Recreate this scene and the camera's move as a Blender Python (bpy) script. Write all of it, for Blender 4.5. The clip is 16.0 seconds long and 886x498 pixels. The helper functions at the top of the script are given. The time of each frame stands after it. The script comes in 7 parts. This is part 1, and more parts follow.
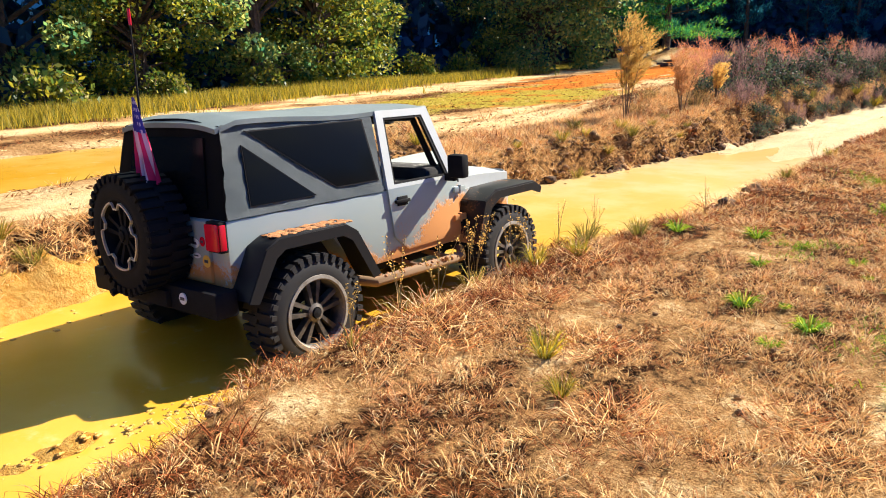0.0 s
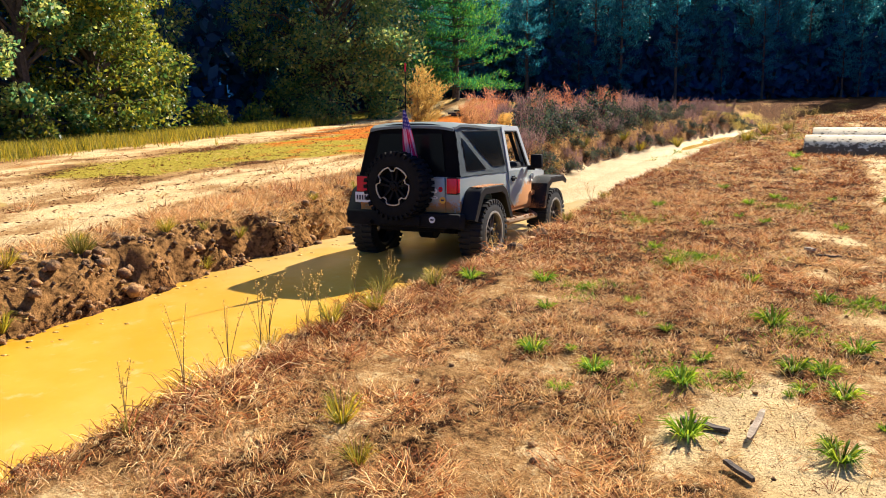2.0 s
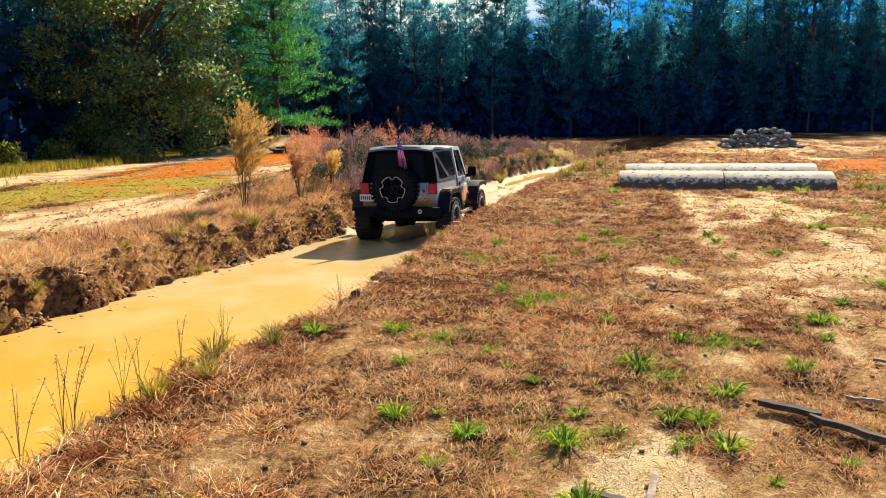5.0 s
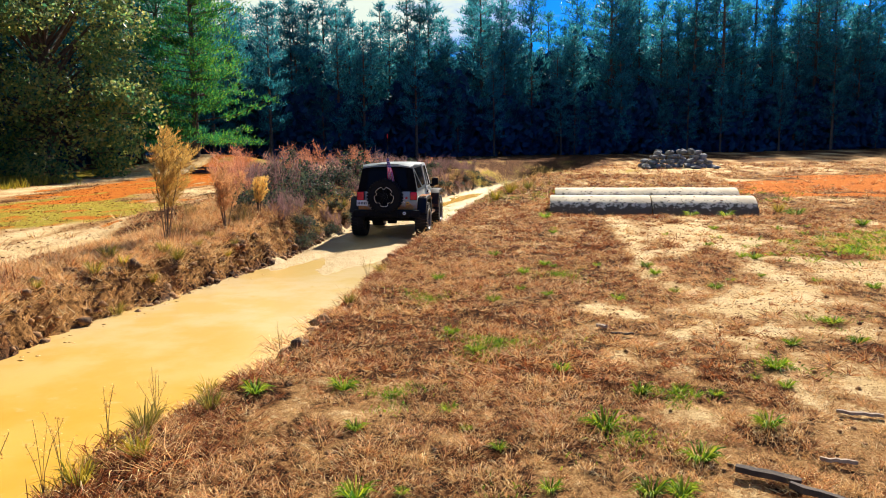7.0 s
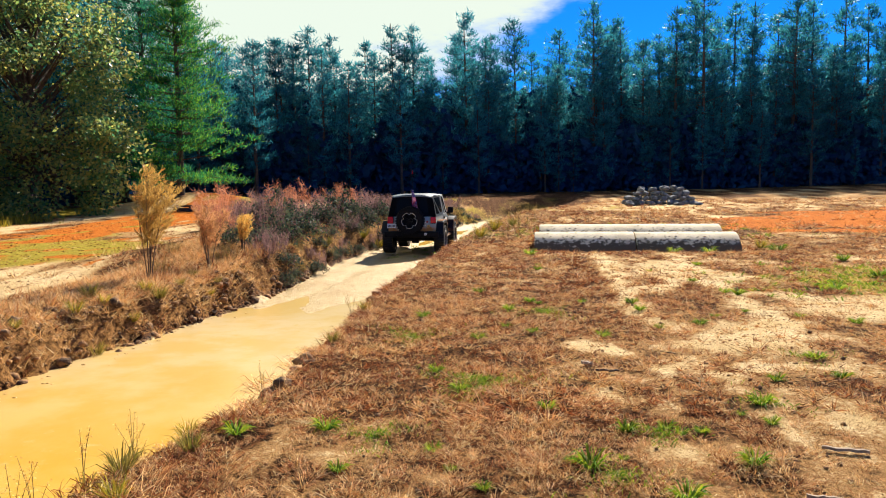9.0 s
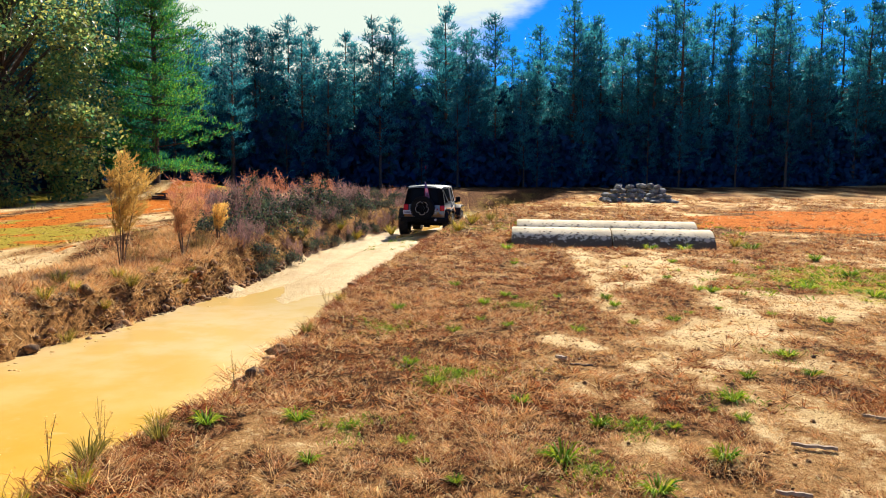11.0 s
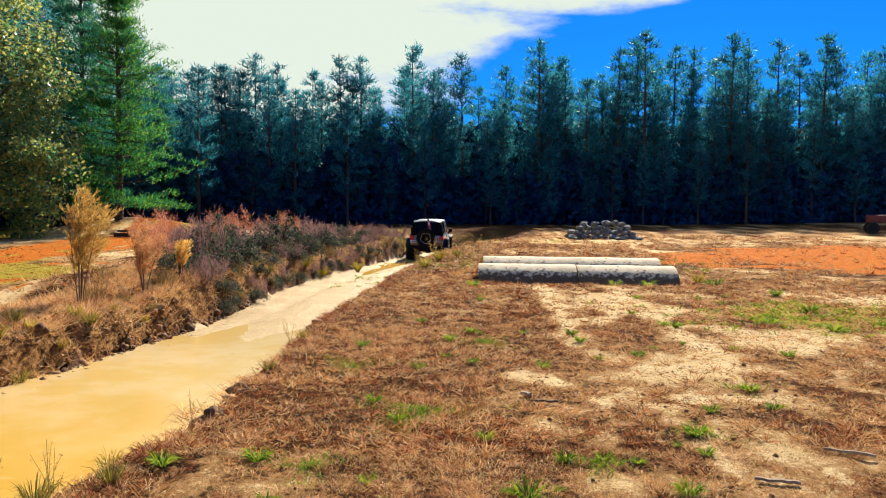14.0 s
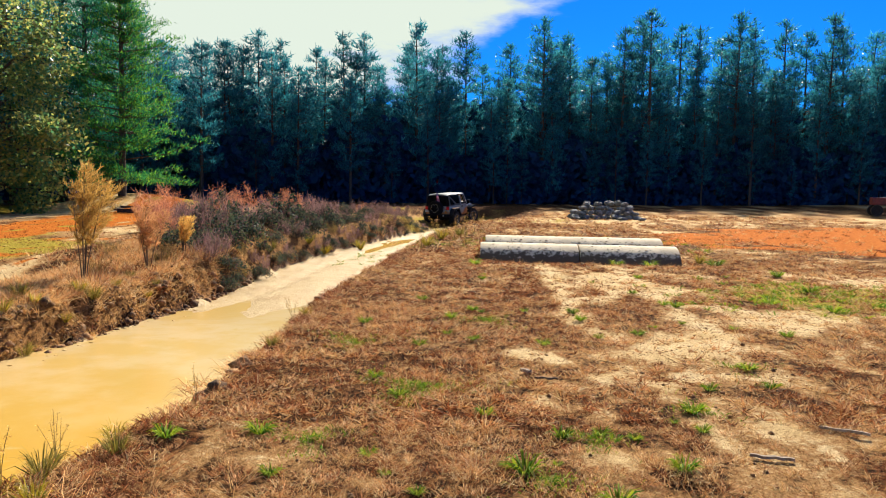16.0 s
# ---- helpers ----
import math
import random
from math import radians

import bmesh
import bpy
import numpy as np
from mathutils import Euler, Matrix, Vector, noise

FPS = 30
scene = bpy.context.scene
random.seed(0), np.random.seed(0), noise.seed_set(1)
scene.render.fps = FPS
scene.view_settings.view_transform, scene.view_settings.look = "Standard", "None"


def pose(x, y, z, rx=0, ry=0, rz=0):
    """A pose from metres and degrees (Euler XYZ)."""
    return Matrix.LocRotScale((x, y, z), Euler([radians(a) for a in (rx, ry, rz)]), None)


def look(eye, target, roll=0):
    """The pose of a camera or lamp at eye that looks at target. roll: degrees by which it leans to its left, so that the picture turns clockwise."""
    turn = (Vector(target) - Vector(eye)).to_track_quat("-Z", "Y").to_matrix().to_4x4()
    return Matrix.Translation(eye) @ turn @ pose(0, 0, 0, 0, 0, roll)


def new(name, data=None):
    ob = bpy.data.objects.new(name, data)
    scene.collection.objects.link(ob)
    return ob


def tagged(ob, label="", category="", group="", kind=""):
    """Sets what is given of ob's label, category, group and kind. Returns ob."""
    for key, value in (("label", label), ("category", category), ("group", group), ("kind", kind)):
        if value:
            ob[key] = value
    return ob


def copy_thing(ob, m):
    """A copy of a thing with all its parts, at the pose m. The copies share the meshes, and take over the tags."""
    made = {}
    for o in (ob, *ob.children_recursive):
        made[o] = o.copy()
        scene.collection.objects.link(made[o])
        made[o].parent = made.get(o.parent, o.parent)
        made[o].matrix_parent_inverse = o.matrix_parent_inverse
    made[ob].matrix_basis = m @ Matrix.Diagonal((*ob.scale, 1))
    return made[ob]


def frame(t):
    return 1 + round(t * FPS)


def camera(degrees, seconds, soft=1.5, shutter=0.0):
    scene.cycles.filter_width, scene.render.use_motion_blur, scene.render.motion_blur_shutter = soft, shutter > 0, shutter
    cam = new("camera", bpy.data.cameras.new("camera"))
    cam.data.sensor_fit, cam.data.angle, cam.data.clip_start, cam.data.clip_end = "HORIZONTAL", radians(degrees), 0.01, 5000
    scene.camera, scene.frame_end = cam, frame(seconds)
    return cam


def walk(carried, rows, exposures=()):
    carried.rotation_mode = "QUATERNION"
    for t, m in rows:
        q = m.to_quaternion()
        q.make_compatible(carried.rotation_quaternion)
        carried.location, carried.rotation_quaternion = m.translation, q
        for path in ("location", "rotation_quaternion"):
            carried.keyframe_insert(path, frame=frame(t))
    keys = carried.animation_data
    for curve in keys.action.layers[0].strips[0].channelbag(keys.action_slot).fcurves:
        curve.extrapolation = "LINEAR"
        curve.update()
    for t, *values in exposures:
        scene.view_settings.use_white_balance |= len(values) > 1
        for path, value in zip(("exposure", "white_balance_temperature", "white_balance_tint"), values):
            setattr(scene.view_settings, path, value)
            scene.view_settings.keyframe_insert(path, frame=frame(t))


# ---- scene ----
cam = camera(59.3, 16.0, soft=1.0)
PATH = [
    (0, (0.38, -0.581, 1.737), (-0.723, 1.005, 1.221), -1.5),
    (0.5, (0.326, -0.474, 1.73), (-0.522, 1.274, 1.256), -0.7),
    (1, (0.355, -0.435, 1.75), (-0.462, 1.331, 1.286), -1.5),
    (1.5, (0.398, -0.415, 1.765), (-0.365, 1.382, 1.331), -1.7),
    (2, (0.404, -0.409, 1.765), (-0.272, 1.428, 1.356), -1.3),
    (2.5, (0.42, -0.401, 1.789), (-0.171, 1.474, 1.422), -1.7),
    (3, (0.428, -0.399, 1.796), (-0.085, 1.507, 1.47), -1.8),
    (3.5, (0.44, -0.393, 1.804), (-0.005, 1.533, 1.499), -1.6),
    (4, (0.375, -0.36, 1.786), (0.002, 1.58, 1.473), -1.0),
    (4.5, (0.239, -0.138, 1.741), (-0.073, 1.809, 1.409), -0.7),
    (5, (0.073, 0.122, 1.754), (-0.17, 2.08, 1.428), -0.8),
    (5.2, (0.008, 0.182, 1.762), (-0.179, 2.149, 1.453), -0.7),
    (7.3, (-0.196, 0.503, 1.981), (-0.239, 2.483, 1.703), -0.6),
    (7.5, (-0.203, 0.509, 1.971), (-0.247, 2.492, 1.712), -0.7),
    (8, (-0.186, 0.527, 1.963), (-0.227, 2.515, 1.748), -0.6),
    (8.5, (-0.168, 0.534, 1.952), (-0.196, 2.524, 1.752), -0.7),
    (9, (-0.167, 0.501, 1.971), (-0.175, 2.492, 1.777), -0.7),
    (11.5, (-0.159, 0.539, 1.95), (-0.1, 2.526, 1.733), 0.8),
    (12, (-0.176, 0.535, 1.95), (-0.114, 2.522, 1.724), 1.0),
    (12.5, (-0.174, 0.537, 1.958), (-0.109, 2.522, 1.721), 1.1),
    (13, (-0.179, 0.525, 1.956), (-0.102, 2.51, 1.727), 1.2),
    (13.5, (-0.139, 0.55, 1.948), (-0.039, 2.541, 1.793), 0.7),
    (14, (-0.12, 0.562, 1.934), (0.012, 2.555, 1.82), 0.6),
    (14.5, (-0.125, 0.531, 1.945), (0.016, 2.521, 1.811), 0.6),
    (15, (-0.122, 0.549, 1.933), (0.019, 2.538, 1.78), 0.7),
    (15.5, (-0.121, 0.548, 1.932), (0.021, 2.536, 1.764), 0.9),
    (16, (-0.116, 0.514, 1.925), (0.01, 2.503, 1.757), 1.1),
]
walk(cam, [(t, look(eye, target, roll)) for t, eye, target, roll in PATH], exposures=[(0, 1.70), (0.5, 1.63), (1.5, 1.52), (3.5, 1.42), (9, 1.30), (12.5, 1.30), (14, 1.18), (16, 1.17)])

# ---- light ----
SUN_AZ, SUN_EL = 22.0, 36.0
sun = new("sun", bpy.data.lights.new("sun", "SUN"))
sun.data.energy, sun.data.angle, sun.data.color = 5.0, radians(0.55), (1.0, 0.90, 0.76)
sun.matrix_world = look((30, 50, 60), (30 - math.sin(radians(SUN_AZ)) * math.cos(radians(SUN_EL)), 50 - math.cos(radians(SUN_AZ)) * math.cos(radians(SUN_EL)), 60 - math.sin(radians(SUN_EL))))

world = bpy.data.worlds.new("sky")
scene.world = world
world.use_nodes = True


def build_sky():
    nt = world.node_tree
    N, Lk = nt.nodes, nt.links
    N.clear()
    sky = N.new("ShaderNodeTexSky")
    sky.sky_type, sky.sun_disc = "NISHITA", False
    sky.sun_elevation, sky.sun_rotation = radians(SUN_EL), radians(SUN_AZ)
    sky.air_density, sky.dust_density, sky.ozone_density = 1.0, 0.2, 4.0
    deep = N.new("ShaderNodeMix"); deep.data_type, deep.blend_type = "RGBA", "MULTIPLY"
    deep.inputs["Factor"].default_value = 1.0
    deep.inputs["B"].default_value = (0.03, 0.48, 1.35, 1)
    Lk.new(sky.outputs[0], deep.inputs["A"])
    tc = N.new("ShaderNodeTexCoord")
    mp = N.new("ShaderNodeMapping"); mp.inputs["Scale"].default_value = (1.0, 1.0, 3.2)
    Lk.new(tc.outputs["Generated"], mp.inputs["Vector"])
    nz = N.new("ShaderNodeTexNoise"); nz.inputs["Scale"].default_value = 2.4
    nz.inputs["Detail"].default_value, nz.inputs["Roughness"].default_value = 7, 0.58
    Lk.new(mp.outputs[0], nz.inputs["Vector"])
    sep = N.new("ShaderNodeSeparateXYZ"); Lk.new(tc.outputs["Generated"], sep.inputs[0])
    # cloud bank low in the north-west
    a = N.new("ShaderNodeMath"); a.operation = "MULTIPLY_ADD"; a.inputs[1].default_value = -0.9; a.inputs[2].default_value = -0.20
    Lk.new(sep.outputs["X"], a.inputs[0])
    b = N.new("ShaderNodeMath"); b.operation = "MULTIPLY_ADD"; b.inputs[1].default_value = 0.42
    Lk.new(sep.outputs["Y"], b.inputs[0]); Lk.new(a.outputs[0], b.inputs[2])
    c = N.new("ShaderNodeMath"); c.operation = "ADD"; Lk.new(b.outputs[0], c.inputs[0]); Lk.new(nz.outputs["Fac"], c.inputs[1])
    r = N.new("ShaderNodeMapRange"); r.interpolation_type = "SMOOTHSTEP"
    r.inputs["From Min"].default_value, r.inputs["From Max"].default_value = 0.60, 0.74
    # broken clouds higher up
    up = N.new("ShaderNodeMapRange"); up.interpolation_type = "SMOOTHSTEP"
    up.inputs["From Min"].default_value, up.inputs["From Max"].default_value = 0.195, 0.255
    up.inputs["To Min"].default_value, up.inputs["To Max"].default_value = -0.3, 0.18
    Lk.new(sep.outputs["Z"], up.inputs["Value"])
    dn = N.new("ShaderNodeMapRange"); dn.interpolation_type = "SMOOTHSTEP"
    dn.inputs["From Min"].default_value, dn.inputs["From Max"].default_value = 0.34, 0.46
    dn.inputs["To Min"].default_value, dn.inputs["To Max"].default_value = 0.0, -0.4
    Lk.new(sep.outputs["Z"], dn.inputs["Value"])
    s1 = N.new("ShaderNodeMath"); s1.operation = "ADD"; Lk.new(up.outputs[0], s1.inputs[0]); Lk.new(dn.outputs[0], s1.inputs[1])
    s2 = N.new("ShaderNodeMath"); s2.operation = "ADD"; Lk.new(s1.outputs[0], s2.inputs[0]); Lk.new(nz.outputs["Fac"], s2.inputs[1])
    mx = N.new("ShaderNodeMath"); mx.operation = "MAXIMUM"; Lk.new(s2.outputs[0], mx.inputs[0]); Lk.new(c.outputs[0], mx.inputs[1])
    Lk.new(mx.outputs[0], r.inputs["Value"])
    mix = N.new("ShaderNodeMix"); mix.data_type = "RGBA"
    mix.inputs["B"].default_value = (8.6, 9.6, 8.4, 1)
    Lk.new(r.outputs[0], mix.inputs["Factor"]); Lk.new(deep.outputs["Result"], mix.inputs["A"])
    bg = N.new("ShaderNodeBackground"); bg.inputs["Strength"].default_value = 0.041
    out = N.new("ShaderNodeOutputWorld")
    Lk.new(mix.outputs["Result"], bg.inputs["Color"]); Lk.new(bg.outputs[0], out.inputs[0])


build_sky()


# ---- materials ----
def nodes_of(name):
    m = bpy.data.materials.new(name)
    m.use_nodes = True
    nt = m.node_tree
    return m, nt.nodes, nt.links, nt.nodes["Principled BSDF"]


def ramp_node(N, stops):
    r = N.new("ShaderNodeValToRGB")
    e = r.color_ramp.elements
    while len(e) < len(stops):
        e.new(0.5)
    for el, (p, c) in zip(e, stops):
        el.position, el.color = p, (*c, 1)
    return r


def mix_node(N, Lk, fac, a, b):
    m = N.new("ShaderNodeMix"); m.data_type = "RGBA"
    if isinstance(fac, float):
        m.inputs["Factor"].default_value = fac
    else:
        Lk.new(fac, m.inputs["Factor"])
    for s, v in (("A", a), ("B", b)):
        if isinstance(v, tuple):
            m.inputs[s].default_value = (*v, 1)
        else:
            Lk.new(v, m.inputs[s])
    return m.outputs["Result"]


def noise_out(N, Lk, scale, detail=6, rough=0.6, coord="Object"):
    tc = N.new("ShaderNodeTexCoord")
    n = N.new("ShaderNodeTexNoise")
    n.inputs["Scale"].default_value, n.inputs["Detail"].default_value, n.inputs["Roughness"].default_value = scale, detail, rough
    Lk.new(tc.outputs[coord], n.inputs["Vector"])
    return n.outputs["Fac"]


def step_out(N, Lk, src, lo, hi):
    r = N.new("ShaderNodeMapRange"); r.interpolation_type = "SMOOTHSTEP"
    r.inputs["From Min"].default_value, r.inputs["From Max"].default_value = lo, hi
    Lk.new(src, r.inputs["Value"])
    return r.outputs[0]


def bump(N, Lk, bsdf, src, strength, dist):
    b = N.new("ShaderNodeBump")
    b.inputs["Strength"].default_value, b.inputs["Distance"].default_value = strength, dist
    Lk.new(src, b.inputs["Height"])
    Lk.new(b.outputs[0], bsdf.inputs["Normal"])
    return b


def surface(name, col, col2, scale=8.0, rough=0.6, metal=0.0, bumps=0.3, dist=0.01, fine=60.0, spec=0.5, coord="Object", rough2=None):
    """Two-tone surface with grain at two scales."""
    m, N, Lk, P = nodes_of(name)
    f1, f2 = noise_out(N, Lk, scale, coord=coord), noise_out(N, Lk, fine, 4, coord=coord)
    c = mix_node(N, Lk, step_out(N, Lk, f1, 0.35, 0.68), col, col2)
    dark = tuple(v * 0.75 for v in col)
    c = mix_node(N, Lk, step_out(N, Lk, f2, 0.55, 0.8), c, dark)
    Lk.new(c, P.inputs["Base Color"])
    P.inputs["Metallic"].default_value = metal
    P.inputs["Specular IOR Level"].default_value = spec
    r = N.new("ShaderNodeMapRange")
    r.inputs["To Min"].default_value, r.inputs["To Max"].default_value = rough, rough2 if rough2 else min(1, rough + 0.2)
    Lk.new(f1, r.inputs["Value"]); Lk.new(r.outputs[0], P.inputs["Roughness"])
    if bumps:
        bump(N, Lk, P, f2, bumps, dist)
    return m


def leafy(name, cols, rough=0.55, glow=0.35, spec=0.35):
    """Leaf or blade material: colour varies from leaf to leaf, some light passes through."""
    m, N, Lk, P = nodes_of(name)
    g = N.new("ShaderNodeNewGeometry")
    r = ramp_node(N, [(i / max(1, len(cols) - 1), c) for i, c in enumerate(cols)])
    Lk.new(g.outputs["Random Per Island"], r.inputs[0])
    o = N.new("ShaderNodeObjectInfo")
    h = N.new("ShaderNodeHueSaturation")
    hv = N.new("ShaderNodeMapRange"); hv.inputs["To Min"].default_value, hv.inputs["To Max"].default_value = 0.75, 1.25
    Lk.new(o.outputs["Random"], hv.inputs["Value"]); Lk.new(hv.outputs[0], h.inputs["Value"])
    Lk.new(r.outputs[0], h.inputs["Color"])
    Lk.new(h.outputs[0], P.inputs["Base Color"])
    P.inputs["Roughness"].default_value = rough
    P.inputs["Specular IOR Level"].default_value = spec
    t = N.new("ShaderNodeBsdfTranslucent"); Lk.new(h.outputs[0], t.inputs["Color"])
    mx = N.new("ShaderNodeMixShader"); mx.inputs[0].default_value = glow
    Lk.new(P.outputs[0], mx.inputs[1]); Lk.new(t.outputs[0], mx.inputs[2])
    Lk.new(mx.outputs[0], N["Material Output"].inputs["Surface"])
    return m


def plain(name, col, rough=0.5, metal=0.0, spec=0.5, glow=None):
    m, N, Lk, P = nodes_of(name)
    P.inputs["Base Color"].default_value = (*col, 1)
    P.inputs["Roughness"].default_value, P.inputs["Metallic"].default_value = rough, metal
    P.inputs["Specular IOR Level"].default_value = spec
    if glow:
        P.inputs["Emission Color"].default_value = (*col, 1)
        P.inputs["Emission Strength"].default_value = glow
    return m


def ground_material():
    m, N, Lk, P = nodes_of("ground")
    at = N.new("ShaderNodeAttribute"); at.attribute_name = "cover"
    sp = N.new("ShaderNodeSeparateColor"); Lk.new(at.outputs["Color"], sp.inputs[0])
    at2 = N.new("ShaderNodeAttribute"); at2.attribute_name = "mud"
    sp2 = N.new("ShaderNodeSeparateColor"); Lk.new(at2.outputs["Color"], sp2.inputs[0])
    n1, n2, n3 = noise_out(N, Lk, 1.3, 8, 0.65), noise_out(N, Lk, 14, 8, 0.7), noise_out(N, Lk, 90, 5, 0.7)

    def mask(src, k=0.5, lo=0.40, hi=0.57):
        a = N.new("ShaderNodeMath"); a.operation = "MULTIPLY_ADD"; a.inputs[1].default_value = k
        s = N.new("ShaderNodeMath"); s.operation = "SUBTRACT"; s.inputs[1].default_value = 0.5
        Lk.new(n2, s.inputs[0]); Lk.new(s.outputs[0], a.inputs[0]); Lk.new(src, a.inputs[2])
        return step_out(N, Lk, a.outputs[0], lo, hi)

    litter = mix_node(N, Lk, step_out(N, Lk, n2, 0.42, 0.60), (0.014, 0.006, 0.003), (0.15, 0.062, 0.022))
    litter = mix_node(N, Lk, step_out(N, Lk, n3, 0.56, 0.66), litter, (0.42, 0.22, 0.09))
    sand = mix_node(N, Lk, step_out(N, Lk, n1, 0.35, 0.65), (0.62, 0.44, 0.21), (0.75, 0.58, 0.32))
    sand = mix_node(N, Lk, step_out(N, Lk, n3, 0.52, 0.66), sand, (0.24, 0.11, 0.04))
    sand = mix_node(N, Lk, step_out(N, Lk, noise_out(N, Lk, 38, 4, 0.6), 0.60, 0.70), sand, (0.17, 0.08, 0.03))
    green = mix_node(N, Lk, step_out(N, Lk, n2, 0.35, 0.65), (0.20, 0.165, 0.02), (0.42, 0.32, 0.05))
    clay = mix_node(N, Lk, step_out(N, Lk, n2, 0.36, 0.64), (0.34, 0.065, 0.006), (0.56, 0.20, 0.03))
    mud = mix_node(N, Lk, step_out(N, Lk, n1, 0.3, 0.7), (0.43, 0.28, 0.10), (0.51, 0.37, 0.16))
    mud = mix_node(N, Lk, step_out(N, Lk, n3, 0.58, 0.8), mud, (0.42, 0.25, 0.08))
    slop = mix_node(N, Lk, step_out(N, Lk, n2, 0.35, 0.66), (0.44, 0.20, 0.018), (0.56, 0.33, 0.07))
    mud = mix_node(N, Lk, sp2.outputs[2], mud, slop)
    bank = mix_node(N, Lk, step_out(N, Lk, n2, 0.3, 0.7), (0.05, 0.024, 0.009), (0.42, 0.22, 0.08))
    dusty = mix_node(N, Lk, step_out(N, Lk, n3, 0.42, 0.62), (0.46, 0.27, 0.11), (0.22, 0.105, 0.04))
    c = mix_node(N, Lk, mask(sp.outputs[0], 0.9, 0.20, 0.46), litter, dusty)
    c = mix_node(N, Lk, mask(sp.outputs[0], 1.1, 0.46, 0.74), c, sand)
    c = mix_node(N, Lk, mask(sp.outputs[1], 0.9), c, green)
    c = mix_node(N, Lk, mask(sp.outputs[2], 0.7), c, clay)
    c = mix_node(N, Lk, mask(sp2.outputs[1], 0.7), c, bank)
    c = mix_node(N, Lk, mask(sp2.outputs[0], 0.3), c, mud)
    Lk.new(c, P.inputs["Base Color"])
    rr = N.new("ShaderNodeMapRange"); rr.inputs["To Min"].default_value, rr.inputs["To Max"].default_value = 0.92, 0.5
    Lk.new(sp2.outputs[0], rr.inputs["Value"]); Lk.new(rr.outputs[0], P.inputs["Roughness"])
    gl = N.new("ShaderNodeMapRange"); gl.inputs["To Min"].default_value, gl.inputs["To Max"].default_value = 0.02, 0.25
    Lk.new(sp2.outputs[0], gl.inputs["Value"]); Lk.new(gl.outputs[0], P.inputs["Specular IOR Level"])
    ad = N.new("ShaderNodeMath"); ad.operation = "MULTIPLY_ADD"; ad.inputs[1].default_value = 0.35
    Lk.new(n3, ad.inputs[0]); Lk.new(n2, ad.inputs[2])
    bump(N, Lk, P, ad.outputs[0], 1.0, 0.06)
    return m


def water_material():
    m, N, Lk, P = nodes_of("muddy_water")
    n1, n2 = noise_out(N, Lk, 0.8, 5), noise_out(N, Lk, 5.0, 6)
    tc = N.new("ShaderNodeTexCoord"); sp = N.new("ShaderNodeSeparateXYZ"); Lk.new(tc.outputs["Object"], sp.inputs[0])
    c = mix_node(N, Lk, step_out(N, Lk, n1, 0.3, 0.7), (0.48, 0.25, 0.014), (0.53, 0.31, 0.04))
    # paler up the track: thinner mud, and reflected pale sky put into the colour
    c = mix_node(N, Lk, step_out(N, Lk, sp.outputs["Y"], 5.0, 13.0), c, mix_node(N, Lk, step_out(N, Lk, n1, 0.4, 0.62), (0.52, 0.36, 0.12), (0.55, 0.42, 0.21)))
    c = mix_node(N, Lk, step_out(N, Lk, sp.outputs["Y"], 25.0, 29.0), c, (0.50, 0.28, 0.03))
    c = mix_node(N, Lk, step_out(N, Lk, n2, 0.58, 0.78), c, (0.50, 0.35, 0.11))
    Lk.new(c, P.inputs["Base Color"])
    P.inputs["Roughness"].default_value = 0.18
    P.inputs["Specular IOR Level"].default_value = 0.3
    bump(N, Lk, P, n2, 0.12, 0.02)
    return m


M_GROUND, M_WATER = ground_material(), water_material()
M_DRY = leafy("dry_grass", [(0.60, 0.28, 0.09), (0.95, 0.64, 0.27), (0.98, 0.80, 0.43), (0.80, 0.41, 0.14), (0.95, 0.60, 0.24), (0.18, 0.07, 0.022)], 0.7, 0.2, 0.12)
M_RUST = leafy("rusty_grass", [(0.64, 0.25, 0.09), (0.94, 0.51, 0.21), (0.15, 0.045, 0.018), (0.98, 0.70, 0.36), (0.74, 0.32, 0.12)], 0.7, 0.22, 0.12)
M_DRY_DARK = leafy("brown_grass", [(0.035, 0.010, 0.004), (0.40, 0.115, 0.034), (0.58, 0.20, 0.065), (0.08, 0.022, 0.008), (0.24, 0.066, 0.020)], 0.7, 0.25, 0.15)
M_OLIVE = leafy("olive_grass", [(0.09, 0.09, 0.016), (0.24, 0.20, 0.035), (0.42, 0.32, 0.07)], 0.7, 0.35, 0.15)
M_MUD = surface("wet_yellow_mud", (0.48, 0.25, 0.03), (0.58, 0.36, 0.08), 7, 0.4, bumps=0.8, dist=0.03, fine=40)
M_LITTER = leafy("plant_litter", [(0.03, 0.012, 0.006), (0.12, 0.04, 0.015), (0.22, 0.08, 0.03), (0.05, 0.02, 0.010)], 0.8, 0.1, 0.1)
M_YELLOWGRASS = leafy("yellow_grass", [(0.38, 0.27, 0.02), (0.54, 0.39, 0.035), (0.20, 0.20, 0.02), (0.12, 0.10, 0.02)], 0.6, 0.45)
M_WEED = leafy("weed_leaf", [(0.04, 0.13, 0.012), (0.17, 0.32, 0.02), (0.42, 0.46, 0.03), (0.10, 0.22, 0.015)], 0.75, 0.4, 0.15)
M_STALK = leafy("dry_stalk", [(0.16, 0.12, 0.04), (0.30, 0.21, 0.09)], 0.7, 0.15)
# Teal tint puts the blue haze over the pines into their needles.
M_PINE_HAZE = leafy("haze_blue_pine_needles", [(0.010, 0.095, 0.14), (0.024, 0.20, 0.25), (0.07, 0.36, 0.38)], 0.5, 0.52, 0.3)
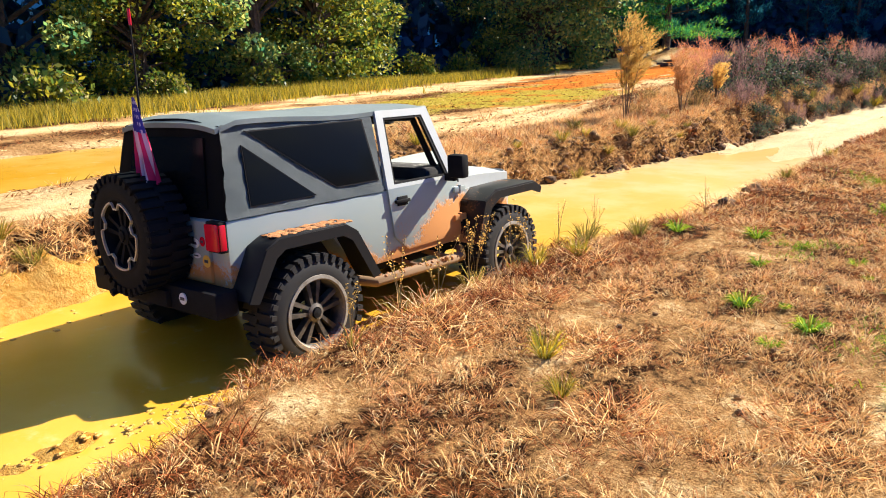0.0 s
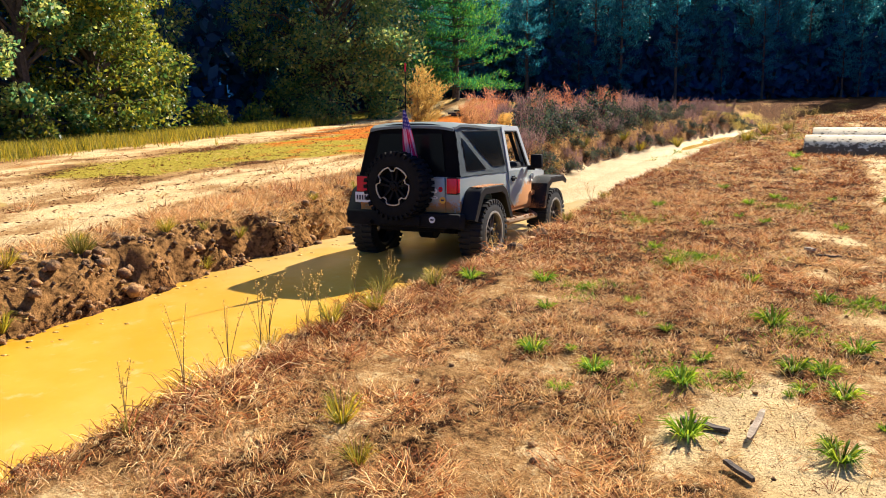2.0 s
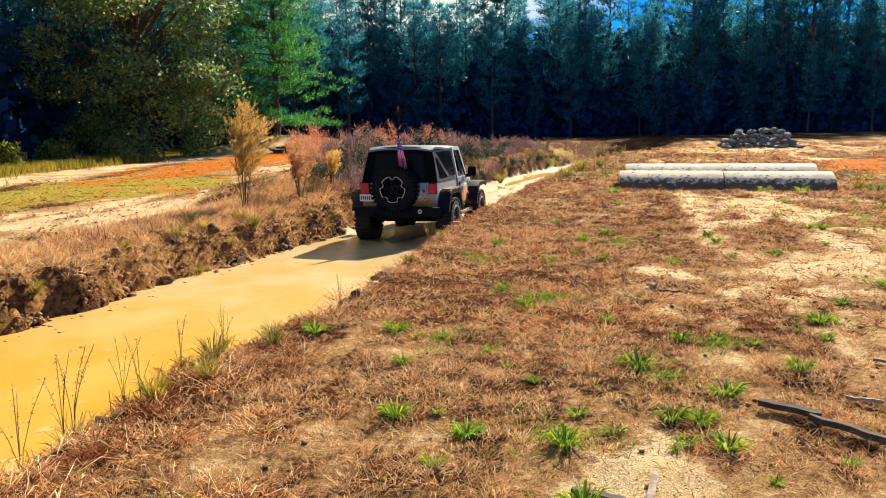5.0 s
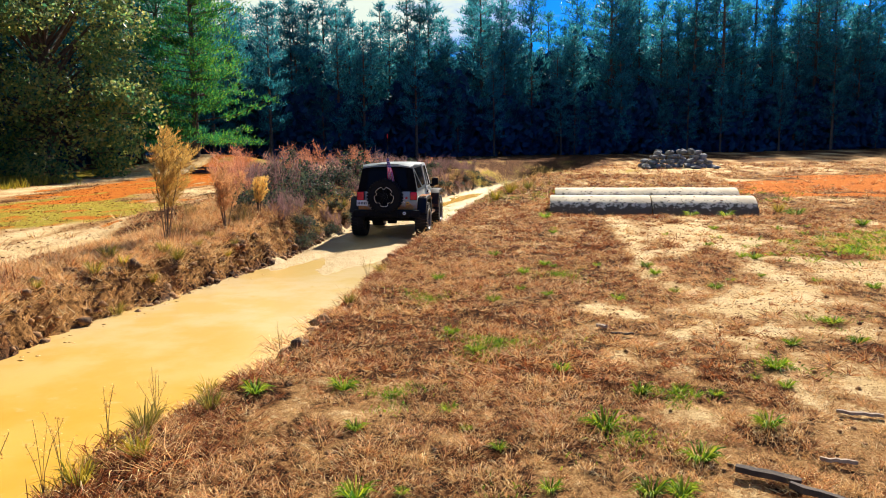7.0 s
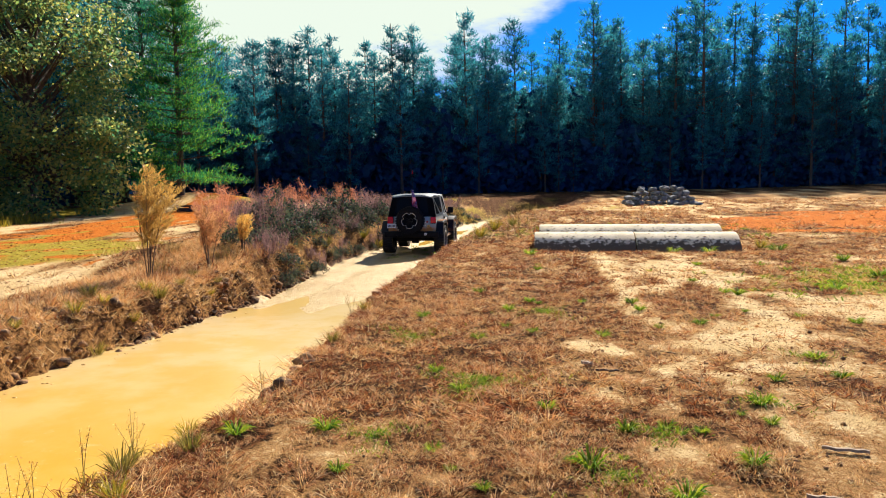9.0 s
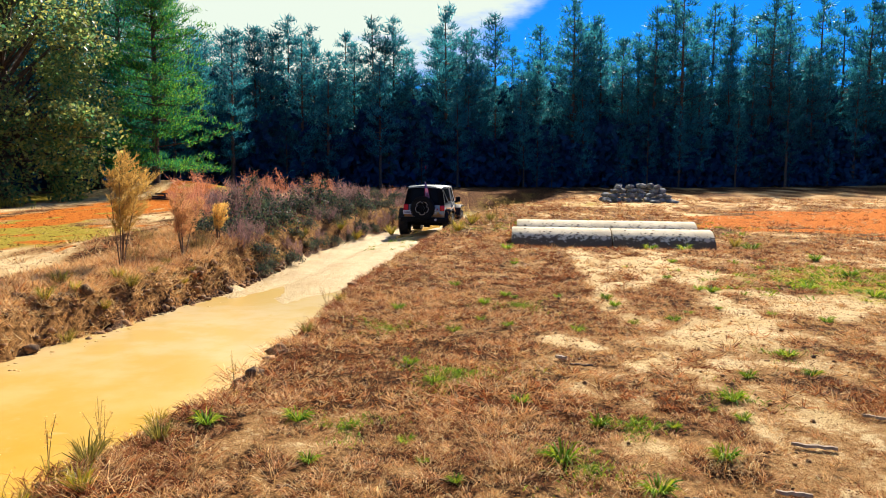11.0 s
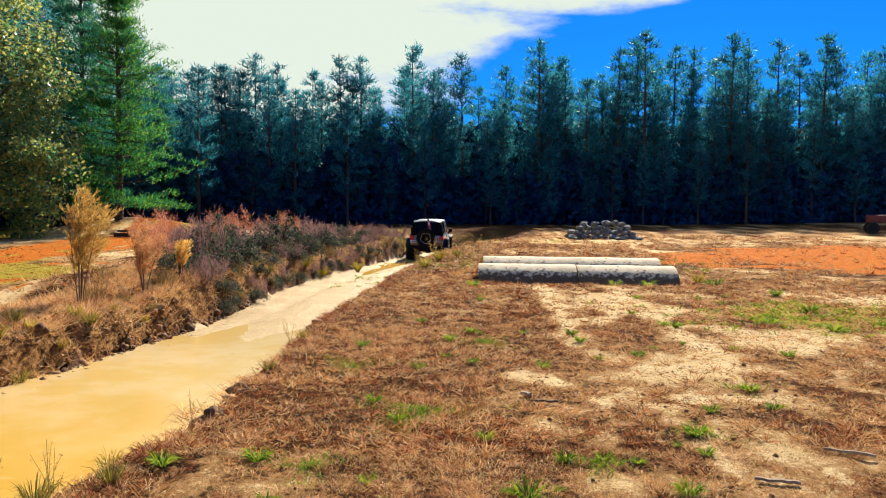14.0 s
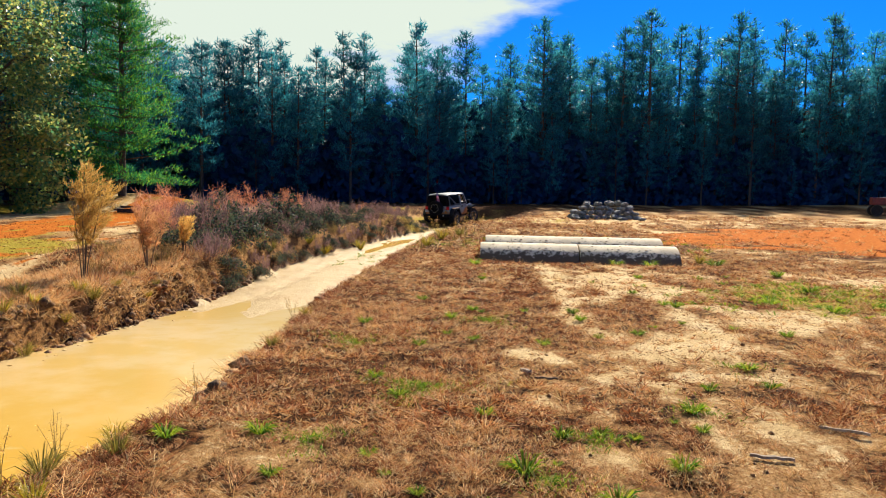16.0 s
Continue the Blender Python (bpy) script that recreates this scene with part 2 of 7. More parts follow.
# Lit copy of the needles: sun and backlight are in the yellow-green.
M_PINE_LIT = leafy("sunlit_pine_needles", [(0.010, 0.10, 0.045), (0.03, 0.20, 0.055), (0.18, 0.38, 0.03)], 0.6, 0.6, 0.2)
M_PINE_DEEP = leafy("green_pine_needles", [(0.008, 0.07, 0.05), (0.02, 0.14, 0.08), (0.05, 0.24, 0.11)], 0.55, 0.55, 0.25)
M_OAK = leafy("oak_leaf", [(0.045, 0.18, 0.09), (0.17, 0.31, 0.09), (0.56, 0.52, 0.13), (0.08, 0.24, 0.11)], 0.40, 0.62, 0.5)
# Gold among the greens paints in the sun on the crowns.
M_OAK_GOLD = leafy("sunlit_gold_leaf", [(0.035, 0.09, 0.025), (0.11, 0.17, 0.025), (0.40, 0.34, 0.03), (0.06, 0.13, 0.03)], 0.45, 0.5)
# Navy puts the hazy blue shade of the forest floor into the leaf colour.
M_UNDER_SHADE = leafy("navy_shade_leaf", [(0.008, 0.036, 0.092), (0.02, 0.078, 0.15)], 0.7, 0.2, 0.1)
# Emission stands in for haze; nothing in the far forest gives off light.
M_HAZE_GLOW = plain("haze_glow_wall", (0.004, 0.028, 0.085), 1.0, 0.0, 0.0, 0.30)
M_BUSH = leafy("bramble_leaf", [(0.012, 0.026, 0.024), (0.035, 0.070, 0.045), (0.06, 0.09, 0.07), (0.13, 0.15, 0.06), (0.025, 0.035, 0.035), (0.20, 0.10, 0.09)], 0.65, 0.38, 0.12)
M_BUSH_MAUVE = leafy("withered_weed", [(0.15, 0.075, 0.08), (0.32, 0.18, 0.18), (0.06, 0.04, 0.045), (0.44, 0.27, 0.23), (0.11, 0.10, 0.06)], 0.8, 0.4, 0.1)
M_BUSH_STRAW = leafy("straw_weed", [(0.30, 0.19, 0.06), (0.52, 0.36, 0.13), (0.17, 0.14, 0.04), (0.20, 0.09, 0.04)], 0.8, 0.35, 0.1)
M_BUSH_RED = leafy("reddish_plume", [(0.40, 0.14, 0.075), (0.62, 0.27, 0.15), (0.26, 0.09, 0.05), (0.70, 0.38, 0.24)], 0.8, 0.45, 0.1)
M_PLUME = leafy("tan_plume", [(0.60, 0.33, 0.07), (0.80, 0.52, 0.16), (0.40, 0.26, 0.06)], 0.7, 0.5, 0.1)
M_PLUME_RED = leafy("rusty_plume", [(0.56, 0.26, 0.10), (0.74, 0.42, 0.20), (0.40, 0.18, 0.07)], 0.8, 0.5, 0.1)
M_BARK = surface("bark", (0.055, 0.038, 0.028), (0.12, 0.085, 0.06), 6, 0.85, bumps=0.8, dist=0.03, fine=25)
M_TWIG = surface("twig_bark", (0.085, 0.052, 0.028), (0.14, 0.09, 0.05), 12, 0.85, bumps=0.3)


def shade_stained_concrete():
    """Pale specked concrete, soiled, with the shade of its lower side in the colour."""
    m, N, Lk, P = nodes_of("shade_stained_concrete")
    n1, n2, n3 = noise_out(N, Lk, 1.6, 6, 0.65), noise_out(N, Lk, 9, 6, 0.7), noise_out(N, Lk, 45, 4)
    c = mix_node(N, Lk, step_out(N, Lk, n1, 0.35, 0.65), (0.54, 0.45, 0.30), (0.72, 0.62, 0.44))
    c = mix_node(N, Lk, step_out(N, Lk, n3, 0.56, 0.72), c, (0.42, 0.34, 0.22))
    # Ragged dirt edge, darkened towards the base to paint in the shaded side.
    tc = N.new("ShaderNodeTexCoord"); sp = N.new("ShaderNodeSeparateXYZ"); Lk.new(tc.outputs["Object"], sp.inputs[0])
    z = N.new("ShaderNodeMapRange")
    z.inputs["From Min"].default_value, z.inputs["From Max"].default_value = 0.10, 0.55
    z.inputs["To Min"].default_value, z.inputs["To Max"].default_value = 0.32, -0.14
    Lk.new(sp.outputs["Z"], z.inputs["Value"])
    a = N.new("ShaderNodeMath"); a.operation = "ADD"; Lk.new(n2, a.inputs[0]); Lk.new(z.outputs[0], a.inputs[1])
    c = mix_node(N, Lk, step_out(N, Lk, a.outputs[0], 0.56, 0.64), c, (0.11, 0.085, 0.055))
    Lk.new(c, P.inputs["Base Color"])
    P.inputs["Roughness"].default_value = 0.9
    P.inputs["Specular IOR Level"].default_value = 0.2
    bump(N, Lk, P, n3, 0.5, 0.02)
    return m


M_CONCRETE = shade_stained_concrete()
M_ROCK = surface("broken_concrete", (0.10, 0.11, 0.115), (0.24, 0.24, 0.23), 3, 0.85, bumps=0.7, dist=0.04, fine=14)
M_CLOD = surface("earth_clod", (0.06, 0.03, 0.012), (0.40, 0.21, 0.08), 5, 0.95, bumps=0.9, dist=0.04, fine=30)
M_WOOD = surface("weathered_wood", (0.16, 0.11, 0.07), (0.42, 0.34, 0.25), 5, 0.85, bumps=0.6, dist=0.01, fine=60)
M_CHAR = surface("dark_wood", (0.035, 0.025, 0.02), (0.10, 0.07, 0.05), 6, 0.9, bumps=0.6, dist=0.01, fine=50)


def muddy(name, paint, mud, rough, metal, low, high, spec=0.5, splashes=(), most=0.52):
    """Painted or rubber surface with mud thrown up from below; the mud thins out with height on the thing."""
    m, N, Lk, P = nodes_of(name)
    tc = N.new("ShaderNodeTexCoord"); sp = N.new("ShaderNodeSeparateXYZ"); Lk.new(tc.outputs["Object"], sp.inputs[0])
    n1, n2 = noise_out(N, Lk, 3.0, 8, 0.7), noise_out(N, Lk, 45.0, 6, 0.7)
    z = N.new("ShaderNodeMapRange")
    z.inputs["From Min"].default_value, z.inputs["From Max"].default_value = low, high
    z.inputs["To Min"].default_value, z.inputs["To Max"].default_value = most, -0.20
    Lk.new(sp.outputs["Z"], z.inputs["Value"])
    a = N.new("ShaderNodeMath"); a.operation = "ADD"; Lk.new(n1, a.inputs[0]); Lk.new(z.outputs[0], a.inputs[1])
    yy = N.new("ShaderNodeMapRange"); yy.inputs["From Min"].default_value, yy.inputs["From Max"].default_value = -0.1, 0.75
    yy.inputs["To Min"].default_value, yy.inputs["To Max"].default_value = -0.10, 0.12
    Lk.new(sp.outputs["Y"], yy.inputs["Value"])
    ay = N.new("ShaderNodeMath"); ay.operation = "ADD"; Lk.new(a.outputs[0], ay.inputs[0]); Lk.new(yy.outputs[0], ay.inputs[1])
    for sy, sz, ry, rz, k in splashes:
        mp = N.new("ShaderNodeMapping"); mp.vector_type = "POINT"
        mp.inputs["Location"].default_value = (0, -sy / ry, -sz / rz)
        mp.inputs["Scale"].default_value = (0, 1 / ry, 1 / rz)
        Lk.new(tc.outputs["Object"], mp.inputs["Vector"])
        ln = N.new("ShaderNodeVectorMath"); ln.operation = "LENGTH"; Lk.new(mp.outputs[0], ln.inputs[0])
        fall = N.new("ShaderNodeMapRange")
        fall.inputs["From Min"].default_value, fall.inputs["From Max"].default_value = 0.2, 1.0
        fall.inputs["To Min"].default_value, fall.inputs["To Max"].default_value = k, 0.0
        Lk.new(ln.outputs["Value"], fall.inputs["Value"])
        more = N.new("ShaderNodeMath"); more.operation = "ADD"; Lk.new(ay.outputs[0], more.inputs[0]); Lk.new(fall.outputs[0], more.inputs[1])
        ay = more
    b = N.new("ShaderNodeMath"); b.operation = "MULTIPLY_ADD"; b.inputs[1].default_value = 0.5
    Lk.new(n2, b.inputs[0]); Lk.new(ay.outputs[0], b.inputs[2])
    f = step_out(N, Lk, b.outputs[0], 0.84, 0.95)
    film = mix_node(N, Lk, 0.5, paint, mud)
    thin = step_out(N, Lk, b.outputs[0], 0.72, 0.96)
    c = mix_node(N, Lk, thin, paint, film)
    c = mix_node(N, Lk, f, c, mud)
    Lk.new(c, P.inputs["Base Color"])
    rr = N.new("ShaderNodeMapRange"); rr.inputs["To Min"].default_value, rr.inputs["To Max"].default_value = rough, 0.9
    Lk.new(f, rr.inputs["Value"]); Lk.new(rr.outputs[0], P.inputs["Roughness"])
    mm = N.new("ShaderNodeMapRange"); mm.inputs["To Min"].default_value, mm.inputs["To Max"].default_value = metal, 0.0
    Lk.new(thin, mm.inputs["Value"]); Lk.new(mm.outputs[0], P.inputs["Metallic"])
    P.inputs["Specular IOR Level"].default_value = spec
    bump(N, Lk, P, f, 0.5, 0.006)
    return m


MUDCOL = (0.50, 0.21, 0.055)
# Muddy silver, darker than the hood's: shade on the sides is in the colour.
M_PAINT = muddy("side_shade_silver_paint", (0.29, 0.345, 0.335), MUDCOL, 0.32, 0.15, 0.58, 1.10, most=0.24, splashes=((0.62, 0.82, 0.46, 0.34, 0.42), (-1.75, 0.80, 0.14, 0.20, 0.30), (-0.55, 0.72, 0.22, 0.22, 0.30), (0.1, 0.62, 0.8, 0.12, 0.28)))
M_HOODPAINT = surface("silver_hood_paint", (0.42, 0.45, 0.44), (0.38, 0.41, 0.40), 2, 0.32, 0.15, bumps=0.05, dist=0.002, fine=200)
M_FLARE = muddy("black_flare", (0.008, 0.008, 0.009), MUDCOL, 0.5, 0.0, 0.1, 0.8, 0.2)
M_BLACK = surface("black_plastic", (0.006, 0.0065, 0.008), (0.011, 0.011, 0.013), 6, 0.6, bumps=0.15, dist=0.002, fine=180, spec=0.10)
M_STEP = muddy("muddy_step", (0.04, 0.035, 0.03), (0.20, 0.12, 0.06), 0.6, 0.0, 0.0, 4.0)
M_CANVAS = surface("soft_top_vinyl", (0.085, 0.112, 0.122), (0.115, 0.145, 0.155), 3, 0.40, bumps=0.25, dist=0.003, fine=240, spec=0.6)
# Soft top vinyl blackened to put the shade at the back into its colour.
M_SHADEVINYL = surface("shade_black_vinyl", (0.006, 0.006, 0.008), (0.010, 0.010, 0.013), 3, 0.6, bumps=0.2, dist=0.003, fine=240, spec=0.10)
# Lighter than the side vinyl: sun and sheen on the top are coloured in.
M_ROOF = surface("lit_top_vinyl", (0.09, 0.12, 0.13), (0.12, 0.155, 0.165), 3, 0.40, bumps=0.25, dist=0.003, fine=240, spec=0.6)
M_DARKGLASS = plain("tinted_vinyl_window", (0.004, 0.005, 0.006), 0.2, 0.0, 0.06)
M_TYRE = muddy("tyre_rubber", (0.008, 0.008, 0.009), (0.085, 0.056, 0.032), 0.7, 0.0, -3.0, 0.4, 0.4)
M_RIM = surface("gunmetal_rim", (0.05, 0.05, 0.05), (0.15, 0.13, 0.11), 9, 0.4, 0.5, bumps=0.1, dist=0.003, fine=70)
M_LIPMUD = surface("muddy_lip", (0.24, 0.22, 0.19), (0.14, 0.115, 0.085), 12, 0.6, 0.2, bumps=0.3, dist=0.004, fine=60)
M_RIMLIP = surface("machined_lip", (0.55, 0.52, 0.46), (0.42, 0.38, 0.32), 9, 0.4, 0.5, bumps=0.1, dist=0.003, fine=70)
M_RED = plain("red_lens", (0.38, 0.006, 0.018), 0.25, 0, 0.4, 0.05)
M_WHITE = surface("white_enamel", (0.75, 0.76, 0.78), (0.66, 0.67, 0.70), 10, 0.4, bumps=0.05)
M_YELLOW = plain("yellow_sticker", (0.75, 0.42, 0.05), 0.5)
M_INK = plain("dark_ink", (0.03, 0.03, 0.06), 0.5)
M_NAVY = surface("navy_cloth", (0.035, 0.03, 0.22), (0.05, 0.04, 0.27), 20, 0.8, bumps=0.2)
M_FLAGRED = leafy("red_cloth", [(0.42, 0.015, 0.09), (0.42, 0.015, 0.09)], 0.8, 0.2)
M_FLAGWHITE = leafy("white_cloth", [(0.50, 0.38, 0.48), (0.50, 0.38, 0.48)], 0.8, 0.2)
M_SEAT = surface("dark_upholstery", (0.02, 0.02, 0.022), (0.035, 0.035, 0.036), 8, 0.8, bumps=0.3)
M_REDPAINT = surface("faded_red_paint", (0.15, 0.02, 0.018), (0.08, 0.015, 0.014), 6, 0.5, bumps=0.1)


def clear_glass():
    m, N, Lk, P = nodes_of("clear_glass")
    P.inputs["Base Color"].default_value = (0.9, 0.95, 0.94, 1)
    P.inputs["Roughness"].default_value = 0.02
    P.inputs["Transmission Weight"].default_value = 1.0
    P.inputs["IOR"].default_value = 1.15
    return m


M_GLASS = clear_glass()


# ---- shapes ----
def hash2(ix, iy, seed):
    v = np.sin(ix * 127.1 + iy * 311.7 + seed * 74.7) * 43758.5453
    return v - np.floor(v)


def vnoise(x, y, seed=0, octaves=3):
    """Smooth value noise, about -1 to 1."""
    x, y = np.asarray(x, float), np.asarray(y, float)
    out, amp, tot = 0, 1.0, 0
    for o in range(octaves):
        ix, iy = np.floor(x), np.floor(y)
        fx, fy = x - ix, y - iy
        fx, fy = fx * fx * (3 - 2 * fx), fy * fy * (3 - 2 * fy)
        s = seed + o * 17
        a = hash2(ix, iy, s) * (1 - fx) + hash2(ix + 1, iy, s) * fx
        b = hash2(ix, iy + 1, s) * (1 - fx) + hash2(ix + 1, iy + 1, s) * fx
        out, tot, amp = out + amp * ((a * (1 - fy) + b * fy) * 2 - 1), tot + amp, amp * 0.5
        x, y = x * 2.03 + 11.3, y * 2.03 + 5.7
    return out / tot


def sstep(a, b, x):
    t = np.clip((x - a) / (b - a), 0, 1)
    return t * t * (3 - 2 * t)


def raw_mesh(name, verts, loops, sizes, mats, idx=None, smooth=False):
    """A mesh from flat numpy arrays."""
    me = bpy.data.meshes.new(name)
    verts = np.asarray(verts, np.float32)
    loops, sizes = np.asarray(loops, np.int32), np.asarray(sizes, np.int32)
    me.vertices.add(len(verts)); me.vertices.foreach_set("co", verts.ravel())
    me.loops.add(len(loops)); me.loops.foreach_set("vertex_index", loops)
    me.polygons.add(len(sizes))
    me.polygons.foreach_set("loop_start", np.concatenate([[0], np.cumsum(sizes)[:-1]]).astype(np.int32))
    me.polygons.foreach_set("loop_total", sizes)
    for m in mats:
        me.materials.append(m)
    if idx is not None:
        me.polygons.foreach_set("material_index", np.asarray(idx, np.int32))
    if smooth:
        me.polygons.foreach_set("use_smooth", np.ones(len(sizes), bool))
    me.update(calc_edges=True)
    return me


def part(name, bm, material, parent=None, label="", smooth=None):
    """Links a bmesh as one mesh object under a thing or a part."""
    me = bpy.data.meshes.new(name)
    bmesh.ops.recalc_face_normals(bm, faces=bm.faces)
    bm.to_mesh(me); bm.free()
    for mt in (material if isinstance(material, (list, tuple)) else [material]):
        me.materials.append(mt)
    if smooth is not None:
        me.shade_smooth() if smooth >= 180 else me.set_sharp_from_angle(angle=radians(smooth))
    ob = new(name, me)
    if parent:
        ob.parent = parent
    if label:
        tagged(ob, label)
    return ob


def mesh_part(name, me, parent=None, label=""):
    ob = new(name, me)
    if parent:
        ob.parent = parent
    if label:
        tagged(ob, label)
    return ob


def box(bm, x0, x1, y0, y1, z0, z1, bevel=0.0, m=None):
    r = bmesh.ops.create_cube(bm, size=1)
    vs = r["verts"]
    for v in vs:
        v.co = Vector((x0 + (v.co.x + 0.5) * (x1 - x0), y0 + (v.co.y + 0.5) * (y1 - y0), z0 + (v.co.z + 0.5) * (z1 - z0)))
    if bevel:
        es = list({e for v in vs for e in v.link_edges})
        vs = [v for v in bmesh.ops.bevel(bm, geom=es, offset=bevel, segments=2, affect="EDGES", profile=0.6)["verts"]]
    if m:
        bmesh.ops.transform(bm, matrix=m, verts=[v for v in bm.verts if v in set(vs)])
    return vs


def prism(bm, loop, x0, x1, warp=None, bevel=0.0):
    """A closed solid: a loop of (y, z) carried from x0 to x1. warp(x, y, z) may move each point."""
    w = warp or (lambda x, y, z: (x, y, z))
    a = [bm.verts.new(w(x0, y, z)) for y, z in loop]
    b = [bm.verts.new(w(x1, y, z)) for y, z in loop]
    fs = [bm.faces.new(a), bm.faces.new(b[::-1])]
    n = len(loop)
    for i in range(n):
        fs.append(bm.faces.new((a[i], b[i], b[(i + 1) % n], a[(i + 1) % n])))
    if bevel:
        es = list({e for f in fs[:2] for e in f.edges})
        bmesh.ops.bevel(bm, geom=es, offset=bevel, segments=2, affect="EDGES", profile=0.6)
    return fs


def ring(bm, outer, inner, x0, x1, warp=None):
    """A frame with a hole: outer and inner loops of (y, z), the same number of points."""
    w = warp or (lambda x, y, z: (x, y, z))
    L4 = [[bm.verts.new(w(x, y, z)) for y, z in lp] for lp, x in ((outer, x0), (inner, x0), (inner, x1), (outer, x1))]
    n = len(outer)
    for k in range(4):
        p, q = L4[k], L4[(k + 1) % 4]
        for i in range(n):
            bm.faces.new((p[i], q[i], q[(i + 1) % n], p[(i + 1) % n]))


def tube(bm, pts, radii, seg=8, cap=True):
    pts = [Vector(p) for p in pts]
    if not isinstance(radii, (list, tuple)):
        radii = [radii] * len(pts)
    rings = []
    for i, p in enumerate(pts):
        d = (pts[min(i + 1, len(pts) - 1)] - pts[max(i - 1, 0)]).normalized()
        u = d.cross(Vector((0, 0, 1)))
        if u.length < 1e-3:
            u = d.cross(Vector((1, 0, 0)))
        u.normalize(); v = d.cross(u)
        rings.append([bm.verts.new(p + float(radii[i]) * (math.cos(6.2832 * k / seg) * u + math.sin(6.2832 * k / seg) * v)) for k in range(seg)])
    for a, b in zip(rings, rings[1:]):
        for k in range(seg):
            bm.faces.new((a[k], a[(k + 1) % seg], b[(k + 1) % seg], b[k]))
    if cap:
        bm.faces.new(rings[0][::-1]); bm.faces.new(rings[-1])


def lathe(bm, prof, seg=40, axis="x", closed=True):
    """Turns a profile of (along, radius) round an axis."""
    rows = []
    for a, r in prof:
        row = []
        for k in range(seg):
            c, s = math.cos(6.2832 * k / seg) * r, math.sin(6.2832 * k / seg) * r
            row.append(bm.verts.new((a, c, s) if axis == "x" else ((c, a, s) if axis == "y" else (c, s, a))))
        rows.append(row)
    pairs = list(zip(rows, rows[1:])) + ([(rows[-1], rows[0])] if closed else [])
    for p, q in pairs:
        for k in range(seg):
            bm.faces.new((p[k], p[(k + 1) % seg], q[(k + 1) % seg], q[k]))
    return rows


def blades(base, direction, length, width, droop, rng):
    """Bent grass blades as numpy arrays: base points, leaning directions (with z), lengths, widths."""
    n = len(base)
    side = np.cross(direction, rng.normal(size=(n, 3)))
    side /= np.linalg.norm(side, axis=1, keepdims=True) + 1e-9
    d = direction / (np.linalg.norm(direction, axis=1, keepdims=True) + 1e-9)
    mid = base + d * (length * 0.55)[:, None] + np.array([0, 0, 0.10]) * length[:, None]
    tip = base + d * length[:, None] - np.array([0, 0, 1]) * (droop * length)[:, None]
    w = side * width[:, None] * 0.5
    v = np.stack([base - w, base + w, mid + w * 0.8, mid - w * 0.8, tip], 1).reshape(-1, 3)
    k = np.arange(n)[:, None] * 5
    loops = (k + np.array([0, 1, 2, 3, 3, 2, 4])).ravel()
    return v, loops, np.tile([4, 3], n)


def spikes(base, direction, length, width, rng):
    """Thin pointed blades, one face each."""
    n = len(base)
    d = direction / (np.linalg.norm(direction, axis=1, keepdims=True) + 1e-9)
    side = np.cross(d, rng.normal(size=(n, 3)))
    side /= np.linalg.norm(side, axis=1, keepdims=True) + 1e-9
    w = side * width[:, None] * 0.5
    v = np.stack([base - w, base + w, base + d * length[:, None]], 1).reshape(-1, 3)
    return v, np.arange(3 * n), np.full(n, 3)


def scatter_leaves(pts, size, rng, flat=0.0, aspect=0.6):
    """Small rhombic leaves at pts with random turns."""
    n = len(pts)
    a = rng.normal(size=(n, 3)); a[:, 2] *= 1 - flat; a /= np.linalg.norm(a, axis=1, keepdims=True)
    b = np.cross(a, rng.normal(size=(n, 3))); b /= np.linalg.norm(b, axis=1, keepdims=True) + 1e-9
    s = size * rng.uniform(0.6, 1.3, n)[:, None]
    v = np.stack([pts - a * s, pts + b * s * aspect, pts + a * s, pts - b * s * aspect], 1).reshape(-1, 3)
    return v, np.arange(4 * n), np.full(n, 4)


def joined(groups):
    """Joins (verts, loops, sizes) groups."""
    vs, ls, ss, off = [], [], [], 0
    for v, l, s in groups:
        vs.append(v); ls.append(np.asarray(l) + off); ss.append(s); off += len(v)
    return np.concatenate(vs), np.concatenate(ls), np.concatenate(ss)


# ---- ground ----
EDGE_Y = [-40, 0, 1.6, 2.4, 2.9, 3.6, 5, 6.3, 7.4, 8.4, 12, 14, 17, 24, 30, 36, 44, 52, 60]
EDGE_R = [-2.5, -2.45, -2.48, -2.58, -2.74, -2.62, -2.40, -2.2, -1.8, -1.65, -1.42, -1.2, -0.8, 0.3, 1.5, 2.9, 4.8, 7.2, 9.5]
EDGE_L = [-6.8, -6.2, -6.1, -6.04, -6.0, -5.95, -5.85, -5.75, -5.65, -5.55, -4.9, -4.45, -3.97, -3.2, -1.95, -0.25, 2.1, 4.2, 6.5]
WATER_Z = -0.53


def water_z(y):
    return np.interp(y, [-40, 9, 14, 18, 26, 30, 36, 40], [-0.53, -0.53, -0.57, -0.68, -0.73, -0.685, -0.69, -0.80])


def xr_of(y):
    return np.interp(y, EDGE_Y, EDGE_R)


def xl_of(y):
    return np.interp(y, EDGE_Y, EDGE_L)


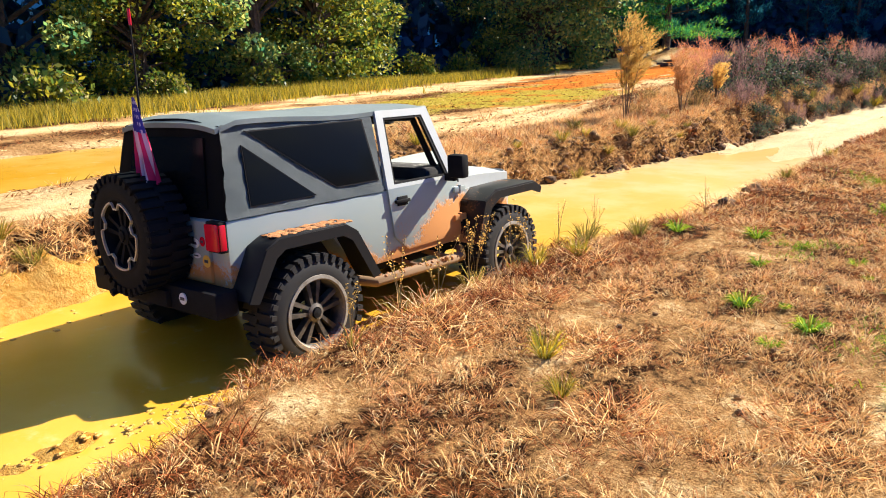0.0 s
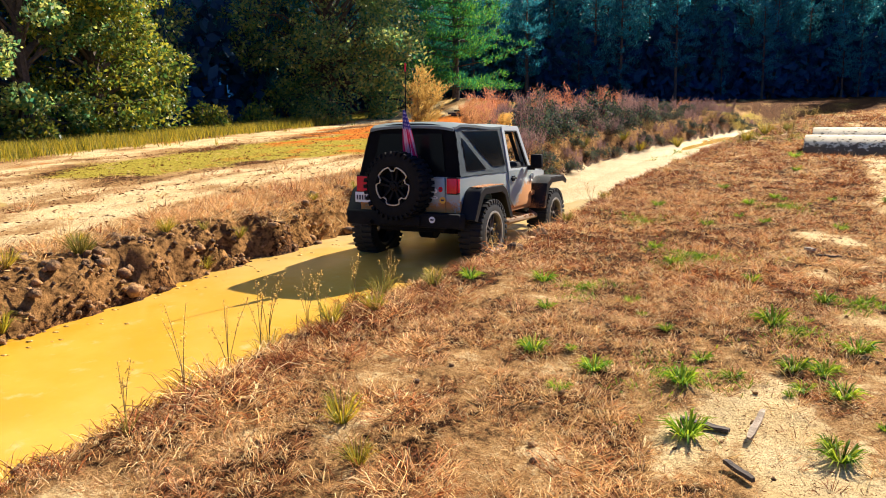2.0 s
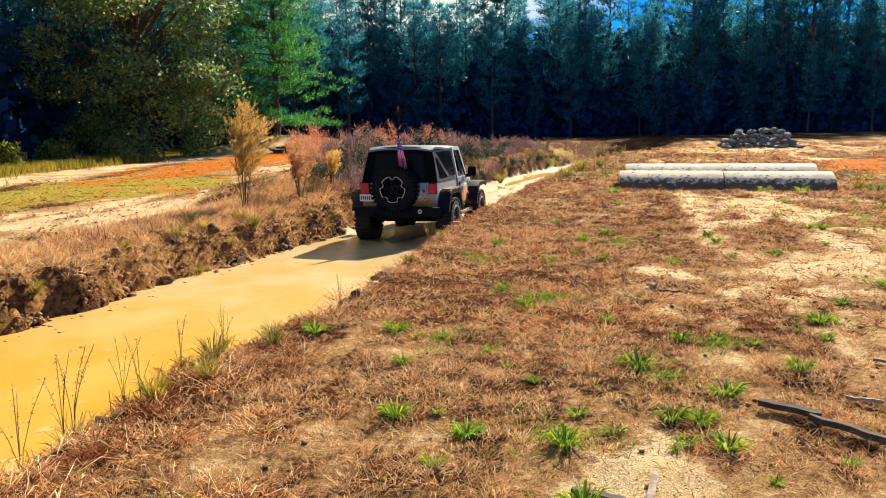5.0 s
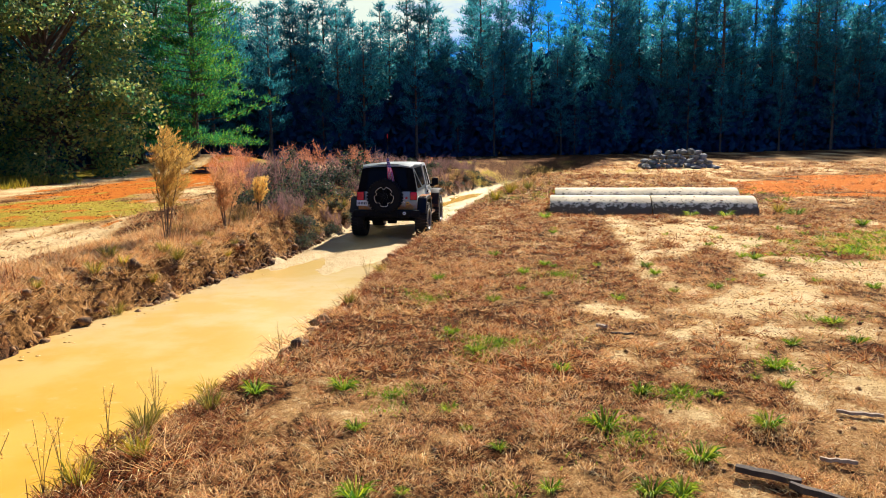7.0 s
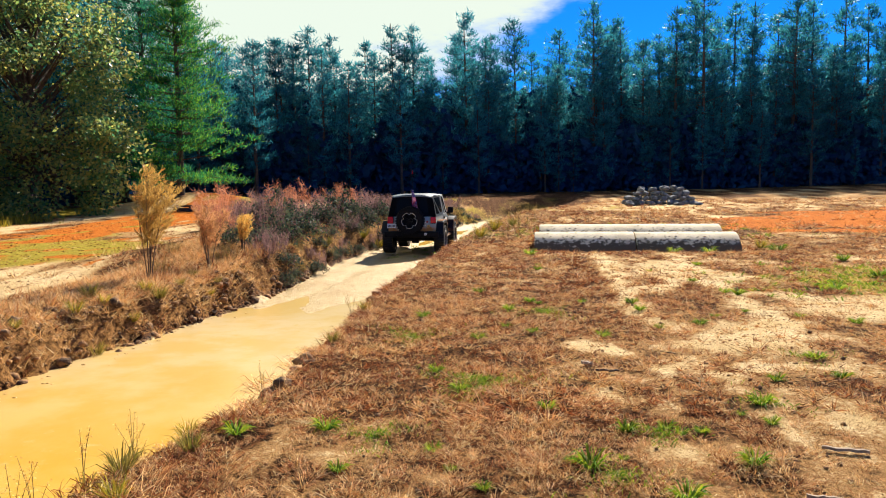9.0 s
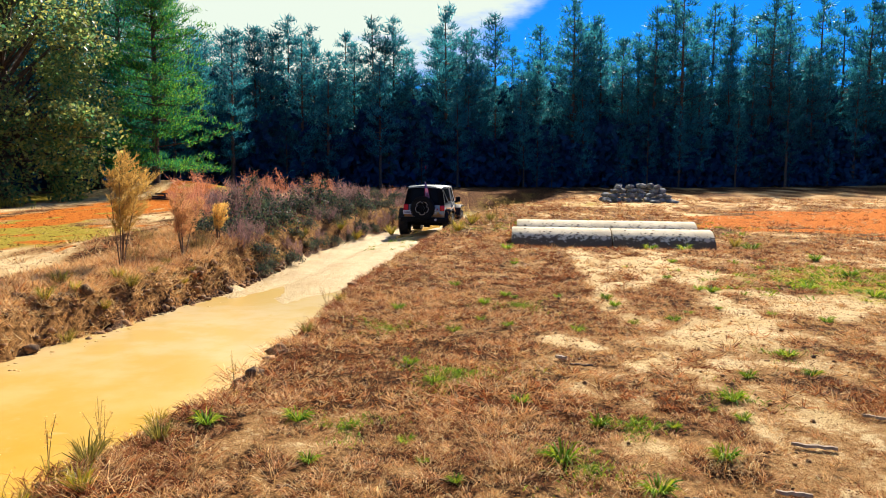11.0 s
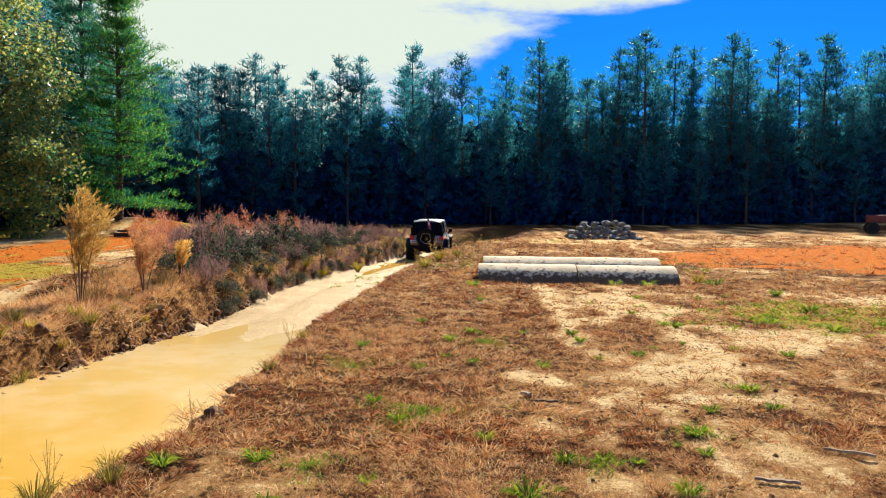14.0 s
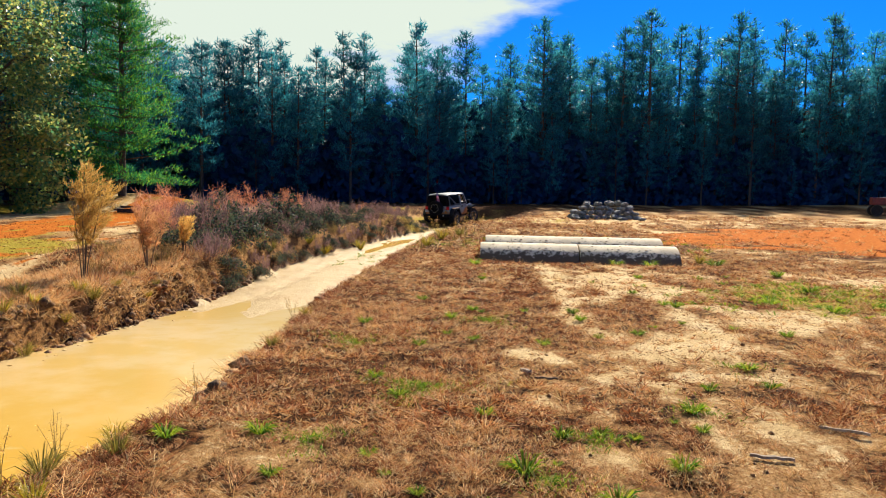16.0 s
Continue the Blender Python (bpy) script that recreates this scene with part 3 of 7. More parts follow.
def ground_h(x, y):
    """Height of the ground."""
    x, y = np.asarray(x, float), np.asarray(y, float)
    calm = 1 - 0.75 * sstep(14, 24, y)
    wob = (0.15 * vnoise(y * 0.9, x * 0 + 3.1, 5) + 0.08 * vnoise(y * 2.6, x * 0.5, 6)) * calm
    wob_l = (0.26 * vnoise(y * 0.8, x * 0 + 8.2, 15) + 0.12 * vnoise(y * 2.1, x * 2.5, 16) + 0.16 * vnoise(y * 4.0, x * 5.0, 17)) * calm
    xr, xl = xr_of(y) + wob, xl_of(y) + wob_l - 0.10 * calm
    field = 0.035 * vnoise(x * 0.5, y * 0.5, 1) + (0.034 * vnoise(x * 2.2, y * 2.2, 2) + 0.022 * vnoise(x * 5.5, y * 5.5, 3, 2)) * (1 - 0.6 * sstep(20, 40, y)) + 0.27 * sstep(30, 62, y)
    field = field + 0.35 * sstep(26, 60, x) + 0.30 * sstep(40, 70, y) * sstep(10, 50, x)
    lip = 0.14 * np.exp(-((x - (xl - 1.1)) / 0.7) ** 2) * (0.7 + 0.6 * vnoise(y * 1.3, x, 9))
    berm = 0.42 * np.exp(-((x - (xl - 2.4)) / 1.7) ** 2) * sstep(15, 19, y) * (1 - sstep(36, 44, y))
    red = 0.9 * np.exp(-(((x + 15) / 4.0) ** 2 + ((y - 47) / 3.0) ** 2))
    edge = 0.07 * np.exp(-((x - xr - 0.28) / 0.25) ** 2) * np.clip(vnoise(y * 1.4, x * 0.6, 23) + 0.3, 0, 1)
    field = field + lip + berm + red + edge
    depth = np.interp(y, [-40, 8.5, 12, 16, 24, 34, 42, 48, 55], [-0.67, -0.64, -0.60, -0.615, -0.63, -0.685, -0.66, -0.52, 0.27])
    mid = 0.5 * (xr + xl)
    rut = 0.045 * (np.exp(-((x - mid - 0.78) / 0.2) ** 2) + np.exp(-((x - mid + 0.78) / 0.2) ** 2)) - 0.03 * np.exp(-((x - mid) / 0.3) ** 2)
    floor = depth - rut + 0.03 * vnoise(x * 0.9, y * 0.35, 12) + 0.012 * vnoise(x * 6, y * 4, 13)
    wide = 0.52 + 0.26 * vnoise(y * 1.1, x * 0 + 1.7, 19, 2) + 0.42 * (1 - sstep(2.2, 2.9, y)) - 0.12 * sstep(5.5, 7, y)
    open_out = 3.5 * sstep(39, 47, y)
    t = sstep(xr - wide, xr + 0.08 + open_out, x)
    shelf = 1 - sstep(3.8, 5.2, y)
    s = sstep(xl + 0.12, xl - 0.42 - open_out - 1.1 * shelf, x)
    clod = vnoise(x * 3.5, y * 3.5, 21, 4)
    s = np.clip(s + 0.55 * clod * s * (1 - s) * 4, 0, 1)
    t = np.clip(t + 0.25 * clod * t * (1 - t) * 4, 0, 1)
    k = np.maximum(t, s)
    h = floor + (field - floor) * k
    # churned ridge thrown up by the wheels
    rx = np.interp(y, [1.0, 1.8, 2.6, 3.3, 4.8], [-3.95, -3.76, -3.56, -3.46, -3.6])
    rough = 0.75 + 0.5 * vnoise(x * 2.5, y * 2.5, 71, 2) + 0.65 * vnoise(x * 9, y * 9, 73, 2)
    h = h + 0.18 * np.exp(-((x - rx) / 0.20) ** 2) * rough * (1 - 0.45 * sstep(2.8, 3.6, y)) * (1 - sstep(4.4, 5.2, y)) * sstep(0.2, 1.0, y) * (1 - k)
    # wheel furrows in the bare clay
    h = h + 0.035 * vnoise(x * 0.5 + y * 0.15, y * 2.2, 75, 2) * sstep(8, 12, x) * sstep(20, 24, y) * (1 - sstep(40, 46, y))
    pud = np.exp(-(((x + 12.3) / 2.0) ** 2 + ((y - 6.2) / 4.2) ** 2) ** 2)
    h = h - 0.24 * pud * s
    h = h - 0.15 * np.exp(-(((x - 5.0) / 2.9) ** 4 + ((y - 20.15 + 0.125 * (x - 5.0)) / 0.6) ** 2))
    return h


def covers(x, y):
    """How much sand, green, clay, wet mud and bare bank lies at a place."""
    xr, xl = xr_of(y), xl_of(y)
    n, n2 = vnoise(x * 0.55, y * 0.30, 31, 4), vnoise(x * 1.5, y * 1.1, 33, 4)
    right = sstep(xr, xr + 0.8, x)
    left = sstep(xl - 0.5, xl - 1.6, x)
    away = np.clip((x - xr - 1.4) / 3.5, 0, 1)
    n3 = vnoise(x * 4.2, y * 2.6, 35, 3)
    sand = right * (0.21 + 0.10 * away + 0.42 * n * (0.4 + 0.6 * away) + 0.42 * n2 + 0.50 * n3 + 0.10 * (1 - sstep(3.5, 5.5, y)))
    for px, py, pr in ((-2.35, 1.9, 0.36), (1.75, 9.1, 0.45), (0.55, 3.75, 0.4), (-0.5, 4.2, 0.22), (3.4, 9.5, 0.7), (5.6, 11.6, 0.9), (2.9, 8.1, 0.5), (4.4, 15.4, 0.8), (0.9, 3.1, 0.4), (10.5, 15.5, 1.8)):
        sand = sand + 0.6 * np.exp(-(((x - px) / pr) ** 2 + ((y - py) / (pr * 1.2)) ** 2))
    ruts = np.exp(-((x - (1.25 + 0.115 * y)) / 0.22) ** 2) + np.exp(-((x - (2.9 + 0.115 * y)) / 0.22) ** 2)
    sand = sand + right * 0.5 * ruts * sstep(9, 12, y) * (1 - sstep(19, 20, y))
    sand = sand + 0.26 * sstep(36, 43, y) * (1 - sstep(46, 53, y))
    lane = np.exp(-((x + 8.9 - 0.02 * (y - 8) - 0.7 * (1 - sstep(7, 12, y))) / 1.5) ** 2) + np.exp(-((x + 17.2) / 1.5) ** 2) + 0.7 * np.exp(-((x + 12) / 3.5) ** 2)
    sand = sand + left * (0.13 + (0.62 - 0.12 * sstep(9, 15, y)) * np.clip(lane, 0, 1.1) + 0.3 * n + 0.25 * n2 + 0.55 * vnoise(x * 2.4, y * 0.55, 37))
    green = left * 0.15 * sstep(8, 13, y) * (1 - sstep(22, 27, y)) * (1 + 0.8 * n2) + left * 0.9 * np.exp(-(((x + 10.2) / 2.2) ** 2 + ((y - 21.5) / 3.2) ** 2))
    green = green + right * (0.95 * np.exp(-(((x - 7.6) / 2.6) ** 2 + ((y - 14.0) / 2.6) ** 2)) + 0.25 * n2 - 0.12)
    green = green + left * (0.8 * np.exp(-((x + 13.0) / 1.8) ** 2) * sstep(11, 15, y) + 0.9 * np.exp(-((x + 20.5) / 1.6) ** 2) + 0.2 * n2)
    green = green + 0.55 * np.exp(-(((x - 5) / 6) ** 2 + ((y - 26) / 4) ** 2))
    green = green + (0.42 + 0.35 * n) * sstep(34, 41, y) * (1 - sstep(53, 59, y)) * sstep(-6, 0, x) * (1 - sstep(9, 16, x))
    clay = 2.0 * np.exp(-(((x - 19) / 9.0) ** 2 + ((y - 31 - 0.35 * (x - 19)) / 6.5) ** 2) ** 1.5) + 2.4 * np.exp(-(((x + 13.2) / 1.9) ** 2 + ((y - 35.5) / 10.5) ** 2) ** 2) * (0.55 + 1.1 * vnoise(x * 2.4, y * 0.35, 39))
    clay = clay + left * (0.28 + 0.45 * vnoise(x * 1.9, y * 0.4, 47)) * sstep(9, 16, y)
    clay = clay * (0.85 + 0.5 * n2 + 0.7 * vnoise(x * 0.45, y * 1.3, 43))
    k = (1 - sstep(xr - 0.62, xr - 0.25, x)) * sstep(xl - 0.10 - 1.1 * (1 - sstep(3.8, 5.0, y)), xl + 0.14 - 0.6 * (1 - sstep(3.8, 5.0, y)), x) * (1 - sstep(38, 47, y))
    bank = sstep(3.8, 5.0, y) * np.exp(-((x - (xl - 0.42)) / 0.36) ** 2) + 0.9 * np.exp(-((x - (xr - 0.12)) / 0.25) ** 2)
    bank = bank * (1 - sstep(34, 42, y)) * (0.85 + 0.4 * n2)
    return sand, green, clay, k, bank


def axis_steps(lo, hi, step, far_lo, far_hi):
    a = list(np.arange(lo, hi, step))
    s, v = step, a[-1]
    while v < far_hi:
        s *= 1.035 if s < 1 else 1.15; v += s; a.append(v)
    s, v = step, a[0]
    while v > far_lo:
        s *= 1.06 if s < 1 else 1.15; v -= s; a.insert(0, v)
    return np.array(a)


def build_ground():
    xs = axis_steps(-8.0, 5.0, 0.10, -900, 900)
    ys = axis_steps(0.5, 17.0, 0.105, -900, 1200)
    X, Y = np.meshgrid(xs, ys)
    x, y = X.ravel(), Y.ravel()
    v = np.stack([x, y, ground_h(x, y)], 1)
    nx, ny = len(xs), len(ys)
    i = (np.arange(ny - 1)[:, None] * nx + np.arange(nx - 1)).ravel()
    loops = np.stack([i, i + 1, i + nx + 1, i + nx], 1).ravel()
    me = raw_mesh("ground", v, loops, np.full(len(i), 4), [M_GROUND], smooth=True)
    sand, green, clay, mud, bank = covers(x, y)
    one = np.ones_like(x)
    for nm, cols in (("cover", (sand, green, clay, one)), ("mud", (mud, bank, 1 - sstep(4.5, 8.5, y), one))):
        at = me.color_attributes.new(nm, "FLOAT_COLOR", "POINT")
        at.data.foreach_set("color", np.clip(np.stack(cols, 1), 0, 1).astype(np.float32).ravel())
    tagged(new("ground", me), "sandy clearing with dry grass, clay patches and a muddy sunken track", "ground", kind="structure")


def build_water():
    ys = np.arange(-12, 42, 0.5)
    v, f = [], []
    for i, yy in enumerate(ys):
        a, b = float(xl_of(yy)) - 0.5, float(xr_of(yy)) - 0.1
        for k in range(9):
            v.append((a + (b - a) * k / 8, yy, float(water_z(yy))))
    for i in range(len(ys) - 1):
        for k in range(8):
            o = i * 9 + k
            f += [o, o + 1, o + 10, o + 9]
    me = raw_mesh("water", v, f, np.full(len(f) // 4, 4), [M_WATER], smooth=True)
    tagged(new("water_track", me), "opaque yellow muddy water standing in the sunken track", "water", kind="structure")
    n = 40
    v = [(-12.3 + 3.0 * math.cos(6.2832 * k / n), 6.2 + 6.0 * math.sin(6.2832 * k / n), -0.115) for k in range(n)]
    me = raw_mesh("puddle", v, list(range(n)), [n], [M_WATER])
    tagged(new("water_puddle", me), "long puddle of yellow muddy water beside the sandy lane", "water", kind="structure")


build_ground()
build_water()


# ---- trees ----
def pine_meshes(seed, height, needle, levels=24, spread=2.1, start=0.22, per=5, lush=8, width=0.10, needle_len=1.0):
    rng = np.random.default_rng(seed)
    bm = bmesh.new()
    lean = rng.normal(0, 0.25, 2)
    tr = [(lean[0] * k * k, lean[1] * k * k, height * k) for k in np.linspace(0, 1, 7)]
    tube(bm, tr, [0.17 * (1 - 0.88 * k) * height / 13 for k in np.linspace(0, 1, 7)], 7)
    base, dirs, lens = [], [], []
    for l in range(levels):
        f = start + (1 - start) * (l + rng.uniform(-0.3, 0.3)) / levels
        z = height * f
        g = (f - start) / (1 - start)
        reach = spread * (1 - g) ** 0.6 * (0.45 + 0.55 * min(1, g * 3)) + 0.15
        cx, cy = lean[0] * f * f, lean[1] * f * f
        for b in range(per):
            if rng.random() < 0.12:
                continue
            a = rng.uniform(0, 6.2832)
            r = reach * rng.uniform(0.55, 1.2)
            rise = rng.uniform(0.10, 0.42)
            tip = Vector((cx + math.cos(a) * r, cy + math.sin(a) * r, z + rise * r))
            tube(bm, [(cx, cy, z), tip], [0.025, 0.008], 3, cap=False)
            k = max(2, int(2 + r * 1.5))
            for q in np.linspace(0.40, 1.0, k):
                p = np.array([cx + math.cos(a) * r * q, cy + math.sin(a) * r * q, z + rise * r * q])
                m = lush
                base.append(np.tile(p, (m, 1)) + rng.normal(0, 0.13, (m, 3)))
                d = rng.normal(0, 0.62, (m, 3)) + np.array([math.cos(a) * 0.45, math.sin(a) * 0.45, 0.8])
                dirs.append(d)
                lens.append(rng.uniform(0.26, 0.56, m) * needle_len)
    base, dirs, lens = np.concatenate(base), np.concatenate(dirs), np.concatenate(lens)
    me = bpy.data.meshes.new("trunk"); bm.to_mesh(me); bm.free(); me.materials.append(M_BARK)
    v, l, sz = spikes(base, dirs, lens, np.full(len(base), width), rng)
    crown = raw_mesh("crown", v, l, sz, [needle])
    return me, crown


def bough_pine_meshes(seed, height, spread, needle):
    """A young open-grown pine: uneven whorls of long boughs that carry flat pads of needles."""
    rng = np.random.default_rng(seed)
    bm = bmesh.new()
    tube(bm, [(0, 0, 0), (0.1, 0.05, height * 0.5), (0.0, 0.1, height)], [0.24, 0.15, 0.03], 8)
    base, dirs, lens = [], [], []
    for l in range(27):
        g = (l + rng.uniform(-0.3, 0.3)) / 27
        z = height * (0.05 + 0.95 * g)
        reach = spread * (1 - max(0, g) ** 1.7) * (0.72 + 0.28 * math.sin(l * 2.4)) + 0.25
        for b in range(6):
            a, r = rng.uniform(0, 6.2832), reach * rng.uniform(0.5, 1.12)
            lift = rng.uniform(-0.05, 0.30) + 0.35 * g
            tip = np.array([math.cos(a) * r, math.sin(a) * r, z + lift * r])
            tube(bm, [(0, 0, z), tuple(tip * np.array([0.6, 0.6, 0]) + np.array([0, 0, z + lift * r * 0.35])), tuple(tip)], [0.04, 0.025, 0.008], 4, cap=False)
            for q in np.linspace(0.45, 1.0, max(2, int(r * 1.1))):
                p = np.array([tip[0] * q, tip[1] * q, z + lift * r * q * q])
                m = 64
                base.append(p + rng.normal(0, 1, (m, 3)) * np.array([0.30, 0.30, 0.10]))
                dirs.append(rng.normal(0, 0.55, (m, 3)) + np.array([math.cos(a) * 0.5, math.sin(a) * 0.5, 0.75]))
                lens.append(rng.uniform(0.16, 0.34, m))
    base, dirs, lens = np.concatenate(base), np.concatenate(dirs), np.concatenate(lens)
    me = bpy.data.meshes.new("trunk"); bm.to_mesh(me); bm.free(); me.materials.append(M_BARK)
    v, l, sz = spikes(base, dirs, lens, np.full(len(base), 0.055), rng)
    return me, raw_mesh("crown", v, l, sz, [needle])


def oak_meshes(seed, height, radius, leaf, low=0.12, clumps=70, per=190, size=0.13):
    rng = np.random.default_rng(seed)
    bm = bmesh.new()
    tube(bm, [(0, 0, -0.1), (0.1, 0.05, height * 0.25), (0.0, 0.2, height * 0.5), (0.2, 0.1, height * 0.85)], [0.34, 0.26, 0.18, 0.04], 9)
    pts = []
    for c in range(clumps):
        f = rng.uniform(low, 1.0)
        a = rng.uniform(0, 6.2832)
        r = radius * math.sin(math.pi * min(1, 0.18 + 0.80 * f)) ** 0.7 * rng.uniform(0.45, 1.0)
        p = Vector((math.cos(a) * r, math.sin(a) * r, height * f))
        tube(bm, [(0.05, 0.1, height * max(0.15, f * 0.7)), p * 0.6 + Vector((0, 0, height * f * 0.4)), p], [0.09, 0.05, 0.015], 4, cap=False)
        cr = radius * rng.uniform(0.18, 0.34)
        q = rng.normal(size=(per, 3)); q /= np.linalg.norm(q, axis=1, keepdims=True)
        q *= (rng.uniform(0.25, 1.0, per) ** 0.5)[:, None] * cr * np.array([1, 1, 0.72])
        pts.append(q + np.array(p))
    pts = np.concatenate(pts)
    me = bpy.data.meshes.new("trunk"); bm.to_mesh(me); bm.free(); me.materials.append(M_BARK)
    v, l, s = scatter_leaves(pts, size, rng)
    return me, raw_mesh("crown", v, l, s, [leaf])


def tree(name, meshes, x, y, rz, s, label, group):
    e = new(name)
    e.matrix_basis = pose(x, y, float(ground_h(x, y)) - 0.05, 0, 0, rz) @ Matrix.Diagonal((s, s, s, 1))
    mesh_part("trunk", meshes[0], e)
    mesh_part("crown", meshes[1], e)
    return tagged(e, label, "tree", group)


def build_forest():
    rng = random.Random(4)
    kinds = [pine_meshes(s, 15.0, M_PINE_HAZE, levels=25, spread=2.2 + 0.4 * (s % 3), start=0.10 + 0.08 * (s % 3), width=0.095) for s in range(6)]
    k = 0

    def put(x, y, s):
        nonlocal k
        tree("pine_tree", kinds[k % 6], x, y, rng.uniform(0, 360), s, "tall dark green pine at the edge of the clearing, needles tinted haze blue", "pines of the forest edge")
        k += 1
    # far edge, three rows deep
    for row, (dy, n) in enumerate(((0, 48), (3.0, 44), (7.0, 32))):
        for i in range(n):
            u = (i + 0.5 * (row % 2)) / n
            x = -21 + 84 * u
            y = 58 + 9.0 * min(1, u * 3.2) + 5 * u + dy
            put(x + rng.uniform(-1.3, 1.3), y + rng.uniform(-1.2, 1.2), rng.uniform(0.68, 1.14) * (0.74 + 0.26 * min(1.0, u * 2.0) + 0.12 * max(0.0, u - 0.45)))
    for i in range(56):
        u = (i + 0.3) / 56
        put(-20 + 82 * u + rng.uniform(-1.4, 1.4), 56.4 + 9.0 * min(1, u * 3.2) + 5 * u + rng.uniform(-0.8, 0.9), rng.uniform(0.28, 0.70))
    # western edge behind the broadleaf trees
    for i in range(26):
        y = -4 + 2.6 * i
        put(-29 + rng.uniform(-1.5, 1.5), y, rng.uniform(0.8, 1.1))
        if i % 3 == 0:
            put(-34 + rng.uniform(-2, 2), y + 1.3, rng.uniform(0.9, 1.2))
    for x, y, s in ((-21.5, 50, 0.95), (-19.5, 53, 0.9), (-17.2, 54.5, 0.75), (-23, 46, 1.15), (-25, 40, 1.1), (-13.6, 56, 0.75), (-24.5, 52, 1.1), (-27, 48, 1.15), (-27, 55, 1.1), (-24, 58, 1.0), (-22, 61, 1.1), (-26.5, 43.5, 1.2), (-31, 47, 1.2), (-19, 58, 1.0), (-29, 60, 1.2)):
        put(x, y, s)
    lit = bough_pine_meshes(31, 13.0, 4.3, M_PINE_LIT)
    tree("pine_tree", lit, -15.6, 46.0, 40, 1.0, "bright green pine with low spreading boughs, sunlight put into its needles", "pines of the forest edge")
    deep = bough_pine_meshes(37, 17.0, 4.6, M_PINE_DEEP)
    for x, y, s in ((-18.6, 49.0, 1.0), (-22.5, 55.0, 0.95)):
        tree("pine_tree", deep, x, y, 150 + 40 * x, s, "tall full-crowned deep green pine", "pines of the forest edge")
    o1, o2, o3 = oak_meshes(41, 14.5, 5.3, M_OAK, low=0.03, clumps=125, per=360, size=0.105), oak_meshes(42, 9.0, 3.6, M_OAK_GOLD, low=0.03, clumps=90, per=270, size=0.10), oak_meshes(43, 10.0, 3.4, M_OAK, low=0.03, clumps=80, per=240, size=0.105)
    for m, x, y, rz, s, lab in ((o1, -21.0, 40, 0, 1.0, "broad dark oak with glossy grey-green leaves"), 
                                (o2, -23.2, 24.3, 30, 0.95, "broadleaf tree with sunlit gold put into its leaves"), (o3, -23.3, 21.0, 0, 0.9, "dark leafy tree at the forest edge"),
                                (o2, -24.0, 16.5, 200, 0.8, "broadleaf tree with sunlit gold put into its leaves"), (o3, -25.5, 12.5, 90, 1.0, "dark leafy tree at the forest edge"),
                                (o2, -26.5, 8.5, 80, 0.9, "broadleaf tree with sunlit gold put into its leaves"), (o3, -26.5, 29, 200, 1.0, "dark leafy tree at the forest edge")):
        tree("oak_tree", m, x, y, rz, s, lab, "broadleaf trees")
    # understory that closes the forest, its leaves coloured navy like hazy shade
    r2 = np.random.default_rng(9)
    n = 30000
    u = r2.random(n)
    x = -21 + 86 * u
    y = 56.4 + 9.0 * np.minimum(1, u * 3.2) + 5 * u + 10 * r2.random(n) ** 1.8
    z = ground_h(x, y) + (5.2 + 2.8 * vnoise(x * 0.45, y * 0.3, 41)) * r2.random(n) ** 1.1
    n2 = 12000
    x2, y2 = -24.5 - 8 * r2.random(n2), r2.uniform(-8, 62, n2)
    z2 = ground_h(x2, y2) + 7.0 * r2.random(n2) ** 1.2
    # Large leaves added inside the forest to block sun from behind.
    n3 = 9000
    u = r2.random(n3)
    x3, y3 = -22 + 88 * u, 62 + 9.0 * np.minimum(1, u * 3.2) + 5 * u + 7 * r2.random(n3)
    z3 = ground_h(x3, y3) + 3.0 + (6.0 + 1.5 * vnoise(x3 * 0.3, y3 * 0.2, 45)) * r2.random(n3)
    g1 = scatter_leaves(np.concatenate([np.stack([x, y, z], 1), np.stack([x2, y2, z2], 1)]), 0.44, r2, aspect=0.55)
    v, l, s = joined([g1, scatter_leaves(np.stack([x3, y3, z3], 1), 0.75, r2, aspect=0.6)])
    tagged(new("undergrowth", raw_mesh("undergrowth", v, l, s, [M_UNDER_SHADE])), "dense undergrowth below the pines, hazy navy shade in its colour, with light-blocking inner leaves", "undergrowth", kind="stuff")
    # forest beyond: a plain wall whose faint navy glow imitates haze
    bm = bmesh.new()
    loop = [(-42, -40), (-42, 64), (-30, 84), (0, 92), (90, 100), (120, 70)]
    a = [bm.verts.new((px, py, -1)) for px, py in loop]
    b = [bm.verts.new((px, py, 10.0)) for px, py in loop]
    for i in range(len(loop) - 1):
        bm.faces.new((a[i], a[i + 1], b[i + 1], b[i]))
    tagged(part("backdrop", bm, M_HAZE_GLOW), "plain wall behind the first trees, its navy glow imitating hazy forest", "forest", kind="structure")


build_forest()


# ---- the off-road vehicle ----
M_CAKE = surface("dried_mud", (0.27, 0.11, 0.035), (0.42, 0.19, 0.065), 20, 0.95, bumps=0.6, dist=0.01, fine=90)


def side_x(z):
    """Half width of the body at a height: upright below the belt, leaning in above it."""
    return 0.775 if z < 1.2 else 0.775 - (z - 1.2) * 0.21


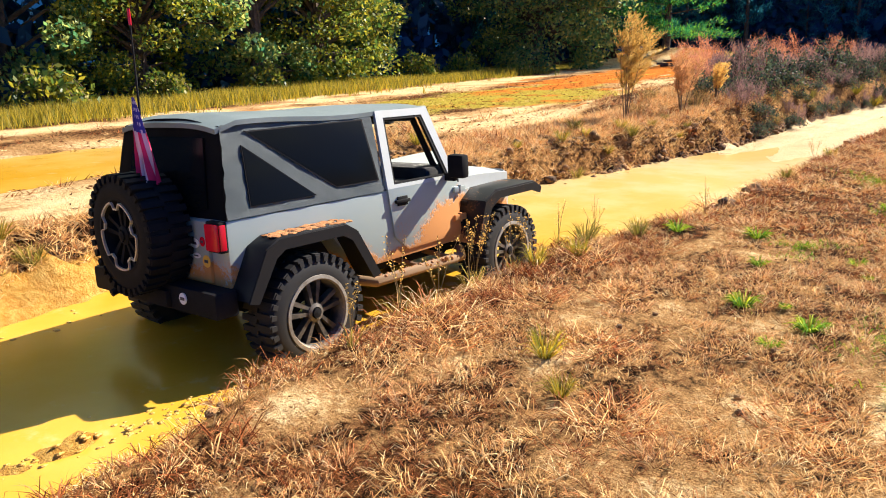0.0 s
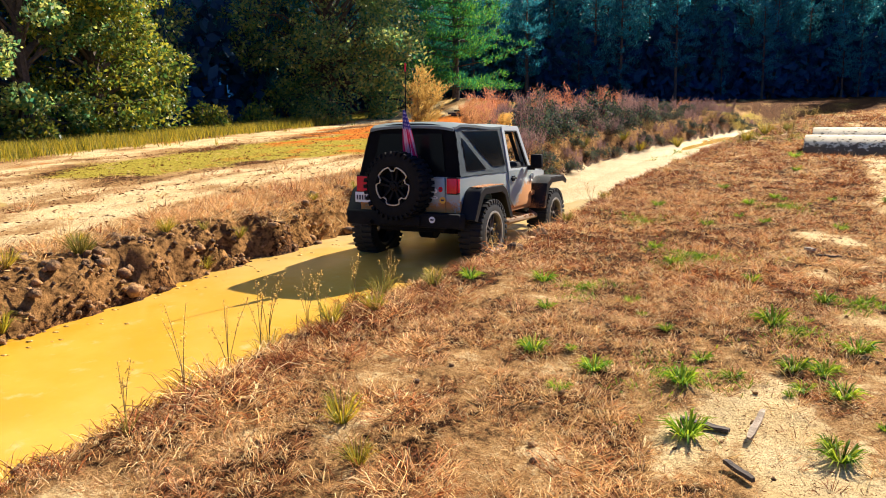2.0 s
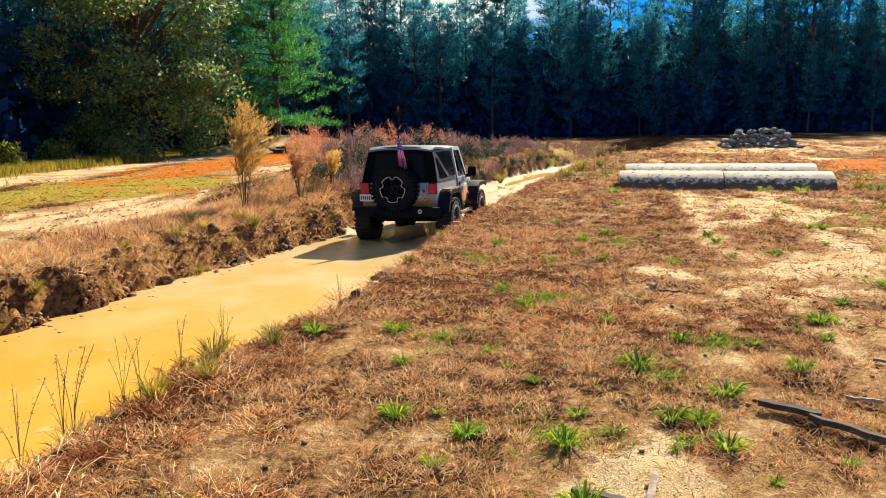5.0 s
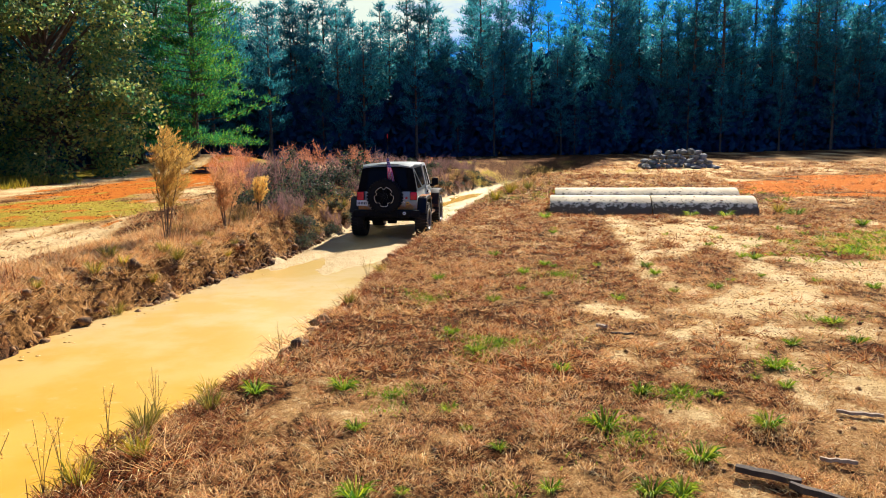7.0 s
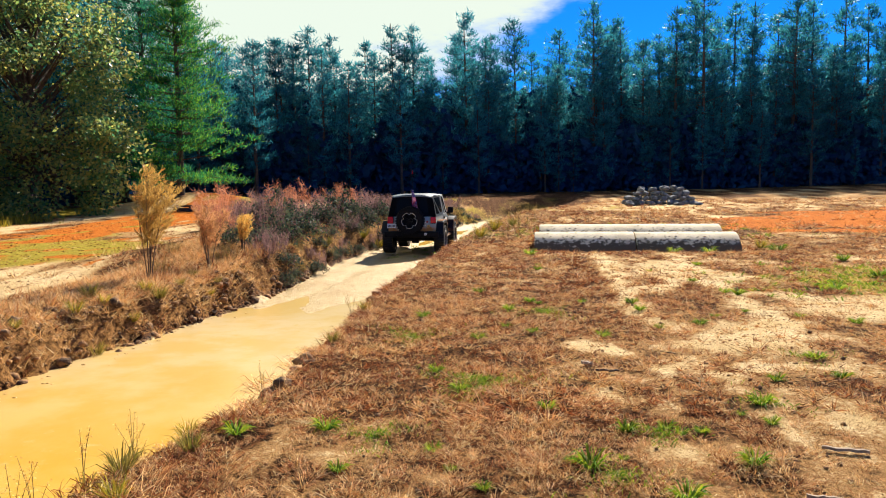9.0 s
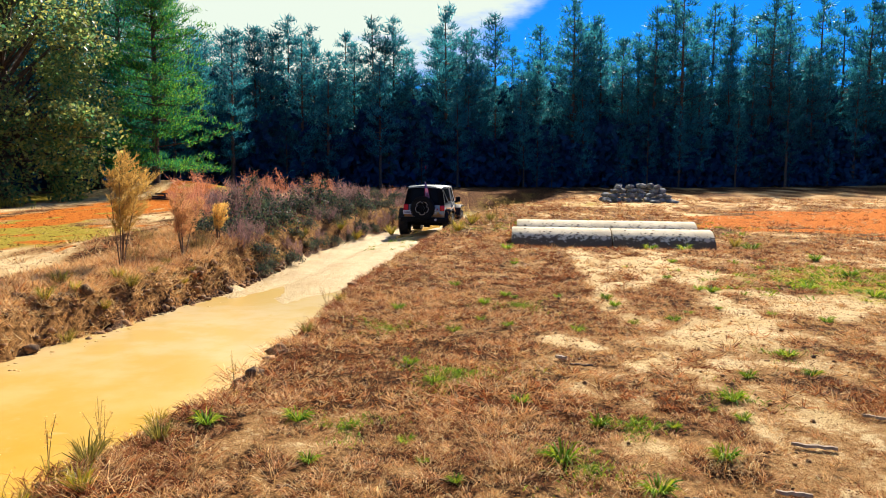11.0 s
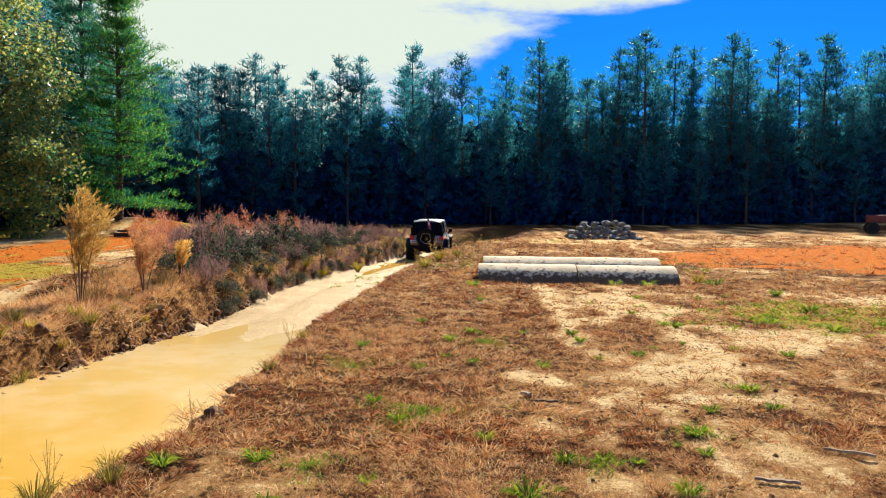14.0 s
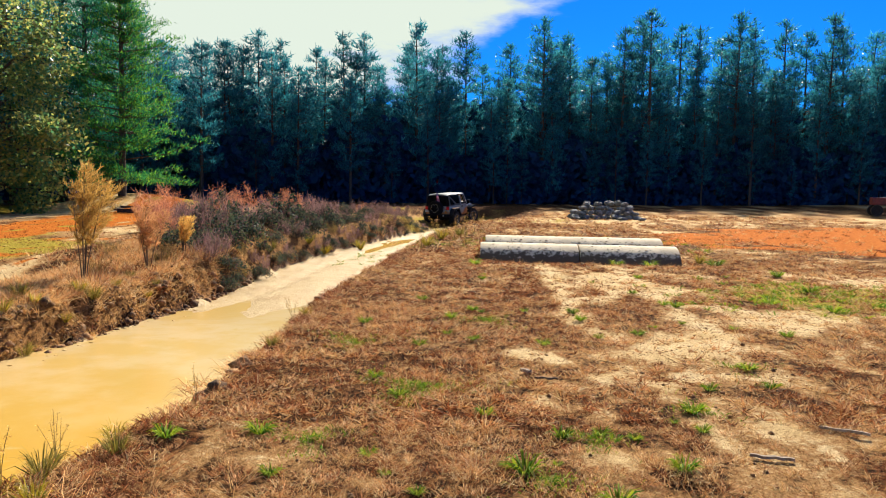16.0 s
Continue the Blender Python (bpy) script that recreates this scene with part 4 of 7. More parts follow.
def wheel_parts(parent, name, x, y, z, face, muddy_mat=M_TYRE, rim_mat=M_RIM):
    w = new(name)
    w.parent = parent
    w.matrix_basis = pose(x, y, z, 0, 0, 0 if face > 0 else 180)
    tagged(w, "large off-road wheel with a knobbly muddy tyre")
    bm = bmesh.new()
    R, W = 0.44, 0.155
    lathe(bm, [(-W, 0.27), (-W - 0.012, 0.34), (-W + 0.01, 0.405), (-W * 0.7, 0.428), (0, 0.432), (W * 0.7, 0.428), (W - 0.01, 0.405), (W + 0.012, 0.34), (W, 0.27)], 48, "x")
    for k in range(34):
        a = 6.2832 * k / 34
        for sx, da in ((-1, 0.0), (1, 0.12)):
            m = Matrix.Rotation(a + da, 4, "X")
            box(bm, sx * 0.075 - 0.085, sx * 0.075 + 0.085, -0.024, 0.024, 0.420, 0.447, 0.0, None)
            vs = list(bm.verts)[-8:]
            bmesh.ops.transform(bm, matrix=m, verts=vs)
            box(bm, sx * 0.150 - 0.016, sx * 0.150 + 0.016, -0.018, 0.018, 0.388, 0.434)
            bmesh.ops.transform(bm, matrix=m, verts=list(bm.verts)[-8:])
    part("tyre", bm, muddy_mat, w, smooth=35)
    bm = bmesh.new()
    lathe(bm, [(0.10, 0.275), (0.158, 0.282), (0.160, 0.262), (0.135, 0.245), (0.06, 0.235), (-0.12, 0.235), (-0.12, 0.275)], 40, "x")
    part("rim", bm, rim_mat, w, smooth=40)
    # Black plate added behind the spokes as the shade in their gaps.
    bm = bmesh.new()
    lathe(bm, [(0.02, 0.234), (0.015, 0.08), (-0.01, 0.08), (-0.01, 0.234)], 40, "x")
    part("spoke_gap_shade", bm, M_BLACK, w, smooth=40)
    bm = bmesh.new()
    for k in range(5):
        a = 6.2832 * k / 5
        m = Matrix.Rotation(a, 4, "X")
        n0 = len(bm.verts)
        prism(bm, [(-0.032, 0.05), (-0.008, 0.05), (-0.034, 0.24), (-0.072, 0.24)], 0.055, 0.118)
        prism(bm, [(0.008, 0.05), (0.032, 0.05), (0.072, 0.24), (0.034, 0.24)], 0.055, 0.118)
        bmesh.ops.transform(bm, matrix=m, verts=list(bm.verts)[n0:])
    lathe(bm, [(0.055, 0.075), (0.125, 0.070), (0.135, 0.045), (0.055, 0.045)], 24, "x")
    part("spokes", bm, rim_mat, w, smooth=40)
    bm = bmesh.new()
    lathe(bm, [(0.10, 0.040), (0.145, 0.036), (0.150, 0.0), (0.10, 0.0)], 20, "x", closed=False)
    part("hub_cap", bm, M_BLACK, w, smooth=40)
    if rim_mat is M_RIM:
        bm = bmesh.new()
        lathe(bm, [(0.150, 0.292), (0.166, 0.288), (0.168, 0.262), (0.150, 0.252)], 40, "x")
        part("rim_lip", bm, M_LIPMUD, w, "pale rim lip filmed with dried mud", 40)
    return w


def build_vehicle():
    J = new("off_road_vehicle")
    tagged(J, "two-door silver off-road vehicle, muddy, with black soft top", "off-road vehicle")
    # tub
    bm = bmesh.new()
    loop = [(-1.77, 1.20), (0.74, 1.20), (0.78, 0.62), (-0.58, 0.60), (-0.64, 0.66), (-0.86, 1.00), (-1.52, 1.00), (-1.70, 0.74), (-1.77, 0.72)]
    prism(bm, loop, -0.765, 0.765, bevel=0.02)
    part("tub", bm, M_PAINT, J, "silver body tub splashed with brown mud", 30)
    bm = bmesh.new()
    box(bm, -0.50, 0.50, -1.70, 1.62, 0.46, 0.72, 0.02)
    box(bm, -0.56, 0.56, -1.45, 1.45, 0.70, 0.98, 0.02)
    for y in (-1.212, 1.212):
        tube(bm, [(-0.72, y, 0.44), (0.72, y, 0.44)], 0.055, 10)
        tube(bm, [(-0.1, y, 0.44), (0.12, y, 0.44)], 0.13, 10)
    for sx in (-1, 1):
        tube(bm, [(sx * 0.50, -1.4, 0.42), (sx * 0.48, -1.3, 0.85)], 0.035, 8)
    part("chassis", bm, M_BLACK, J, "dark frame and axles", 40)
    # nose
    def hoodwarp(x, y, z):
        k = (y - 0.75) / 1.0
        return (x * (1 - 0.14 * k), y, z - 0.05 * k * k * (1 if z > 1 else 0) - 0.035 * abs(x / 0.68) ** 3 * (1 if z > 1.05 else 0))
    bm = bmesh.new()
    nx, ny = 8, 6
    top = [[bm.verts.new(hoodwarp(-0.70 + 1.40 * i / nx, 0.74 + 1.0 * j / ny, 1.225)) for i in range(nx + 1)] for j in range(ny + 1)]
    for j in range(ny):
        for i in range(nx):
            bm.faces.new((top[j][i], top[j][i + 1], top[j + 1][i + 1], top[j + 1][i]))
    rim = [top[0][i] for i in range(nx + 1)] + [top[j][nx] for j in range(1, ny + 1)] + [top[ny][i] for i in range(nx - 1, -1, -1)] + [top[j][0] for j in range(ny - 1, 0, -1)]
    lows = [bm.verts.new((v.co.x, v.co.y, 1.06)) for v in rim]
    for i in range(len(rim)):
        bm.faces.new((rim[i], rim[(i + 1) % len(rim)], lows[(i + 1) % len(rim)], lows[i]))
    bm.faces.new(lows[::-1])
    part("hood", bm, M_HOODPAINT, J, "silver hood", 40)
    bm = bmesh.new()
    prism(bm, [(0.745, 1.075), (1.70, 1.055), (1.72, 0.80), (0.80, 0.70)], -0.66, 0.66, lambda x, y, z: (x * (1.08 - 0.16 * (y - 0.74)), y, z), 0.01)
    part("fender_side", bm, M_PAINT, J, "silver front quarter panel", 30)
    bm = bmesh.new()
    prism(bm, [(1.70, 1.17), (1.78, 1.13), (1.78, 0.72), (1.70, 0.70)], -0.58, 0.58, bevel=0.02)
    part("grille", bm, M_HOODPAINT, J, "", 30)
    for sx in (-1, 1):
        bm = bmesh.new()
        lathe(bm, [(1.76, 0.0), (1.80, 0.06), (1.79, 0.09), (1.74, 0.092)], 20, "y", closed=False)
        bmesh.ops.translate(bm, vec=(sx * 0.44, 0, 0.98), verts=bm.verts)
        part("headlight", bm, M_WHITE, J, "round headlight", 40)
        # front flare
        bm = bmesh.new()
        x0, x1 = sx * 0.62, sx * 0.985
        prism(bm, [(0.72, 0.60), (0.86, 0.98), (1.02, 1.07), (1.66, 1.075), (1.80, 1.00), (1.79, 0.97), (1.64, 1.03), (1.06, 1.025), (0.92, 0.93), (0.78, 0.60)], x0, x1, bevel=0.008)
        prism(bm, [(0.86, 0.97), (1.02, 1.05), (1.66, 1.06), (1.78, 0.99), (1.76, 0.94), (1.62, 0.985), (1.08, 0.98), (0.95, 0.90), (0.80, 0.60), (0.73, 0.60)], sx * 0.97, sx * 0.995)
        part("fender_flare", bm, M_FLARE, J, "black front fender flare", 35)
        # rear flare
        bm = bmesh.new()
        prism(bm, [(-1.80, 0.66), (-1.62, 1.00), (-1.50, 1.06), (-0.88, 1.06), (-0.76, 0.99), (-0.54, 0.60), (-0.60, 0.58), (-0.80, 0.94), (-0.90, 1.01), (-1.48, 1.01), (-1.57, 0.96), (-1.74, 0.64)], sx * 0.755, sx * 0.985, bevel=0.008)
        prism(bm, [(-1.80, 0.65), (-1.62, 0.99), (-1.50, 1.05), (-0.88, 1.05), (-0.76, 0.98), (-0.54, 0.60), (-0.62, 0.58), (-0.82, 0.92), (-0.91, 0.97), (-1.46, 0.97), (-1.54, 0.92), (-1.72, 0.63)], sx * 0.97, sx * 0.995)
        part("fender_flare", bm, M_FLARE, J, "black rear fender flare caked with mud", 35)
        rr = random.Random(40 + sx)
        bm = bmesh.new()
        for k in range(100):
            bmesh.ops.create_icosphere(bm, subdivisions=1, radius=rr.uniform(0.010, 0.034), matrix=pose(sx * rr.uniform(0.775, 0.94), rr.uniform(-1.52, -0.78), 1.060, 0, 0, rr.uniform(0, 90)) @ Matrix.Diagonal((1.2, 1.5, 0.35, 1)))
        tagged(part("mud_cake", bm, M_CAKE, J), "orange mud caked on the flare", kind="stuff")
        bm = bmesh.new()
        for k in range(60):
            bmesh.ops.create_icosphere(bm, subdivisions=1, radius=rr.uniform(0.008, 0.024), matrix=pose(sx * rr.uniform(0.84, 0.92), rr.uniform(-0.50, 0.62), 0.535 - 0.02 * rr.random()))
        tagged(part("mud_cake", bm, M_CAKE, J), "brown mud caked on the step", kind="stuff")
        bm = bmesh.new()
        box(bm, sx * 0.50, sx * 0.755, -1.66, -0.70, 0.98, 1.02)
        box(bm, sx * 0.48, sx * 0.52, -1.7, -0.62, 0.5, 1.02)
        part("wheel_well", bm, M_BLACK, J)
        # door: lower skin, then window frame
        bm = bmesh.new()
        prism(bm, [(-0.20, 1.215), (0.70, 1.215), (0.715, 0.76), (0.66, 0.68), (0.02, 0.665), (-0.14, 0.80)], sx * 0.762, sx * 0.785, bevel=0.008)
        door = part("door", bm, M_PAINT, J, "silver door with mud splashes, window down", 30)
        bm = bmesh.new()
        warp = lambda x, y, z: (x + sx * (side_x(z) - 0.775), y, z)
        ring(bm, [(-0.20, 1.215), (0.70, 1.215), (0.46, 1.86), (-0.17, 1.86)], [(-0.115, 1.245), (0.60, 1.245), (0.39, 1.80), (-0.09, 1.80)], sx * 0.755, sx * 0.787, warp)
        part("window_frame", bm, M_HOODPAINT, door, "silver window frame", 30)
        bm = bmesh.new()
        ring(bm, [(-0.115, 1.245), (0.60, 1.245), (0.39, 1.80), (-0.09, 1.80)], [(-0.095, 1.262), (0.56, 1.262), (0.365, 1.78), (-0.07, 1.78)], sx * 0.750, sx * 0.782, warp)
        part("seal", bm, M_BLACK, door)
        bm = bmesh.new()
        box(bm, sx * 0.785, sx * 0.815, -0.13, 0.04, 1.085, 1.115, 0.008)
        box(bm, sx * 0.783, sx * 0.80, -0.10, 0.02, 1.06, 1.14, 0.006)
        part("handle", bm, M_BLACK, door, "black door handle", 40)
        for hz in (1.10, 0.84):
            bm = bmesh.new()
            box(bm, sx * 0.782, sx * 0.806, 0.64, 0.80, hz - 0.028, hz + 0.028, 0.006)
            tube(bm, [(sx * 0.795, 0.72, hz - 0.04), (sx * 0.795, 0.72, hz + 0.04)], 0.018, 8)
            part("hinge", bm, M_PAINT, door, "", 40)
        bm = bmesh.new()
        box(bm, sx * 0.84, sx * 1.02, 0.50, 0.60, 1.23, 1.44, 0.03)
        box(bm, sx * 0.78, sx * 0.90, 0.53, 0.58, 1.20, 1.27, 0.01)
        part("mirror", bm, M_BLACK, J, "black side mirror", 40)
        # rock slider
        bm = bmesh.new()
        tube(bm, [(sx * 0.74, -0.62, 0.53), (sx * 0.88, -0.50, 0.50), (sx * 0.88, 0.62, 0.50), (sx * 0.74, 0.76, 0.53)], 0.042, 10)
        for yy in (-0.35, 0.1, 0.5):
            tube(bm, [(sx * 0.5, yy, 0.53), (sx * 0.88, yy, 0.50)], 0.025, 8)
        part("side_step", bm, M_STEP, J, "mud-caked tubular side step", 40)
        # badge
        bm = bmesh.new()
        box(bm, sx * 0.70, sx * 0.785, 0.84, 0.93, 0.90, 0.97, 0.008)
        badge = part("badge", bm, M_BLACK, J, "small dark square badge", 40)
        # tail light
        bm = bmesh.new()
        box(bm, sx * 0.60, sx * 0.765, -1.83, -1.765, 0.98, 1.20, 0.012)
        tl = part("tail_light", bm, M_BLACK, J, "", 40)
        bm = bmesh.new()
        box(bm, sx * 0.612, sx * 0.755, -1.852, -1.825, 0.995, 1.185, 0.010)
        box(bm, sx * 0.757, sx * 0.775, -1.83, -1.785, 1.00, 1.18, 0.006)
        part("lens", bm, M_RED, tl, "red tail light lens", 40)
    # windscreen
    bm = bmesh.new()
    a = [(-0.70, 0.74, 1.21), (0.70, 0.74, 1.21), (0.62, 0.47, 1.86), (-0.62, 0.47, 1.86)]
    b = [(-0.62, 0.715, 1.27), (0.62, 0.715, 1.27), (0.56, 0.495, 1.80), (-0.56, 0.495, 1.80)]
    va = [[bm.verts.new(Vector(p) + Vector((0, o, o * 0.35))) for p in q] for q, o in ((a, 0.03), (b, 0.03), (b, -0.03), (a, -0.03))]
    for k in range(4):
        for i in range(4):
            bm.faces.new((va[k][i], va[(k + 1) % 4][i], va[(k + 1) % 4][(i + 1) % 4], va[k][(i + 1) % 4]))
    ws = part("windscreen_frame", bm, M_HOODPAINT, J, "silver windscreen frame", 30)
    bm = bmesh.new()
    bm.faces.new([bm.verts.new(p) for p in b])
    gl = part("windscreen", bm, M_GLASS, ws, "clear windscreen glass")
    gl.visible_shadow = False
    # soft top roof
    bm = bmesh.new()
    nx, ny = 12, 14
    def roof(i, j, o):
        u, v = i / nx * 2 - 1, j / ny
        y = -1.70 + 2.18 * v
        zz = 1.895 - 0.045 * abs(u) ** 3.2 - 0.02 * v + 0.02 * math.sin(v * 9.0) * (0.25 + abs(u) * 0.3) - 0.05 * max(0, (0.08 - v) / 0.08) ** 2
        return (u * (0.665 - 0.03 * v - 0.03 * (v < 0.05)), y, zz + o)
    g = [[[bm.verts.new(roof(i, j, o)) for i in range(nx + 1)] for j in range(ny + 1)] for o in (0.02, -0.015)]
    for k, gg in enumerate(g):
        for j in range(ny):
            for i in range(nx):
                q = (gg[j][i], gg[j][i + 1], gg[j + 1][i + 1], gg[j + 1][i])
                bm.faces.new(q if k == 0 else q[::-1])
    for j in range(ny):
        for i in (0, nx):
            bm.faces.new((g[0][j][i], g[0][j + 1][i], g[1][j + 1][i], g[1][j][i]))
    for i in range(nx):
        for j in (0, ny):
            bm.faces.new((g[0][j][i], g[0][j][i + 1], g[1][j][i + 1], g[1][j][i]))
    top = part("soft_top", bm, M_ROOF, J, "dark grey vinyl soft top, slightly sagging", 60)
    for sx in (-1, 1):
        bm = bmesh.new()
        rows, cols = 8, 14
        gr = []
        for r in range(rows + 1):
            z = 1.205 + (1.845 - 1.205) * r / rows
            row = []
            for c in range(cols + 1):
                yb = -1.76 + 0.10 * (z - 1.205) / 0.64
                y = yb + (-0.215 - yb) * c / cols
                fold = 0.012 * math.sin(z * 38 + c) * max(0, 1 - c / 2.2) + 0.004 * math.sin(c * 1.7 + z * 9)
                row.append(bm.verts.new((sx * (side_x(z) - 0.004 + fold), y, z)))
            gr.append(row)
        for r in range(rows):
            for c in range(cols):
                bm.faces.new((gr[r][c], gr[r][c + 1], gr[r + 1][c + 1], gr[r + 1][c]))
        bmesh.ops.solidify(bm, geom=bm.faces, thickness=0.015)
        sp = part("side_curtain", bm, M_CANVAS, top, "grey vinyl side panel, creased at the rear", 60)
        warp = lambda x, y, z: (x + sx * (side_x(z) - 0.775), y, z)
        for lp in ([(-1.55, 1.275), (-0.96, 1.275), (-1.52, 1.69)], [(-1.45, 1.785), (-0.34, 1.795), (-0.285, 1.31), (-0.73, 1.31)]):
            bm = bmesh.new()
            prism(bm, lp, sx * 0.772, sx * 0.785, warp, bevel=0.004)
            part("side_window", bm, M_DARKGLASS, sp, "dark tinted vinyl window", 40)
            cy, cz = sum(p[0] for p in lp) / len(lp), sum(p[1] for p in lp) / len(lp)
            out = [(cy + (p[0] - cy) * 1.035, cz + (p[1] - cz) * 1.035) for p in lp]
            bm = bmesh.new()
            ring(bm, out, lp, sx * 0.772, sx * 0.782, warp)
            part("piping", bm, M_SHADEVINYL, sp)
    bm = bmesh.new()
    rw = lambda x, y, z: (x, y + 0.10 * (z - 1.205) / 0.64 + 0.004 * math.sin(x * 13), z)
    v = []
    for z, hw in ((1.20, 0.775), (1.45, 0.725), (1.70, 0.675), (1.84, 0.635), (1.895, 0.52)):
        v.append([bm.verts.new(rw(-hw + 2 * hw * k / 10, -1.768, z + (0 if z < 1.85 else -0.05 * abs(k / 5 - 1) ** 3))) for k in range(11)])
    for p, q in zip(v, v[1:]):
        for k in range(10):
            bm.faces.new((p[k], p[k + 1], q[k + 1], q[k]))
    bmesh.ops.solidify(bm, geom=bm.faces, thickness=0.012)
    rp = part("rear_curtain", bm, M_SHADEVINYL, top, "vinyl rear panel, blackened for the shade at the back", 60)
    bm = bmesh.new()
    prism(bm, [(-0.55, 1.27), (0.55, 1.27), (0.47, 1.76), (-0.47, 1.76)], -0.008, 0.008)
    bmesh.ops.transform(bm, matrix=Matrix.Rotation(radians(90), 4, "Z"), verts=bm.verts)
    for vv in bm.verts:
        vv.co.y += -1.776 + 0.10 * (vv.co.z - 1.205) / 0.64
    part("rear_window", bm, M_DARKGLASS, rp, "dark tinted rear window", 40)
    # tailgate and bumper
    bm = bmesh.new()
    box(bm, -0.56, 0.56, -1.80, -1.765, 0.74, 1.19, 0.012)
    tg = part("tailgate", bm, M_PAINT, J, "silver swing tailgate with stickers", 30)
    for x, z, rx, rz, mt in ((0.40, 1.02, 0.055, 0.035, M_WHITE), (0.50, 1.04, 0.03, 0.035, M_RED), (0.53, 0.90, 0.045, 0.045, M_YELLOW), (0.41, 0.93, 0.05, 0.02, M_WHITE)):
        bm = bmesh.new()
        lathe(bm, [(-1.806, 0.0), (-1.806, 1.0), (-1.801, 1.0)], 20, "y", closed=False)
        for vv in bm.verts:
            vv.co = Vector((x + vv.co.x * rx, vv.co.y, z + vv.co.z * rz))
        st = part("sticker", bm, mt, tg, "small round sticker" if rx == rz else "small oval sticker")
        bm = bmesh.new()
        box(bm, x - rx * 0.5, x + rx * 0.5, -1.809, -1.8065, z - rz * 0.25, z + rz * 0.25)
        part("print", bm, M_INK, st)
    bm = bmesh.new()
    box(bm, -0.86, 0.86, -1.98, -1.79, 0.55, 0.74, 0.03)
    box(bm, -0.30, 0.30, -2.02, -1.95, 0.57, 0.70, 0.02)
    tube(bm, [(-0.45, -1.99, 0.60), (-0.45, -2.05, 0.58)], 0.03, 8)
    rb = part("rear_bumper", bm, M_BLACK, J, "black steel rear bumper", 35)
    bm = bmesh.new()
    lathe(bm, [(-1.99, 0.0), (-1.99, 0.042), (-1.975, 0.042)], 20, "y", closed=False)
    bmesh.ops.translate(bm, vec=(0.47, 0, 0.66), verts=bm.verts)
    part("round_emblem", bm, M_WHITE, rb, "white round emblem")
    bm = bmesh.new()
    box(bm, 0.445, 0.495, -1.994, -1.9905, 0.65, 0.672)
    part("print", bm, M_INK, rb)
    bm = bmesh.new()
    box(bm, -0.50, 0.50, 1.80, 1.98, 0.60, 0.76, 0.02)
    for sx in (-1, 1):
        tube(bm, [(sx * 0.48, 1.90, 0.68), (sx * 0.72, 1.84, 0.70)], 0.055, 10)
        tube(bm, [(sx * 0.40, 1.95, 0.78), (sx * 0.40, 2.02, 0.86), (sx * 0.25, 2.02, 0.86)], 0.025, 8)
    part("front_bumper", bm, M_STEP, J, "short muddy steel front bumper", 35)
    # number plate, left of the spare
    bm = bmesh.new()
    box(bm, -0.79, -0.50, -1.862, -1.850, 0.84, 0.98, 0.006)
    pl = part("number_plate", bm, M_WHITE, J, "white plate with dark marks")
    for k in range(6):
        bm = bmesh.new()
        box(bm, -0.765 + k * 0.042, -0.740 + k * 0.042, -1.8655, -1.8625, 0.875, 0.94)
        part("mark", bm, M_INK, pl)
    # spare wheel
    sp = wheel_parts(J, "spare_wheel", -0.02, -1.985, 1.09, -1, M_BLACK, M_BLACK)
    sp.matrix_basis = pose(-0.02, -1.985, 1.09, 0, 0, -90)
    tagged(sp, "black spare wheel with a pale star-shaped rim edge")
    bm = bmesh.new()
    n = 100
    # a thin ring that steps inward at five notches
    i_ = []
    for k in range(n):
        a = 6.2832 * k / n
        notch = min(1.0, max(0.0, (math.cos(5 * (a - 1.5708)) - 0.50) / 0.25))
        r = 0.240 - 0.050 * notch
        i_.append((math.cos(a) * r, math.sin(a) * r))
    ring(bm, [(y * (r_ + 0.013) / r_, z * (r_ + 0.013) / r_) for (y, z) in i_ for r_ in [math.hypot(y, z)]], i_, 0.150, 0.168)
    part("rim_edge", bm, M_RIMLIP, sp, "pale star-shaped rim edge")
    # flag mast and flag
    bm = bmesh.new()
    tube(bm, [(0.06, -1.93, 0.74), (0.06, -1.92, 1.6), (0.05, -1.90, 2.55)], [0.012, 0.010, 0.006], 8)
    mast = part("flag_mast", bm, M_BLACK, J, "thin black whip mast", 60)
    bm = bmesh.new()
    tube(bm, [(0.05, -1.90, 2.55), (0.05, -1.90, 2.66)], 0.011, 8)
    part("mast_tip", bm, M_RED, mast, "red tip")
    bm = bmesh.new()
    cols, rows = 26, 24
    gv = []
    for r in range(rows + 1):
        f = r / rows
        z = 2.06 - 0.56 * f
        w0 = 0.03 + 0.15 * f ** 0.7
        gv.append([bm.verts.new((0.05 + 0.09 * f + w0 * (c / cols - 0.45), -1.93 - 0.05 * math.sin(c * 0.65 + f * 2) * f - 0.02, z - 0.05 * f * (c / cols))) for c in range(cols + 1)])
    for r in range(rows):
        for c in range(cols):
            f = bm.faces.new((gv[r][c], gv[r][c + 1], gv[r + 1][c + 1], gv[r + 1][c]))
            f.material_index = (1 if r % 2 and c % 3 == 1 else 2) if r < 10 else (0 if (c // 2) % 2 == 0 else 1)
    flag = part("flag", bm, [M_FLAGRED, M_FLAGWHITE, M_NAVY], mast, "red and white striped flag with a blue field", 180)
    # aerial by the windscreen
    bm = bmesh.new()
    tube(bm, [(0.70, 0.82, 1.15), (0.69, 0.80, 1.45)], [0.008, 0.005], 6)
    box(bm, 0.66, 0.74, 0.78, 0.84, 1.20, 1.26, 0.01)
    part("aerial", bm, M_BLACK, J, "black stub aerial", 40)
    # cabin
    bm = bmesh.new()
